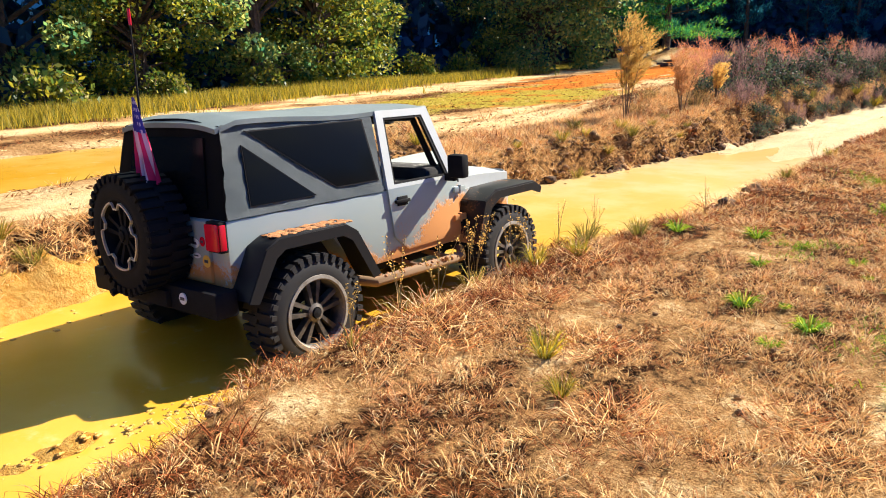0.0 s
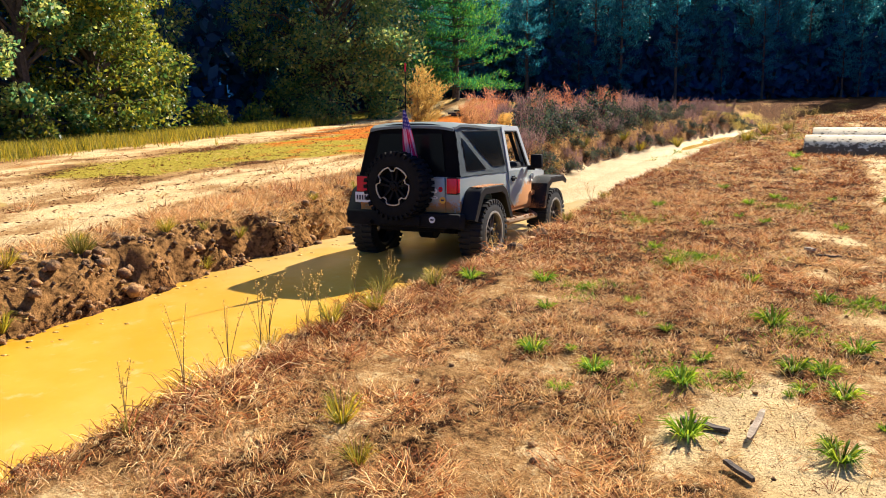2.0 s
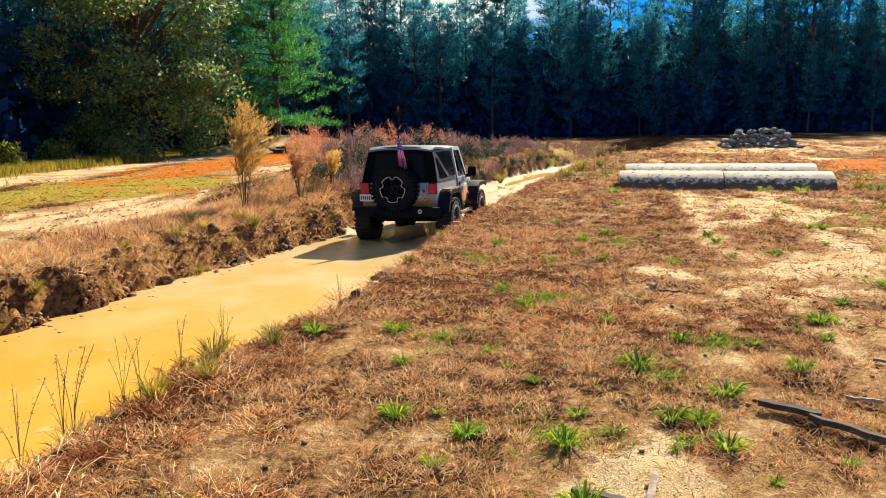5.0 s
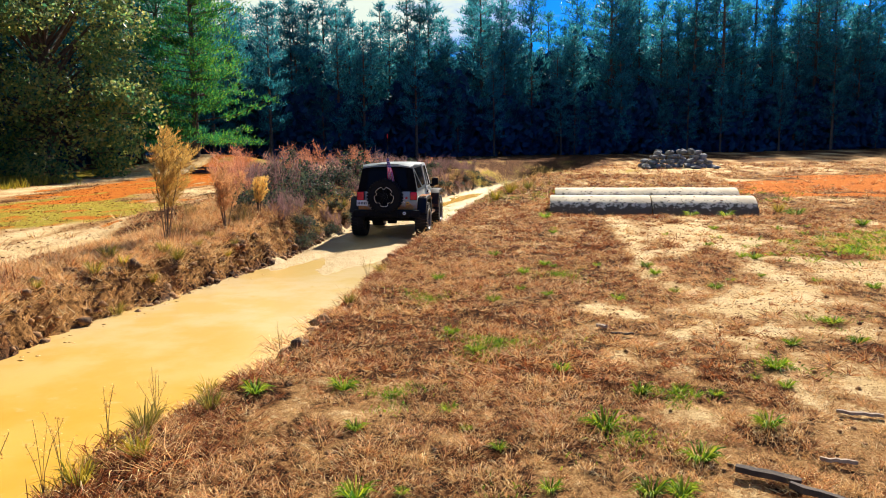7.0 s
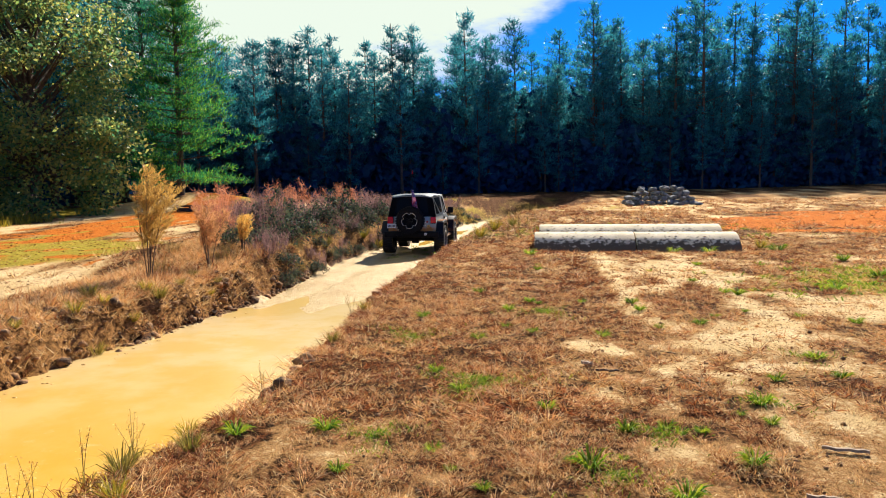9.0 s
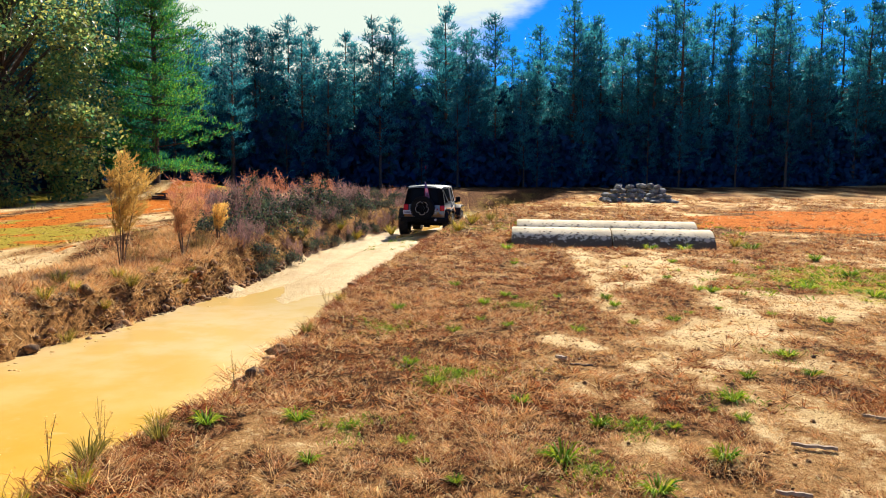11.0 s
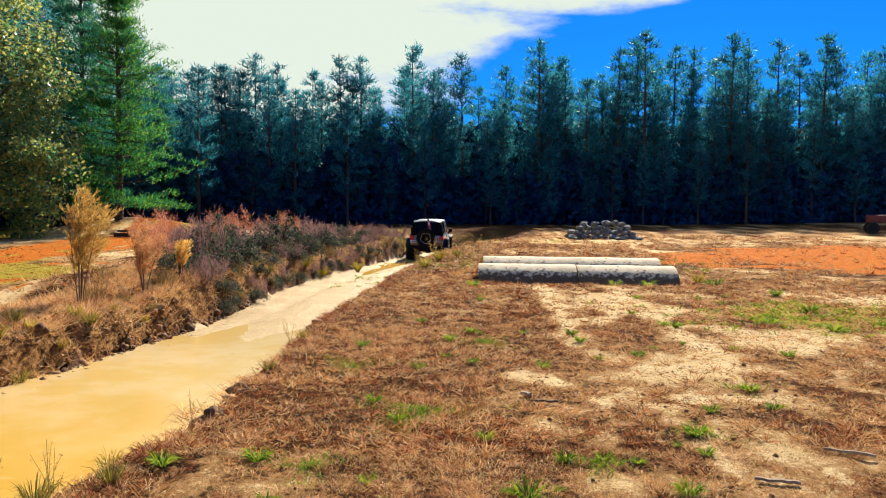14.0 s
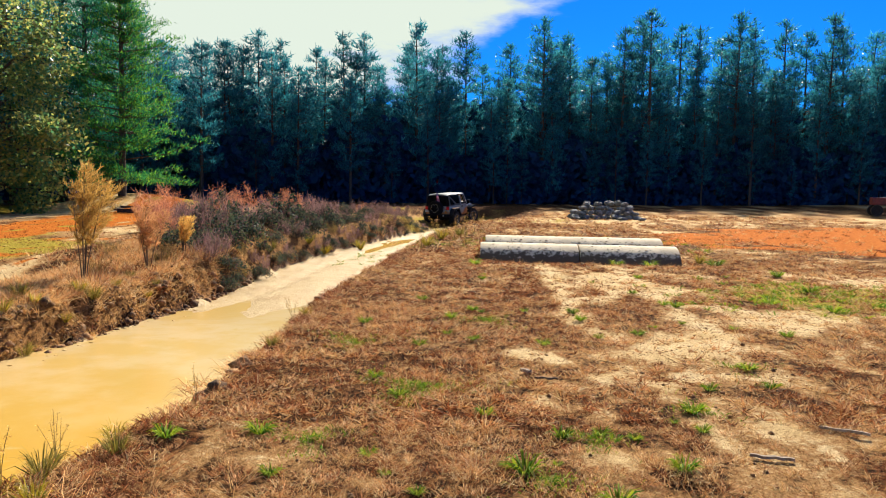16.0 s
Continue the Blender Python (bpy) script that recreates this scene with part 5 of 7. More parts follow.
    box(bm, -0.73, 0.73, -1.74, 0.70, 1.196, 1.212)
    part("cabin_trim", bm, M_SEAT, J, "dark cabin trim")
    for sx in (-1, 1):
        bm = bmesh.new()
        box(bm, sx * 0.38 - 0.24, sx * 0.38 + 0.24, -0.28, 0.22, 0.95, 1.12, 0.05)
        box(bm, sx * 0.38 - 0.23, sx * 0.38 + 0.23, -0.40, -0.24, 1.05, 1.50, 0.05)
        box(bm, sx * 0.38 - 0.12, sx * 0.38 + 0.12, -0.42, -0.32, 1.52, 1.68, 0.04)
        part("seat", bm, M_SEAT, J, "dark bucket seat", 40)
    bm = bmesh.new()
    for sx in (-1, 1):
        tube(bm, [(sx * 0.56, -1.5, 1.2), (sx * 0.54, -1.35, 1.78), (sx * 0.54, -0.30, 1.80), (sx * 0.54, 0.40, 1.77), (sx * 0.62, 0.62, 1.25)], 0.03, 8)
        tube(bm, [(sx * 0.56, -0.32, 1.2), (sx * 0.54, -0.30, 1.80)], 0.03, 8)
    tube(bm, [(-0.54, -0.30, 1.80), (0.54, -0.30, 1.80)], 0.03, 8)
    part("roll_cage", bm, M_BLACK, J, "", 40)
    bm = bmesh.new()
    box(bm, -0.66, 0.66, 0.42, 0.72, 1.02, 1.33, 0.05)
    box(bm, -0.14, 0.14, 0.52, 0.58, 1.70, 1.78, 0.02)
    tube(bm, [(0, 0.55, 1.76), (0, 0.52, 1.83)], 0.012, 6)
    part("dashboard", bm, M_SEAT, J, "", 40)
    bm = bmesh.new()
    tube(bm, [(-0.38 + 0.18 * math.cos(a), 0.36 + 0.06 * math.sin(a), 1.22 + 0.17 * math.sin(a)) for a in np.linspace(0, 6.2832, 25)], 0.014, 6)
    tube(bm, [(-0.38, 0.36, 1.22), (-0.38, 0.55, 1.14)], 0.03, 6)
    part("steering_wheel", bm, M_BLACK, J, "", 40)
    wheels = []
    for x, y, f in ((0.84, -1.212, 1), (-0.84, -1.212, -1), (0.84, 1.235, 1), (-0.84, 1.235, -1)):
        wheels.append((wheel_parts(J, "wheel", x, y, 0.44, f), x, y, f))
    return J, wheels


VEHICLE, WHEELS = build_vehicle()


# ---- grass and weeds ----
def field_grass():
    rng = np.random.default_rng(11)
    groups, tones = [], []

    def zone(x0, x1, y0, y1, density, per, length, width, inside, keep, thin=False, least=0.04, pale=-0.06):
        n = int((x1 - x0) * (y1 - y0) * density)
        x, y = rng.uniform(x0, x1, n), rng.uniform(y0, y1, n)
        ok = inside(x, y)
        x, y = x[ok], y[ok]
        sand, green, clay, mud, bank = covers(x, y)
        lump = 0.6 * vnoise(x * 2.3, y * 2.3, 55, 3) + 0.55 * vnoise(x * 6.5, y * 6.5, 58, 2)
        p = np.clip(keep * (1.05 - 1.55 * np.clip(sand, 0, 1)) + 0.9 * lump - 0.15, least, 1) * (1 - np.clip(clay, 0, 0.9))
        ok = rng.random(len(x)) < p
        x, y, lump = x[ok], y[ok], lump[ok]
        h = ground_h(x, y)
        m = len(x)
        b = np.repeat(np.stack([x, y, h - 0.01], 1), per, 0) + rng.normal(0, 0.045, (m * per, 3)) * np.array([1, 1, 0.1])
        a = rng.uniform(0, 6.2832, m * per)
        up = rng.uniform(0.12, 1.0, m * per) ** 1.2
        d = np.stack([np.cos(a), np.sin(a), up * 1.3], 1)
        tall = np.repeat(0.85 + 0.85 * lump, per)
        ln = rng.uniform(0.5, 1.25, m * per) * length * np.clip(tall, 0.4, 1.6)
        wd = rng.uniform(0.6, 1.3, m * per) * width
        groups.append(spikes(b, d, ln, wd, rng) if thin else blades(b, d, ln, wd, rng.uniform(0.0, 0.55, m * per), rng))
        tone = 0.6 * vnoise(x * 1.1, y * 1.1, 63, 3) + 0.55 * vnoise(x * 5, y * 5, 65, 2) + 0.5 * vnoise(x * 12, y * 12, 67, 1) + rng.normal(0, 0.15, m) + 0.12 * np.exp(-((x - xr_of(y)) / 0.6) ** 2) - pale
        tones.append(np.repeat((tone > 0).astype(np.int32), per * (1 if thin else 2)))

    def clumps(x0, x1, y0, y1, density, per, length, width, radius, inside, fine=False, rusty=0.0, least=0.05, rise=1.15):
        """Dense bunches of blades with bare gaps between them, each bunch of one tone."""
        n = int((x1 - x0) * (y1 - y0) * density)
        x, y = rng.uniform(x0, x1, n), rng.uniform(y0, y1, n)
        ok = inside(x, y)
        x, y = x[ok], y[ok]
        sand, green, clay, mud, bank = covers(x, y)
        p = np.clip(1.25 - 1.9 * np.clip(sand, 0, 1) + 0.55 * vnoise(x * 3.1, y * 3.1, 81, 2), least, 1) * (1 - np.clip(clay, 0, 0.92))
        ok = rng.random(len(x)) < p
        x, y = x[ok], y[ok]
        m = len(x)
        size = np.clip(0.95 + 0.65 * vnoise(x * 1.6, y * 1.6, 83, 2) + rng.normal(0, 0.22, m), 0.4, 1.9)
        sz = np.repeat(size, per)
        a, r = rng.uniform(0, 6.2832, m * per), np.sqrt(rng.random(m * per))
        b = np.repeat(np.stack([x, y, ground_h(x, y) - 0.008], 1), per, 0)
        b = b + np.stack([np.cos(a) * r * radius * sz, np.sin(a) * r * radius * sz, 0.25 * length * sz * (1 - r) * rng.random(m * per)], 1)
        lean = np.repeat(rng.uniform(0, 6.2832, m), per)
        t = a + rng.normal(0, 0.9, m * per)
        d = np.stack([np.cos(t) * (0.4 + 0.5 * r) + 0.55 * np.cos(lean), np.sin(t) * (0.4 + 0.5 * r) + 0.55 * np.sin(lean), rng.uniform(0.08, rise, m * per)], 1)
        ln, wd = rng.uniform(0.5, 1.2, m * per) * length * sz, rng.uniform(0.7, 1.3, m * per) * width
        groups.append(blades(b, d, ln, wd, rng.uniform(0.1, 0.6, m * per), rng) if fine else spikes(b, d, ln, wd, rng))
        tone = 0.5 * vnoise(x * 0.9, y * 0.9, 85, 3) + rng.normal(0, 0.48, m) + rusty
        kind = np.where(tone > 0.58, 1, np.where(tone > -0.12, 2, 0)).astype(np.int32)
        odd = rng.random(m * per) < 0.12
        kind = np.where(odd, rng.integers(0, 3, m * per), np.repeat(kind, per))
        tones.append(np.repeat(kind, 2 if fine else 1))

    right = lambda x, y: x > xr_of(y) - np.where(y > 6.2, 0.04, 0.30) + 0.10 * vnoise(y * 1.7, y * 0, 87)
    clumps(-3.0, 4.4, 0.8, 6.5, 95, 30, 0.090, 0.0031, 0.056, right, True, -0.20, 0.06, 0.75)
    clumps(-2.6, 9.0, 6.5, 13, 135, 14, 0.095, 0.0095, 0.048, right, False, 0.02, 0.12, 0.6)
    clumps(-2.2, 12.5, 13, 22, 75, 11, 0.11, 0.015, 0.065, right, False, 0.05, 0.13, 0.55)
    clumps(-1.0, 28, 22, 48, 10, 9, 0.18, 0.032, 0.13, right, False, 0.12, 0.05, 0.5)
    clumps(-11, -2, 1.5, 20, 42, 18, 0.20, 0.013, 0.09, lambda x, y: (x < xl_of(y) - 0.50 - 0.3 * (y < 9)) & (x > xl_of(y) - 1.35 - 1.15 * sstep(7, 11, y)), False, -0.02, 0.30)
    clumps(-13, -3, 8, 34, 7, 18, 0.20, 0.014, 0.14, lambda x, y: (x < xl_of(y) - 1.8) & (x > xl_of(y) - 5.5), False, 0.1)
    near_edge = lambda x, y: (x > xr_of(y) - np.where(y > 6.2, 0.02, 0.40)) & (x < xr_of(y) + 0.35)
    zone(-3.6, 4.6, 0.6, 6.5, 60, 10, 0.11, 0.0030, right, 1.0, False, 0.04, 0.20)
    zone(-3.6, 4.6, 0.6, 6.5, 360, 13, 0.07, 0.0036, right, 1.0, True, 0.14, -0.05)
    zone(-3.0, 9.5, 6.5, 13, 110, 12, 0.08, 0.0080, right, 1.0, True, 0.08, -0.35)
    zone(-2.5, 12.5, 13, 22, 55, 10, 0.10, 0.0140, right, 1.0, True, 0.10, -0.35)
    zone(-1.5, 26, 22, 48, 16, 10, 0.20, 0.02, right, 0.9, True, 0.15)
    zone(-3.2, 3.5, 0.6, 32, 60, 13, 0.19, 0.005, near_edge, 1.3)
    left = lambda x, y: (x < xl_of(y) - 0.15 - 0.45 * (y < 9) - 0.25 * vnoise(y * 2.1, y * 0, 79)) & (x > xl_of(y) - 1.3 - 1.0 * sstep(7, 11, y) - 0.6 * vnoise(y * 0.4, y * 0, 77))
    zone(-10.5, -2, 1.5, 20, 170, 10, 0.20, 0.008, left, 1.7, True, 0.3, 0.55)
    zone(-10.5, -2, 1.5, 20, 40, 8, 0.24, 0.007, left, 1.7, False, 0.2, 0.55)
    meadow = lambda x, y: (x < xl_of(y) - 2.5) & (x > -17)
    zone(-17, -5, 2, 48, 12, 8, 0.15, 0.014, meadow, 0.9, True, 0.12)
    v, l, s = joined(groups)
    tagged(new("dry_grass", raw_mesh("dry_grass", v, l, s, [M_DRY, M_DRY_DARK, M_RUST], np.concatenate(tones))), "matted reddish-brown dry grass over sand", "grass", kind="stuff")
    # tall yellow grass along the western wood
    groups.clear()
    n = 6500
    x, y = -20.4 + rng.normal(0, 1.0, n), 2 + 34 * rng.random(n) ** 1.4
    h = ground_h(x, y)
    per = 7
    b = np.repeat(np.stack([x, y, h], 1), per, 0) + rng.normal(0, 0.1, (n * per, 3)) * np.array([1, 1, 0])
    a = rng.uniform(0, 6.2832, n * per)
    d = np.stack([np.cos(a) * 0.35, np.sin(a) * 0.35, np.ones(n * per)], 1)
    groups.append(spikes(b, d, rng.uniform(0.12, 0.48, n * per), rng.uniform(0.02, 0.035, n * per), rng))
    v, l, s = groups[0]
    tagged(new("yellow_grass", raw_mesh("yellow_grass", v, l, s, [M_YELLOWGRASS])), "knee-high golden grass below the trees", "grass", kind="stuff")
    # broken stems and leaves lying on the sand
    g = []
    for x0, x1, y0, y1, n, size in ((-2.6, 4.5, 1, 7, 14000, 0.009), (-2.2, 9, 7, 14, 30000, 0.013), (-1.5, 13, 14, 30, 24000, 0.024), (-16, -5.5, 4, 34, 9000, 0.035)):
        x, y = rng.uniform(x0, x1, n), rng.uniform(y0, y1, n)
        ok = ((x > xr_of(y) + 0.1) | (x < xl_of(y) - 0.6)) & (vnoise(x * 1.7, y * 1.7, 91) > rng.uniform(-0.9, 0.5, n))
        x, y = x[ok], y[ok]
        g.append(scatter_leaves(np.stack([x, y, ground_h(x, y) + 0.012], 1), size, rng, flat=0.8, aspect=0.30))
    v, l, s = joined(g)
    tagged(new("plant_litter", raw_mesh("plant_litter", v, l, s, [M_LITTER])), "dark broken stems and leaves strewn over the sand", "plant litter", kind="stuff")
    # low green growth on the sand
    n = 9000
    x, y = rng.uniform(-2, 13, n), rng.uniform(2, 34, n)
    g = covers(x, y)[1]
    ok = rng.random(n) < np.clip(g * 1.4 - 0.12, 0, 1)
    x, y = x[ok], y[ok]
    m, per = len(x), 9
    b = np.repeat(np.stack([x, y, ground_h(x, y)], 1), per, 0) + rng.normal(0, 0.06, (m * per, 3)) * np.array([1, 1, 0])
    a = rng.uniform(0, 6.2832, m * per)
    d = np.stack([np.cos(a), np.sin(a), rng.uniform(0.3, 1.2, m * per)], 1)
    v, l, s = blades(b, d, rng.uniform(0.05, 0.15, m * per), rng.uniform(0.010, 0.022, m * per), rng.uniform(0.1, 0.5, m * per), rng)
    # yellow-green moss and short grass by the weeds
    g = [(v, l, s)]
    for px, py, pr, n in ((0.1, 7.7, 0.55, 1500), (0.9, 5.3, 0.4, 350), (1.4, 6.1, 0.3, 300), (0.2, 4.2, 0.4, 500), (-0.7, 6.2, 0.35, 350), (2.5, 6.9, 0.3, 300), (3.6, 8.5, 0.3, 300), (-0.6, 9.8, 0.5, 700), (1.2, 11.4, 0.5, 500)):
        r, a = pr * np.abs(rng.normal(0, 0.7, n)), rng.uniform(0, 6.2832, n)
        r = r * (0.7 + 0.5 * np.sin(3 * a + px * 9))
        x, y = px + r * np.cos(a), py + r * np.sin(a)
        a = rng.uniform(0, 6.2832, n)
        d = np.stack([np.cos(a), np.sin(a), rng.uniform(0.3, 1.6, n)], 1)
        g.append(blades(np.stack([x, y, ground_h(x, y)], 1), d, rng.uniform(0.025, 0.08, n), rng.uniform(0.004, 0.009, n), rng.uniform(0.1, 0.5, n), rng))
    v, l, s = joined(g)
    tagged(new("green_grass", raw_mesh("green_grass", v, l, s, [M_WEED])), "low patches of green grass on sand", "grass", kind="stuff")


field_grass()


def weed_mesh(seed, n, length, width, up, mat=M_WEED):
    rng = np.random.default_rng(seed)
    a = rng.uniform(0, 6.2832, n)
    d = np.stack([np.cos(a), np.sin(a), rng.uniform(up * 0.4, up * 1.6, n)], 1)
    b = np.stack([np.cos(a) * 0.02, np.sin(a) * 0.02, np.zeros(n)], 1)
    v, l, s = blades(b, d, rng.uniform(0.55, 1.1, n) * length, rng.uniform(0.7, 1.2, n) * width, rng.uniform(0.1, 0.45, n), rng)
    return raw_mesh("leaves", v, l, s, [mat])


def tussock_mesh(seed):
    """A mound of bent straw, hollow and dark beneath."""
    rng = np.random.default_rng(seed)
    n = 230
    a, r = rng.uniform(0, 6.2832, n), 0.20 * np.sqrt(rng.random(n))
    b = np.stack([np.cos(a) * r, np.sin(a) * r, rng.uniform(0.0, 0.09, n) * (1 - r / 0.22)], 1)
    t = a + rng.normal(0, 1.3, n)
    d = np.stack([np.cos(t), np.sin(t), rng.uniform(0.05, 0.75, n)], 1)
    v, l, s = blades(b, d, rng.uniform(0.08, 0.20, n), rng.uniform(0.0022, 0.0040, n), rng.uniform(0.05, 0.5, n), rng)
    return raw_mesh("grass_blade", v, l, s, [M_DRY, M_DRY_DARK], np.repeat((rng.random(n) < 0.45).astype(np.int32), 2))


def stalk_thing(seed, height):
    rng = random.Random(seed)
    bm = bmesh.new()
    heads = []
    for k in range(4):
        a, lean = rng.uniform(0, 6.28), rng.uniform(0.05, 0.35)
        hgt = height * rng.uniform(0.6, 1.0)
        pts = [(math.cos(a) * lean * hgt * f * f, math.sin(a) * lean * hgt * f * f, hgt * f) for f in (0, 0.35, 0.7, 1.0)]
        tube(bm, pts, [0.0028, 0.0024, 0.002, 0.0013], 4)
        for f in np.linspace(0.62, 1.0, 9):
            heads.append([math.cos(a) * lean * hgt * f * f, math.sin(a) * lean * hgt * f * f, hgt * f])
    e = new("tall_weed")
    part("stalk", bm, M_STALK, e)
    r2 = np.random.default_rng(seed)
    pts = np.repeat(np.array(heads), 3, 0) + r2.normal(0, 0.012, (len(heads) * 3, 3))
    v, l, s = scatter_leaves(pts, 0.008, r2)
    tagged(mesh_part("seed_head", raw_mesh("seed_head", v, l, s, [M_PLUME]), e), kind="stuff")
    mesh_part("foliage", weed_mesh(seed + 5, 16, height * 0.4, 0.006, 2.0, M_OLIVE), e)
    return tagged(e, "thin dry weed stalks with seed heads on the bank", "weed", "weeds on the bank")


def place(ob, x, y, rz=0.0, s=1.0, dz=0.0):
    ob.matrix_basis = pose(x, y, float(ground_h(x, y)) + dz, 0, 0, rz) @ Matrix.Diagonal((s, s, s, 1))
    return ob


def build_weeds():
    rng = random.Random(8)
    more = random.Random(19)
    ros = [weed_mesh(60 + k, 80, 0.17, 0.011, 0.75) for k in range(3)]
    tuf = [weed_mesh(70 + k, 110, 0.24, 0.0055, 1.7, M_OLIVE if k == 1 else M_YELLOWGRASS) for k in range(3)]
    spots = [(0.77, 5.47, 1.25), (1.25, 4.97, 1.05), (1.84, 5.45, .95), (1.18, 6.22, .9), (1.47, 6.21, .7), (3.65, 8.4, .85), (2.42, 6.79, 1.0), (1.84, 19.16, 1.6),
             (0.66, 6.82, .75), (-1.11, 6.34, 1.0), (-1.77, 6.22, 1.0), (1.07, 4.14, .9), (.28, 3.44, 1.1), (-.77, 4.51, 1.05), (-.32, 4.24, .9), (.22, 4.08, 1.0), (.84, 4.5, .9),
             (.97, 3.36, .9), (-.28, 8.08, .8), (.5, 4.32, .7), (-.05, 7.5, .8), (2.9, 7.6, .8), (1.7, 9.7, .9), (3.1, 10.4, .9), (5.0, 10.2, .9), (2.6, 12.0, 1.0), (4.4, 12.6, 1.1), (-0.5, 11.0, 0.9),
             (6.2, 13.1, 1.5), (6.9, 12.4, 1.3), (7.6, 14.4, 1.6), (8.3, 17.0, 1.6), (8.0, 19.6, 2.2), (5.4, 19.4, 1.6), (6.2, 19.3, 1.8), (9.2, 13.2, 1.4), (0.2, 9.6, .8), (-0.9, 5.5, .7)]
    spots += [(more.uniform(-0.6, 2.6), more.uniform(3.0, 7.0), more.uniform(0.35, 0.75)) for _ in range(26)]
    spots += [(more.uniform(-0.6, 8.0), more.uniform(7.0, 17.0), more.uniform(0.5, 0.9)) for _ in range(26)]
    for k, (x, y, s) in enumerate(spots):
        e = new("weed")
        mesh_part("foliage", ros[k % 3], e)
        tagged(place(e, x, y, rng.uniform(0, 360), s), "low bright green weed rosette on sandy ground", "weed", "green weeds")
    for k, (x, y, s) in enumerate([(-1.5, 3.11, 1.1), (-2.3, 5.4, 1.2), (-2.35, 4.6, 1.1), (-2.15, 4.95, 1.0), (-2.0, 5.85, 1.0), (-1.2, 2.7, .8), (-6.9, 2.6, 1.7), (-6.8, 3.0, 1.5), (-7.1, 2.3, 1.6), (-7.2, 2.9, 1.4), (-6.6, 3.7, 1.6), (-6.75, 4.3, 1.5), (-6.5, 4.8, 1.2), (-6.05, 8.0, .8), (-2.2, 6.4, .9),
                                   (-1.35, 11.6, .9), (-1.5, 9.4, .8), (0.9, 24.5, 2.2), (1.5, 27.0, 2.4), (2.3, 29.0, 2.2), (-2.9, 26.2, 2.2), (-2.5, 27.2, 2.2), (-3.6, 22.6, 2.0), (-1.4, 30.4, 2.4), (7.9, 20.4, 1.6)]):
        e = new("grass_tuft")
        mesh_part("grass_blade", tuf[k % 3], e)
        tagged(place(e, x, y, rng.uniform(0, 360), s), "upright yellow-green grass tuft", "grass", "grass tufts")
    for k in range(22):
        y = more.uniform(4.5, 17.5)
        e = new("grass_tuft")
        mesh_part("grass_blade", tuf[k % 3], e)
        tagged(place(e, float(xl_of(y)) - more.uniform(0.15, 0.9), y, more.uniform(0, 360), more.uniform(0.7, 1.5)), "upright yellow-green grass tuft", "grass", "grass tufts")
    mounds = [tussock_mesh(140 + k) for k in range(4)]
    spots = [(-1.72, 9.2, 1.5), (-1.82, 7.9, 1.4), (-1.45, 14.5, 1.3), (-1.62, 9.0, 1.2), (-2.35, 3.25, 1.5), (-2.15, 3.0, 1.3), (-1.95, 3.9, 1.2), (-2.05, 4.9, 1.2), (-1.55, 4.3, 1.0), (-1.75, 5.6, 1.1), (-1.3, 3.3, 1.1), (-1.85, 7.0, 0.9), (-1.3, 6.6, 0.9), (-1.55, 8.9, 0.9), (-1.2, 10.4, 1.0), (-1.15, 12.4, 1.0), (-0.8, 5.0, 0.9), (-0.9, 2.6, 1.1), (-0.2, 3.0, 0.9)]
    spots += [(more.uniform(-0.8, 3.6), more.uniform(2.6, 10.5), more.uniform(0.45, 0.8)) for _ in range(26)]
    for k, (x, y, s) in enumerate(spots):
        e = new("grass_tussock")
        mesh_part("grass_blade", mounds[k % 4], e)
        tagged(place(e, x, y, more.uniform(0, 360), s), "mounded tussock of dry straw-coloured grass", "grass", "dry tussocks")
    kinds = [stalk_thing(s, 0.62) for s in (81, 82, 83)]
    st = [(-2.62, 4.15, 1.1), (-2.68, 3.75, 1.0), (-2.55, 3.95, .9), (-2.45, 5.2, .8), (-2.5, 4.5, .8), (-2.3, 5.6, .7), (-2.5, 2.6, .8), (-2.6, 3.2, .9), (-1.75, 7.0, .7), (-1.5, 11.3, .8), (-2.4, 5.9, 0.8), (-2.55, 4.8, 0.9),
          (0.7, 23.2, 1.2), (1.2, 25.2, 1.5), (1.9, 26.4, 1.4), (2.4, 28.0, 1.6), (1.6, 24.4, 1.2), (2.9, 29.6, 1.5), (3.3, 31.0, 1.5), (2.2, 25.6, 1.3)]
    for k, (x, y, s) in enumerate(st):
        o = kinds[k] if k < 3 else copy_thing(kinds[k % 3], Matrix())
        place(o, x, y, rng.uniform(0, 360), s)


build_weeds()


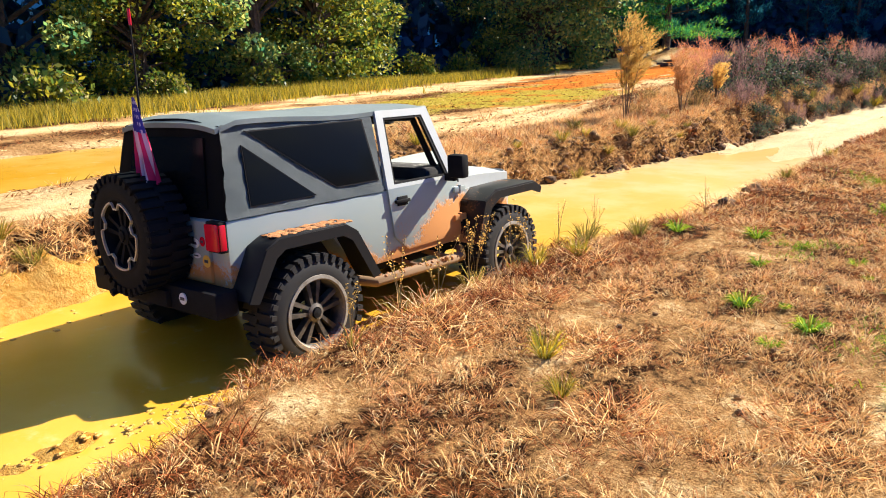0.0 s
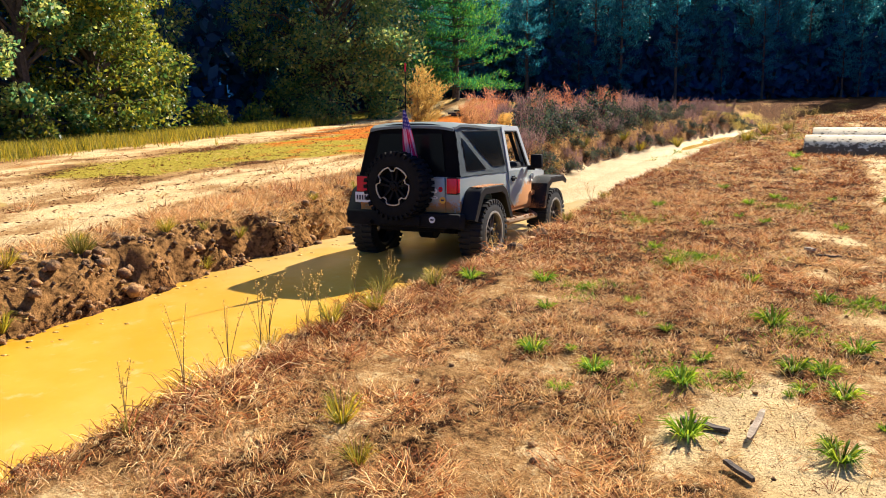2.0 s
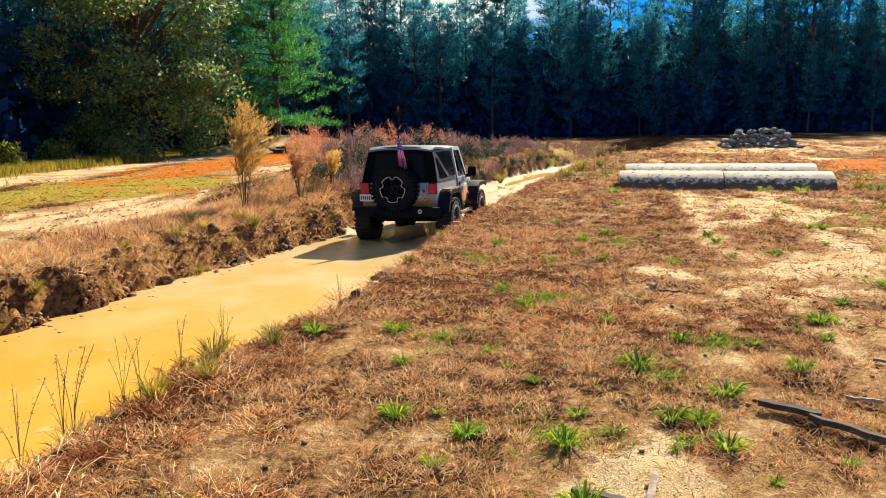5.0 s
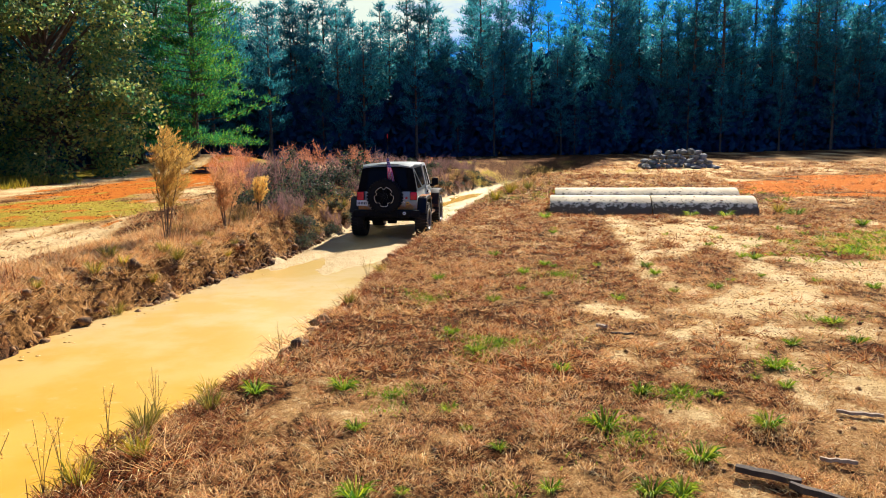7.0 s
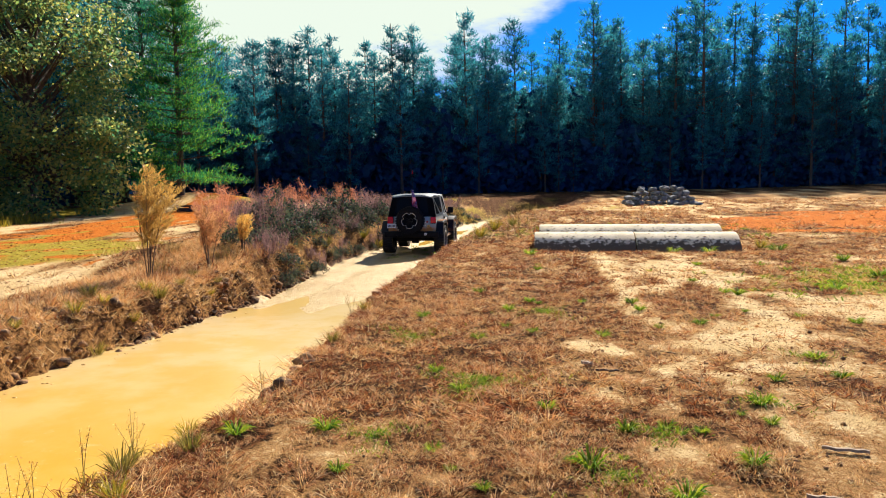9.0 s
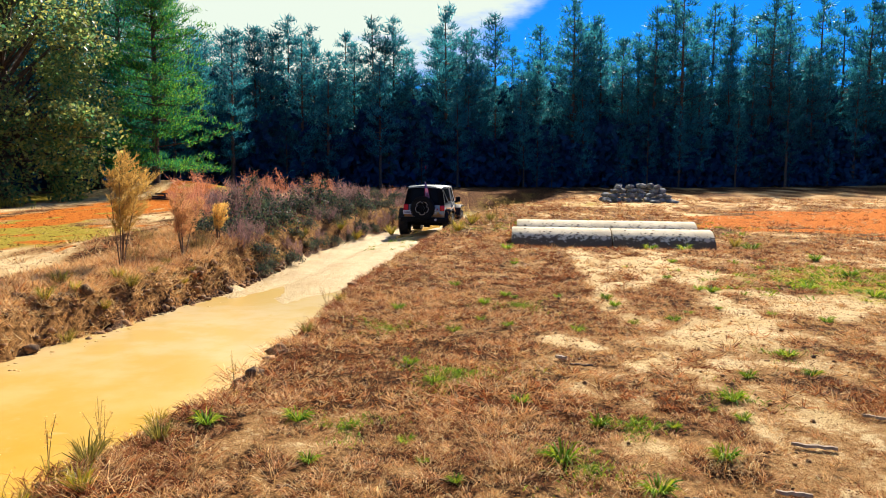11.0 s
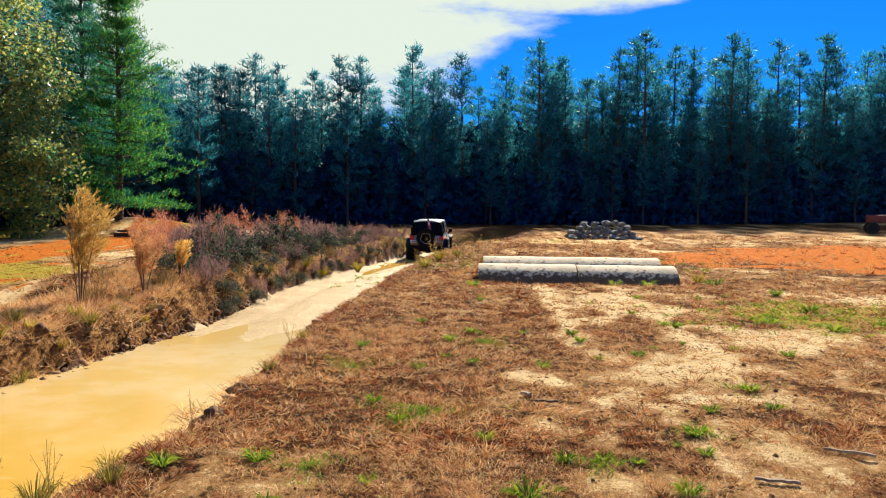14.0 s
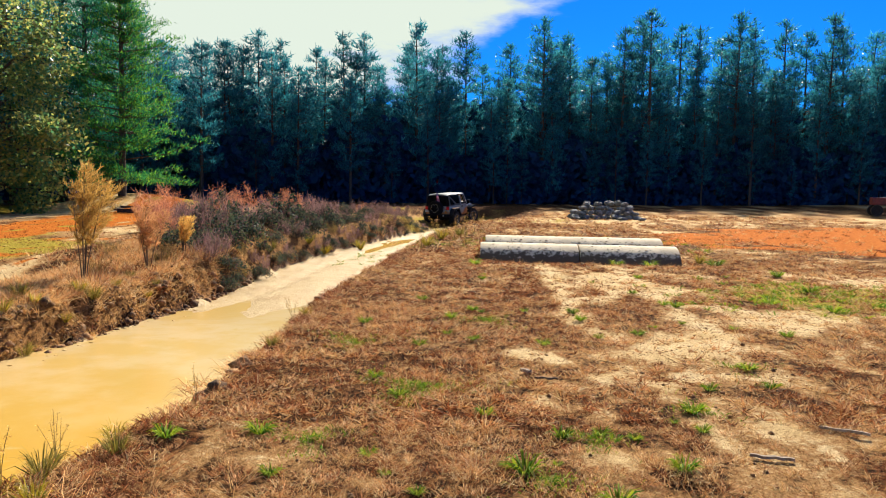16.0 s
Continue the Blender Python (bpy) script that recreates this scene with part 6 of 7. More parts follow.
def bush_meshes(seed, height, radius, leaf, n=700, size=0.05, canes=24):
    """A bramble-like dome: arching canes that come down to the ground, leafy along their length."""
    rng = np.random.default_rng(seed)
    bm = bmesh.new()
    pts = []
    m = n // canes
    for k in range(canes):
        a, r = rng.uniform(0, 6.2832), radius * math.sqrt(rng.uniform(0.05, 1.0))
        top = height * rng.uniform(0.65, 1.2) * (1 - 0.5 * (r / radius) ** 2)
        f = np.linspace(0, 1, 6)
        out = r * (0.15 + 1.0 * f ** 1.3)
        up = top * np.sin(np.pi * np.minimum(1, 0.08 + (0.55 + 0.36 * r / radius) * f))
        path = np.stack([np.cos(a + 0.3 * f) * out, np.sin(a + 0.3 * f) * out, up], 1)
        tube(bm, list(path), [0.011, 0.010, 0.008, 0.006, 0.005, 0.003], 3, cap=False)
        q = rng.uniform(0.12, 1.0, m)
        p = np.stack([np.interp(q, f, path[:, i]) for i in range(3)], 1)
        pts.append(p + rng.normal(0, 0.085 * radius, (m, 3)))
    m = n // 3
    a, el = rng.uniform(0, 6.2832, m), rng.uniform(0.0, 0.9, m)
    rr = radius * (0.75 + 0.25 * np.sin(3 * a + seed)) * rng.uniform(0.7, 1.0, m)
    pts.append(np.stack([np.cos(a) * rr * np.cos(el), np.sin(a) * rr * np.cos(el), height * 0.75 * np.sin(el)], 1))
    pts = np.concatenate(pts)
    pts[:, 2] = np.abs(pts[:, 2]) + 0.02
    me = bpy.data.meshes.new("stems"); bm.to_mesh(me); bm.free(); me.materials.append(M_TWIG)
    v, l, s = scatter_leaves(pts, size, rng, aspect=0.5)
    return me, raw_mesh("foliage", v, l, s, [leaf])


def withered_meshes(seed, height, radius, leaf, n=1000, width=0.013, fluff=0.5):
    """A bunch of upright dry stems with feathery side shoots and uneven tips."""
    rng = np.random.default_rng(seed)
    bm = bmesh.new()
    b, d, ln = [], [], []
    stems = 20
    m = n // stems
    for k in range(stems):
        a, r = rng.uniform(0, 6.2832), radius * math.sqrt(rng.random())
        hh = height * rng.uniform(0.45, 1.15) * (1 - 0.35 * (r / radius) ** 2)
        root = np.array([math.cos(a) * r * 0.55, math.sin(a) * r * 0.55, 0])
        tip = np.array([math.cos(a) * r * 1.1 + 0.08 * hh, math.sin(a) * r * 1.1, hh])
        tube(bm, [tuple(root), tuple(root * 0.5 + tip * 0.5 + np.array([0, 0, 0.06 * hh])), tuple(tip)], [0.008, 0.006, 0.002], 3, cap=False)
        f = rng.uniform(0.05, 1.0, m) ** (1 - 0.4 * fluff)
        b.append(root + (tip - root) * f[:, None] + rng.normal(0, 0.03 + 0.03 * fluff, (m, 3)))
        d.append(rng.normal(0, 0.45 + 0.45 * (fluff > 0.8), (m, 3)) + np.array([0.12, 0, 0.9]))
        ln.append(rng.uniform(0.10, 0.30, m) * height * (0.6 + 0.5 * f) * (0.6 if fluff > 0.8 else 1))
    b, d, ln = np.concatenate(b), np.concatenate(d), np.concatenate(ln)
    b[:, 2] = np.abs(b[:, 2])
    me = bpy.data.meshes.new("stems"); bm.to_mesh(me); bm.free(); me.materials.append(M_TWIG)
    v, l, s = spikes(b, d, ln, np.full(len(b), width), rng)
    return me, raw_mesh("foliage", v, l, s, [leaf])


def bush(meshes, x, y, rz, s, label, group):
    e = new("bush")
    mesh_part("branchwork", meshes[0], e)
    mesh_part("foliage", meshes[1], e)
    place(e, x, y, rz, s, -0.03)
    return tagged(e, label, "bush", group)


def plume_bush(seed, height, x, y, mat=M_PLUME, stems=6, wide=0.30):
    """A wispy upright bush: a few bare thin stems below, drifting feathery plumes above."""
    rng = np.random.default_rng(seed)
    bm = bmesh.new()
    b, d, ln = [], [], []
    for k in range(stems):
        a = rng.uniform(0, 6.2832)
        hh, spread = height * rng.uniform(0.72, 1.0), wide * height * rng.uniform(0.3, 1.0)
        f = np.linspace(0, 1, 7)
        path = np.stack([0.04 * math.cos(a) + math.cos(a) * spread * f ** 1.3 + 0.05 * height * f * f, 0.04 * math.sin(a) + math.sin(a) * spread * f ** 1.3, hh * f], 1)
        tube(bm, list(path), [0.011, 0.010, 0.009, 0.007, 0.005, 0.003, 0.002], 5)
        for q in np.linspace(0.40, 1.0, 26):
            p = np.array([np.interp(q, f, path[:, i]) for i in range(3)])
            ang = rng.uniform(0, 6.2832)
            reach = height * 0.13 * (0.35 + math.sin(math.pi * (q - 0.36) / 0.72)) * rng.uniform(0.4, 1.1)
            tip = p + np.array([math.cos(ang) * reach + 0.35 * reach, math.sin(ang) * reach, reach * 0.9])
            tube(bm, [tuple(p), tuple(tip)], [0.003, 0.0012], 3, cap=False)
            m = 30
            g = rng.uniform(0.15, 1.05, m)[:, None]
            b.append(p + (tip - p) * g + rng.normal(0, 0.012, (m, 3)))
            d.append(rng.normal(0, 0.45, (m, 3)) + np.array([math.cos(ang) * 0.4 + 0.35, math.sin(ang) * 0.4, 0.8]))
            ln.append(rng.uniform(0.04, 0.11, m) * height / 1.6)
    b, d, ln = np.concatenate(b), np.concatenate(d), np.concatenate(ln)
    e = new("wispy_bush")
    part("stem", bm, M_TWIG, e)
    v, l, s = spikes(b, d, ln, np.full(len(b), 0.0105), rng)
    mesh_part("plume", raw_mesh("plume", v, l, s, [mat]), e)
    place(e, x, y)
    return tagged(e, "wispy tan bush with bare thin stems on the bank", "bush", "wispy bushes")


def build_bushes():
    rng = random.Random(21)
    green = [bush_meshes(90 + k, 0.95, 0.95, M_BUSH, 760, 0.055) for k in range(3)]
    mauve = [withered_meshes(110 + k, 1.05, 0.8, M_BUSH_MAUVE, 1100, 0.014) for k in range(3)]
    straw = [withered_meshes(120 + k, 0.8, 0.55, M_BUSH_STRAW, 700, 0.012, 0.2) for k in range(2)]
    red = [withered_meshes(95 + k, 1.25, 0.7, M_BUSH_RED, 2400, 0.011, 1.0) for k in range(2)]
    labels = {"green": "dense dark green bramble beside the track", "mauve": "withered mauve-brown weeds on the berm", "straw": "straw-coloured weeds at the foot of the berm", "red": "reddish dry plume bush on the berm"}
    sets = {"green": green, "mauve": mauve, "straw": straw, "red": red}
    k = 0

    def put(kind, x, y, s):
        nonlocal k
        bush(sets[kind][k % len(sets[kind])], x, y, rng.uniform(0, 360), s, labels[kind], "bushes on the berm")
        k += 1
    y = 18.2
    while y < 43.5:
        x = float(xl_of(y))
        far = min(1.0, max(0.0, (y - 23) / 10))
        for off in ((0.1, 0.5, 1.1) if y < 20 else (0.1, 0.5, 1.2, 2.2) if y < 23.5 else (0.1, 0.5, 1.2, 2.2, 3.4)):
            u = rng.random()
            if off < 0.3:
                kind = "green" if u < 0.80 else "straw"
            elif off < 2:
                kind = "green" if u < 0.68 - 0.33 * far else "mauve" if u < 0.92 else "straw"
            elif off < 3:
                kind = "mauve" if u < 0.62 else "red" if u < 0.78 - 0.14 * far else "green"
            else:
                kind = "red" if u < 0.65 - 0.5 * far else "mauve"
            big = 0.40 if off < 0.3 else 0.62 if off < 1 else 0.85
            put(kind, x - off + rng.uniform(-0.3, 0.15), y + rng.uniform(-0.45, 0.45), rng.uniform(0.6, 1.3) * big * (1 - 0.42 * float(sstep(27, 37, y))))
        y += 1.15
    yy = 18.6
    while yy < 42:
        u = rng.random()
        put("green" if u < 0.5 else "mauve" if u < 0.75 else "straw", float(xl_of(yy)) + rng.uniform(-0.35, -0.05), yy, rng.uniform(0.28, 0.5))
        yy += 0.55
    for x, yy, s in ((-7.4, 26, 1.2), (-8.4, 29, 1.3), (-7.2, 31, 1.2), (-9.0, 33, 1.1), (-6.5, 35, 1.3), (-4.8, 37, 1.1), (-6.4, 28.5, 1.2)):
        put("red", x, yy, s)
    for x, yy, s in ((-5.6, 15.4, 0.5), (-4.9, 17.0, 0.55), (-6.1, 17.3, 0.5), (-5.4, 18.6, 0.7)):
        put("straw", x, yy, s)
    plume_bush(101, 1.95, -5.55, 14.5, stems=8, wide=0.20)
    plume_bush(102, 1.30, -5.0, 16.3, M_PLUME_RED, wide=0.28)
    plume_bush(103, 0.80, -4.75, 18.0, M_PLUME, wide=0.36)
    low = bush_meshes(99, 0.55, 0.5, M_OAK_GOLD, 700, 0.045)
    for x, yy, s in ((-22.2, 12, 2.6), (-21.6, 15.5, 2.0), (-21.9, 20, 2.2), (-21.3, 29, 2.4), (-21.4, 33, 2.2)):
        bush(low, x, yy, rng.uniform(0, 360), s, "small yellow-green shrub at the wood's edge", "low shrubs")


build_bushes()


# ---- broken earth of the banks ----
def lump(rng, r):
    """An irregular clod: a rough ball of few faces."""
    bm = bmesh.new()
    bmesh.ops.create_icosphere(bm, subdivisions=1, radius=r)
    for v in bm.verts:
        v.co *= rng.uniform(0.65, 1.25)
        v.co.z *= 0.75
    vs = np.array([v.co[:] for v in bm.verts])
    bm.verts.index_update()
    fs = np.array([[v.index for v in f.verts] for f in bm.faces])
    bm.free()
    return vs, fs


def build_clods():
    rng = random.Random(5)
    kinds = [lump(rng, 1.0) for _ in range(8)]
    g = []
    for k in range(2600):
        u = rng.random()
        if u < 0.62:
            y = rng.uniform(4.4, 20)
            x = float(xl_of(y)) - abs(rng.gauss(0.0, 0.42)) + 0.06
            r = rng.uniform(0.012, 0.045) * (2.6 if rng.random() < 0.10 else 1)
        elif u < 0.80:
            y = rng.uniform(1.2, 30)
            x = float(xr_of(y)) - 0.22 + rng.gauss(0, 0.14)
            r = rng.uniform(0.015, 0.05)
        elif u < 0.86:
            y = rng.choice((7.4, 8.5, 13.0)) + rng.gauss(0, 0.14)
            x = float(xr_of(y)) - 0.15 + rng.gauss(0, 0.08)
            r = rng.uniform(0.04, 0.10)
        else:
            y = rng.uniform(1.0, 14)
            x = float(xr_of(y)) + rng.uniform(0.3, 6)
            r = rng.uniform(0.008, 0.03)
        v, f = kinds[k % 8]
        a = rng.uniform(0, 6.28)
        c, s = math.cos(a) * r, math.sin(a) * r
        w = np.stack([v[:, 0] * c - v[:, 1] * s + x, v[:, 0] * s + v[:, 1] * c + y, v[:, 2] * r + float(ground_h(x, y)) + r * 0.25], 1)
        g.append((w, f.ravel(), np.full(len(f), 3)))
    v, l, s = joined(g)
    tagged(new("earth_clods", raw_mesh("earth_clods", v, l, s, [M_CLOD])), "broken brown earth clods along the eroded banks", "soil", kind="stuff")
    # churned yellow mud beside and in the track
    g = []
    for k in range(420):
        y = rng.uniform(1.0, 26)
        x = float(xr_of(y)) - abs(rng.gauss(0.4, 0.2)) if rng.random() < 0.5 else float(xl_of(y)) + rng.gauss(0.05, 0.2)
        r = rng.uniform(0.005, 0.022)
        v, f = kinds[k % 8]
        w = v * r * np.array([1.8, 1.4, 0.4]) + np.array([x, y, max(float(ground_h(x, y)), float(water_z(y))) + r * 0.1])
        g.append((w, f.ravel(), np.full(len(f), 3)))
    for k in range(300):
        y = rng.uniform(0.9, 4.8)
        x = float(np.interp(y, [1.0, 1.8, 2.6, 3.3, 4.8], [-3.95, -3.76, -3.56, -3.46, -3.6])) + rng.gauss(0, 0.10)
        r = rng.uniform(0.004, 0.013)
        v, f = kinds[k % 8]
        w = v * r * np.array([1.6, 2.4, 0.7]) + np.array([x, y, max(float(ground_h(x, y)), float(water_z(y))) + r * 0.05])
        g.append((w, f.ravel(), np.full(len(f), 3)))
    v, l, s = joined(g)
    tagged(new("mud_crumbs", raw_mesh("mud_crumbs", v, l, s, [M_MUD])), "yellow mud crumbs at the water's edge", "mud", kind="stuff")


build_clods()


# ---- concrete pipes, rock pile, wood, tractor ----
def build_pipes():
    a, b = Vector((2.15, 20.90, 0)), Vector((7.35, 20.25, 0))
    d = (b - a).normalized()
    yaw = math.degrees(math.atan2(d.y, d.x))
    L = (b - a).length / 2
    n = Vector((-d.y, d.x, 0))

    def pipe():
        # a wide pipe lying deep in the soil: only its upper shell stands out
        e = new("concrete_pipe")
        bm = bmesh.new()
        l, R, lo = L - 0.03, 0.88, radians(24)
        rr = random.Random(3)
        arc = [lo + (math.pi - 2 * lo) * i / 30 for i in range(31)]
        zc = -R * math.sin(lo)
        rows = []
        for f, cut in ((0, 0.016), (0.012, 0.0), (0.25, 0), (0.5, 0.002), (0.75, 0), (0.988, 0.0), (1.0, 0.016)):
            ring_pts = [(math.cos(t) * (R - cut), zc + math.sin(t) * (R - cut)) for t in arc] + [(math.cos(t) * 0.77, zc + math.sin(t) * 0.77) for t in arc[::-1]]
            rows.append([bm.verts.new((l * f, py + rr.uniform(-0.004, 0.004), pz + rr.uniform(-0.004, 0.004))) for py, pz in ring_pts])
        n = len(rows[0])
        for p, q in zip(rows, rows[1:]):
            for i in range(n):
                bm.faces.new((p[i], p[(i + 1) % n], q[(i + 1) % n], q[i]))
        for row, flip in ((rows[0], 1), (rows[-1], -1)):
            for i in range(30):
                bm.faces.new((row[i], row[i + 1], row[n - 2 - i], row[n - 1 - i]))
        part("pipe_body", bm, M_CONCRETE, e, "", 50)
        bm = bmesh.new()
        for k in range(18):
            ang, xx = math.pi * 0.5 + rr.gauss(0.25, 0.35), rr.uniform(0.1, l - 0.1)
            bmesh.ops.create_icosphere(bm, subdivisions=1, radius=rr.uniform(0.008, 0.02), matrix=pose(xx, -math.cos(ang) * -R, zc + math.sin(ang) * R) @ Matrix.Diagonal((2.2, 1, 0.6, 1)))
        tagged(part("dirt", bm, M_CLOD, e), "dark dirt specks", kind="stuff")
        return tagged(e, "pale concrete drain pipe half sunk in the sand", "pipe", "concrete pipes")
    first = pipe()
    for i, (k, row, dz) in enumerate(((0, 0, -0.17), (1, 0, -0.18), (0, 1, -0.07), (1, 1, -0.10))):
        p = a + d * (k * L + 0.01 + (0.0 if row == 0 else 0.12 - 0.20 * k)) + n * (1.64 * row + 0.55)
        m = pose(p.x, p.y, float(ground_h(p.x, p.y)) + dz, 0, 0, yaw)
        o = first if i == 0 else copy_thing(first, m)
        o.matrix_basis = m


build_pipes()


def build_rocks():
    rng = random.Random(14)
    kinds = []
    for k in range(5):
        bm = bmesh.new()
        bmesh.ops.create_icosphere(bm, subdivisions=2, radius=0.42)
        for v in bm.verts:
            q = noise.noise(v.co * 3.1 + Vector((k * 7, 0, 0)))
            v.co *= 1 + 0.38 * q
            v.co = Vector((v.co.x * 1.15, v.co.y * 0.9, max(-0.24, min(0.25, v.co.z * 0.75))))
        me = bpy.data.meshes.new("boulder"); bm.to_mesh(me); bm.free(); me.materials.append(M_ROCK)
        me.set_sharp_from_angle(angle=radians(28))
        kinds.append(me)
    i = 0
    for level, (n, half) in enumerate(((8, 1.75), (7, 1.5), (6, 1.3), (4, 1.0))):
        for row in range(3 if level < 2 else 2):
            for k in range(n):
                x = 11.75 - half + 2 * half * k / (n - 1) + rng.uniform(-0.12, 0.12)
                y = 43.2 + 0.62 * row + 0.18 * level + rng.uniform(-0.1, 0.1)
                z = float(ground_h(x, y)) + 0.10 + 0.235 * level + rng.uniform(-0.04, 0.05)
                o = new("boulder", kinds[i % 5])
                s = rng.uniform(0.38, 0.56)
                o.matrix_basis = pose(x, y, z, rng.uniform(-20, 20), rng.uniform(-20, 20), rng.uniform(0, 360)) @ Matrix.Diagonal((s, s, s, 1))
                tagged(o, "grey broken concrete lump in a heap", "rock", "rock pile")
                i += 1
    for k in range(12):
        a = rng.uniform(0, 6.28)
        x, y = 11.75 + math.cos(a) * rng.uniform(1.9, 2.6), 43.4 + math.sin(a) * rng.uniform(0.9, 1.4)
        o = new("boulder", kinds[k % 5])
        s = rng.uniform(0.3, 0.6)
        o.matrix_basis = pose(x, y, float(ground_h(x, y)) + 0.06, rng.uniform(-20, 20), 0, rng.uniform(0, 360)) @ Matrix.Diagonal((s, s, s * 0.7, 1))
        tagged(o, "grey broken concrete lump in a heap", "rock", "rock pile")


build_rocks()


def plank(x0, y0, x1, y1, w, th, mat, label, name="plank", lift=0.02):
    bm = bmesh.new()
    rr = random.Random(int(x0 * 100 + y0 * 10))
    L = math.hypot(x1 - x0, y1 - y0)
    n = 7
    rows = []
    for k in range(n + 1):
        xx = -L / 2 + L * k / n
        ww = w * (1 - 0.35 * (k in (0, n))) * rr.uniform(0.85, 1.1)
        zz = rr.uniform(-0.006, 0.006)
        rows.append([bm.verts.new((xx, sy * ww / 2, zz + sz * th / 2)) for sy, sz in ((-1, -1), (1, -1), (1, 1), (-1, 1))])
    for p, q in zip(rows, rows[1:]):
        for i in range(4):
            bm.faces.new((p[i], p[(i + 1) % 4], q[(i + 1) % 4], q[i]))
    bm.faces.new(rows[0][::-1]); bm.faces.new(rows[-1])
    o = part(name, bm, mat)
    x, y = (x0 + x1) / 2, (y0 + y1) / 2
    o.matrix_basis = pose(x, y, float(ground_h(x, y)) + lift + th / 2, rr.uniform(-8, 8), 0, math.degrees(math.atan2(y1 - y0, x1 - x0)))
    return tagged(o, label, "wood", "loose wood")


plank(0.24, 3.65, 0.48, 3.56, 0.05, 0.018, M_CHAR, "dark broken piece of bark lying on sand", "bark_piece")
plank(0.57, 3.45, 0.65, 3.82, 0.032, 0.012, M_WOOD, "pale split board lying on the sand")
plank(0.46, 3.16, 0.58, 3.00, 0.03, 0.02, M_CHAR, "dark broken piece of bark lying on sand", "bark_piece")
plank(1.40, 4.80, 1.70, 4.62, 0.05, 0.035, M_CHAR, "charred dark stick on the ground", "stick")
plank(1.62, 4.58, 2.02, 4.18, 0.045, 0.035, M_CHAR, "charred dark stick on the ground", "stick")
plank(2.45, 5.80, 2.74, 5.72, 0.03, 0.02, M_WOOD, "thin grey stick on the ground", "stick")
plank(1.95, 4.95, 2.15, 4.90, 0.03, 0.02, M_WOOD, "thin grey stick on the ground", "stick")
plank(1.20, 8.30, 1.30, 8.24, 0.05, 0.025, M_WOOD, "pale chunk of wood on the sand", "wood_chunk")
plank(1.28, 7.95, 1.50, 7.90, 0.025, 0.018, M_CHAR, "dark stick on the sand", "stick")
plank(3.3, 6.4, 3.6, 6.2, 0.03, 0.02, M_WOOD, "thin grey stick on the ground", "stick")


for k, (dx, dy, dz, a) in enumerate(((0, 0, 0, 4), (0.3, 0.35, 0, -6), (-0.2, 0.1, 0.10, 10), (0.5, 0.3, 0.12, -3), (0.1, 0.2, 0.22, 2))):
    ca, sa = math.cos(radians(a)) * 1.3, math.sin(radians(a)) * 1.3
    plank(-13.0 + dx - ca, 41.5 + dy - sa, -13.0 + dx + ca, 41.5 + dy + sa, 0.22, 0.09, M_CHAR, "dark reddish timber in a low stack", "timber", 0.02 + dz)


def build_tractor():
    e = new("tractor")
    bm = bmesh.new()
    box(bm, -0.35, 0.35, -0.2, 1.5, 0.75, 1.25, 0.06)
    box(bm, -0.30, 0.30, -0.9, 0.0, 0.65, 0.95, 0.04)
    part("body", bm, M_REDPAINT, e, "faded red bonnet")
    bm = bmesh.new()
    box(bm, -0.28, 0.28, -0.85, -0.35, 0.95, 1.08, 0.04)
    box(bm, -0.28, 0.28, -0.95, -0.83, 1.0, 1.5, 0.04)
    part("seat", bm, M_SEAT, e)
    bm = bmesh.new()
    tube(bm, [(0.2 * math.cos(a), 0.0 + 0.1 * math.sin(a), 1.5 + 0.18 * math.sin(a)) for a in np.linspace(0, 6.2832, 17)], 0.02, 6)
    tube(bm, [(0, 0, 1.5), (0, 0.25, 1.2)], 0.03, 6)
    part("steering_wheel", bm, M_BLACK, e)
    bm = bmesh.new()
    tube(bm, [(-0.5, -1.0, 0.7), (-0.5, -1.05, 1.75), (-0.42, -1.06, 1.85), (0.42, -1.06, 1.85), (0.5, -1.05, 1.75), (0.5, -1.0, 0.7)], 0.035, 8)
    part("roll_bar", bm, M_CHAR, e, "dark roll bar behind the seat")
    for sx in (-1, 1):
        bm = bmesh.new()
        prism(bm, [(-1.25, 0.95), (-1.0, 1.24), (-0.4, 1.24), (-0.15, 0.95), (-0.2, 0.92), (-0.45, 1.18), (-0.95, 1.18), (-1.2, 0.92)], sx * 0.46, sx * 0.82)
        part("mudguard", bm, M_REDPAINT, e, "faded red mudguard")
    bm = bmesh.new()
    tube(bm, [(0.15, 1.0, 1.2), (0.15, 1.0, 1.7)], 0.03, 8)
    part("exhaust_pipe", bm, M_BLACK, e)
    for x, y, r in ((0.65, -0.7, 0.6), (-0.65, -0.7, 0.6), (0.55, 1.2, 0.38), (-0.55, 1.2, 0.38)):
        bm = bmesh.new()
        lathe(bm, [(-0.13, r * 0.6), (-0.14, r * 0.95), (0, r), (0.14, r * 0.95), (0.13, r * 0.6)], 28, "x")
        lathe(bm, [(-0.03, 0.02), (-0.03, r * 0.62), (0.03, r * 0.62), (0.03, 0.02)], 20, "x")
        w = part("wheel", bm, M_TYRE, e, "", 40)
        w.location = (x, y, r)
    place(e, 33.2, 50.5, 70)
    tagged(e, "small red tractor parked at the wood's edge", "tractor")


build_tractor()


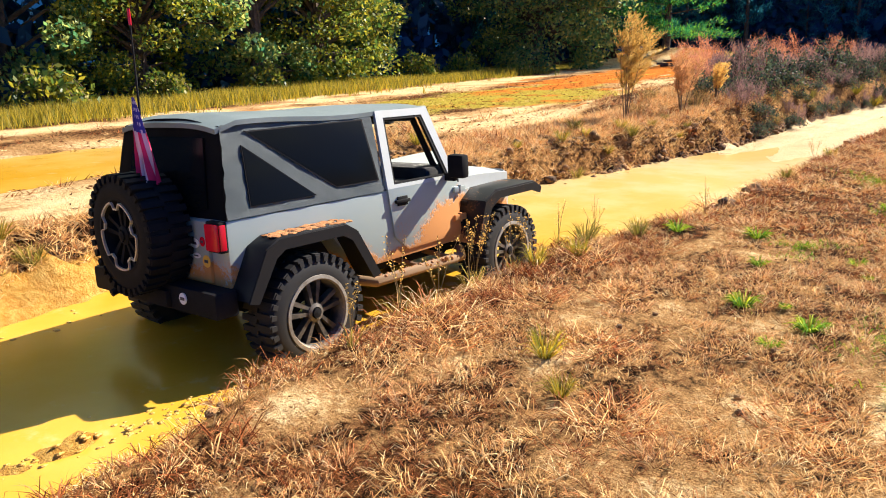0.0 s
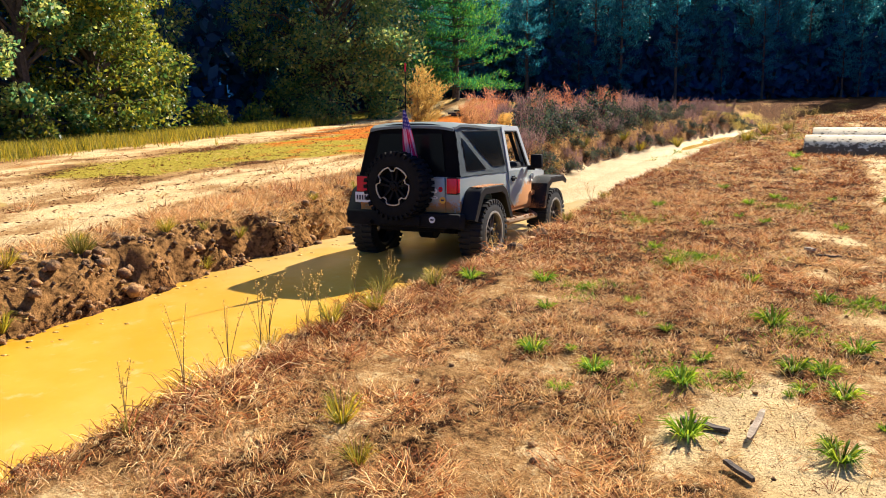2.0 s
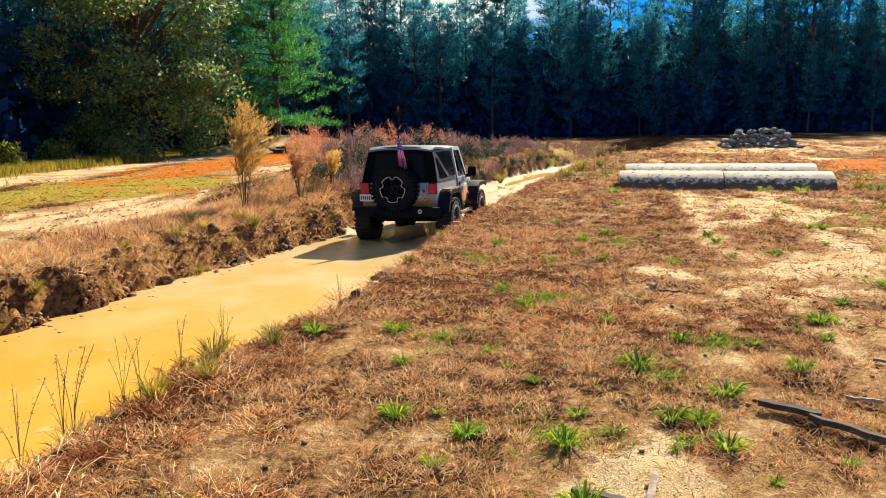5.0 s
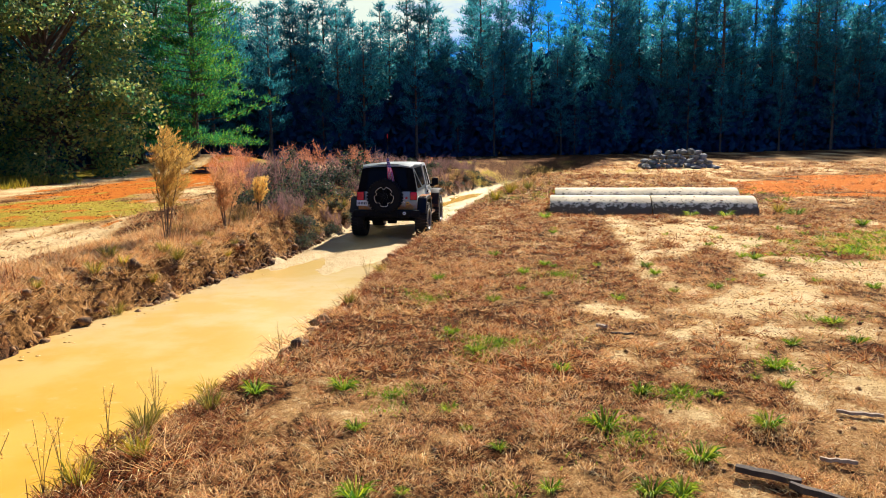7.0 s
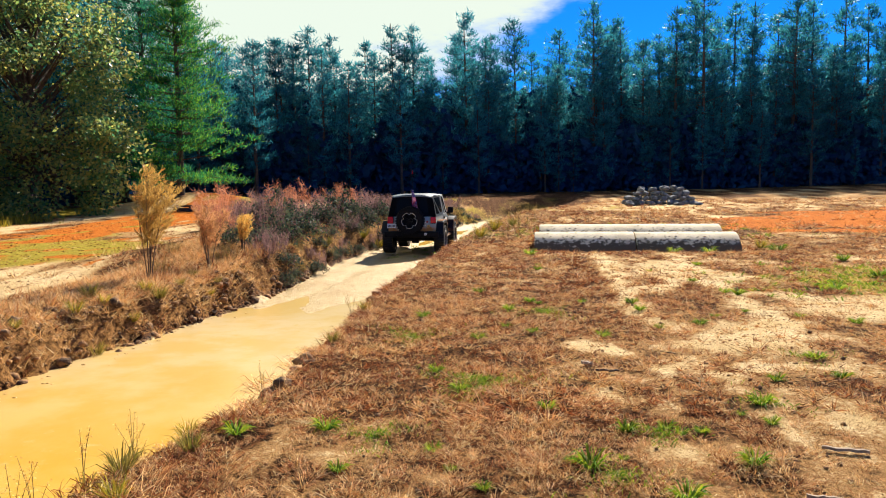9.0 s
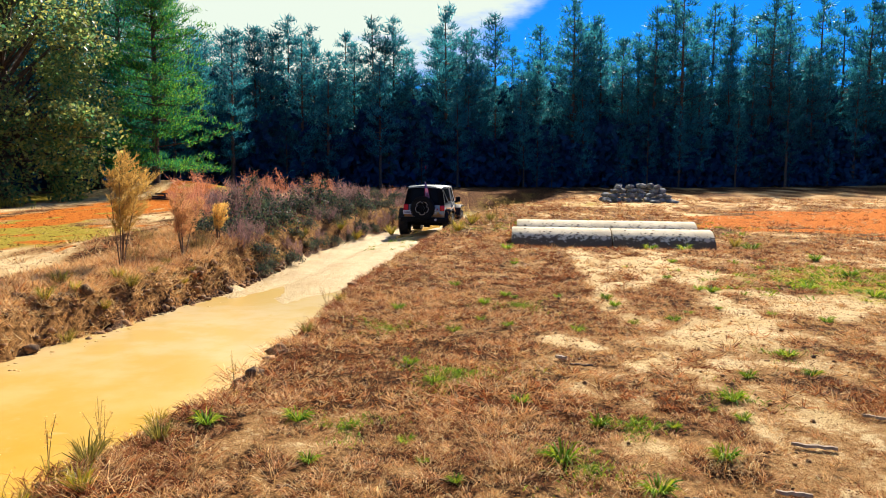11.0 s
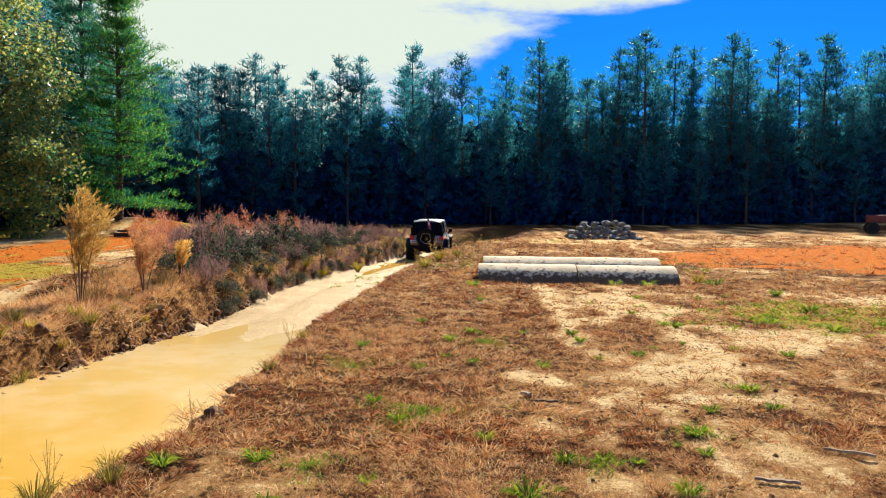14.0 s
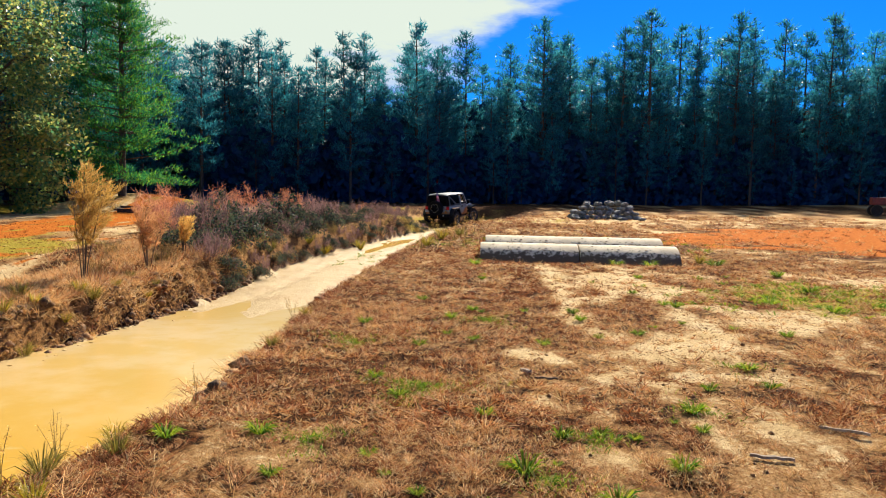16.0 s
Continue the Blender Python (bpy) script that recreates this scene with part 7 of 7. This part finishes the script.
# ---- what moves ----
VEHICLE_ROWS = [
    (0, -4.34, 4.65, -0.70, -1.5, -2.6, -5.8),
    (0.5, -4.18, 6.51, -0.71, -0.8, -2.3, -7.1),
    (1, -3.93, 8.05, -0.66, 0.0, -0.8, -7.6),
    (1.5, -3.70, 9.60, -0.66, -0.6, -1.4, -7.2),
    (2, -3.33, 10.80, -0.70, -3.5, -0.8, -7.6),
    (2.5, -3.13, 12.12, -0.69, -2.4, -0.6, -7.6),
    (3, -2.93, 13.07, -0.69, -2.4, 0.2, -7.2),
    (3.5, -2.80, 13.98, -0.67, -1.8, -0.2, -6.5),
    (4, -2.65, 14.97, -0.68, -1.4, -0.1, -7.4),
    (5, -2.37, 16.75, -0.67, -1.4, -0.4, -7.8),
    (6.2, -2.06, 20.00, -0.65, -0.6, 0, -6.6),
    (7.5, -1.74, 23.50, -0.63, -0.1, 0.1, -5.6),
    (8.5, -1.29, 25.95, -0.61, -0.4, -0.2, -7.0),
    (9, -1.00, 26.95, -0.61, -0.6, 0.2, -8.0),
    (10.2, -0.28, 29.7, -0.65, 0.0, 0.4, -10.0),
    (11.5, 0.46, 32.80, -0.69, 0.3, 0.8, -11.3),
    (12.5, 0.98, 35.70, -0.73, 1.3, 0.8, -11.0),
    (14, 1.80, 38.90, -0.69, 1.2, 0.2, -8.5),
    (14.5, 1.92, 39.85, -0.67, 1.1, -0.2, -4.0),
    (15, 2.30, 41.60, -0.66, 0.8, -0.4, -5.6),
    (15.5, 2.72, 44.40, -0.61, 0.3, -0.6, -14.0),
    (16, 3.36, 48.20, -0.53, 3.0, -0.5, -30.0),
]


def motions():
    walk(VEHICLE, [(t, pose(x, y, z, p, r, w)) for t, x, y, z, p, r, w in VEHICLE_ROWS])
    ts = [r[0] for r in VEHICLE_ROWS]
    ys = [r[2] for r in VEHICLE_ROWS]
    for w, x, y, f in WHEELS:
        rows = []
        for k in range(161):
            t = k / 10
            turn = -math.degrees((float(np.interp(t, ts, ys)) - ys[0]) / 0.44)
            steer = 0.0 if y < 0 else float(np.interp(t, [0, 1, 12, 14, 15, 16], [1, 0, -1, 3, -6, -16]))
            rows.append((t, pose(x, y, 0.44, 0, 0, steer) @ pose(0, 0, 0, turn, 0, 0) @ pose(0, 0, 0, 0, 0, 0 if f > 0 else 180)))
        walk(w, rows)


motions()
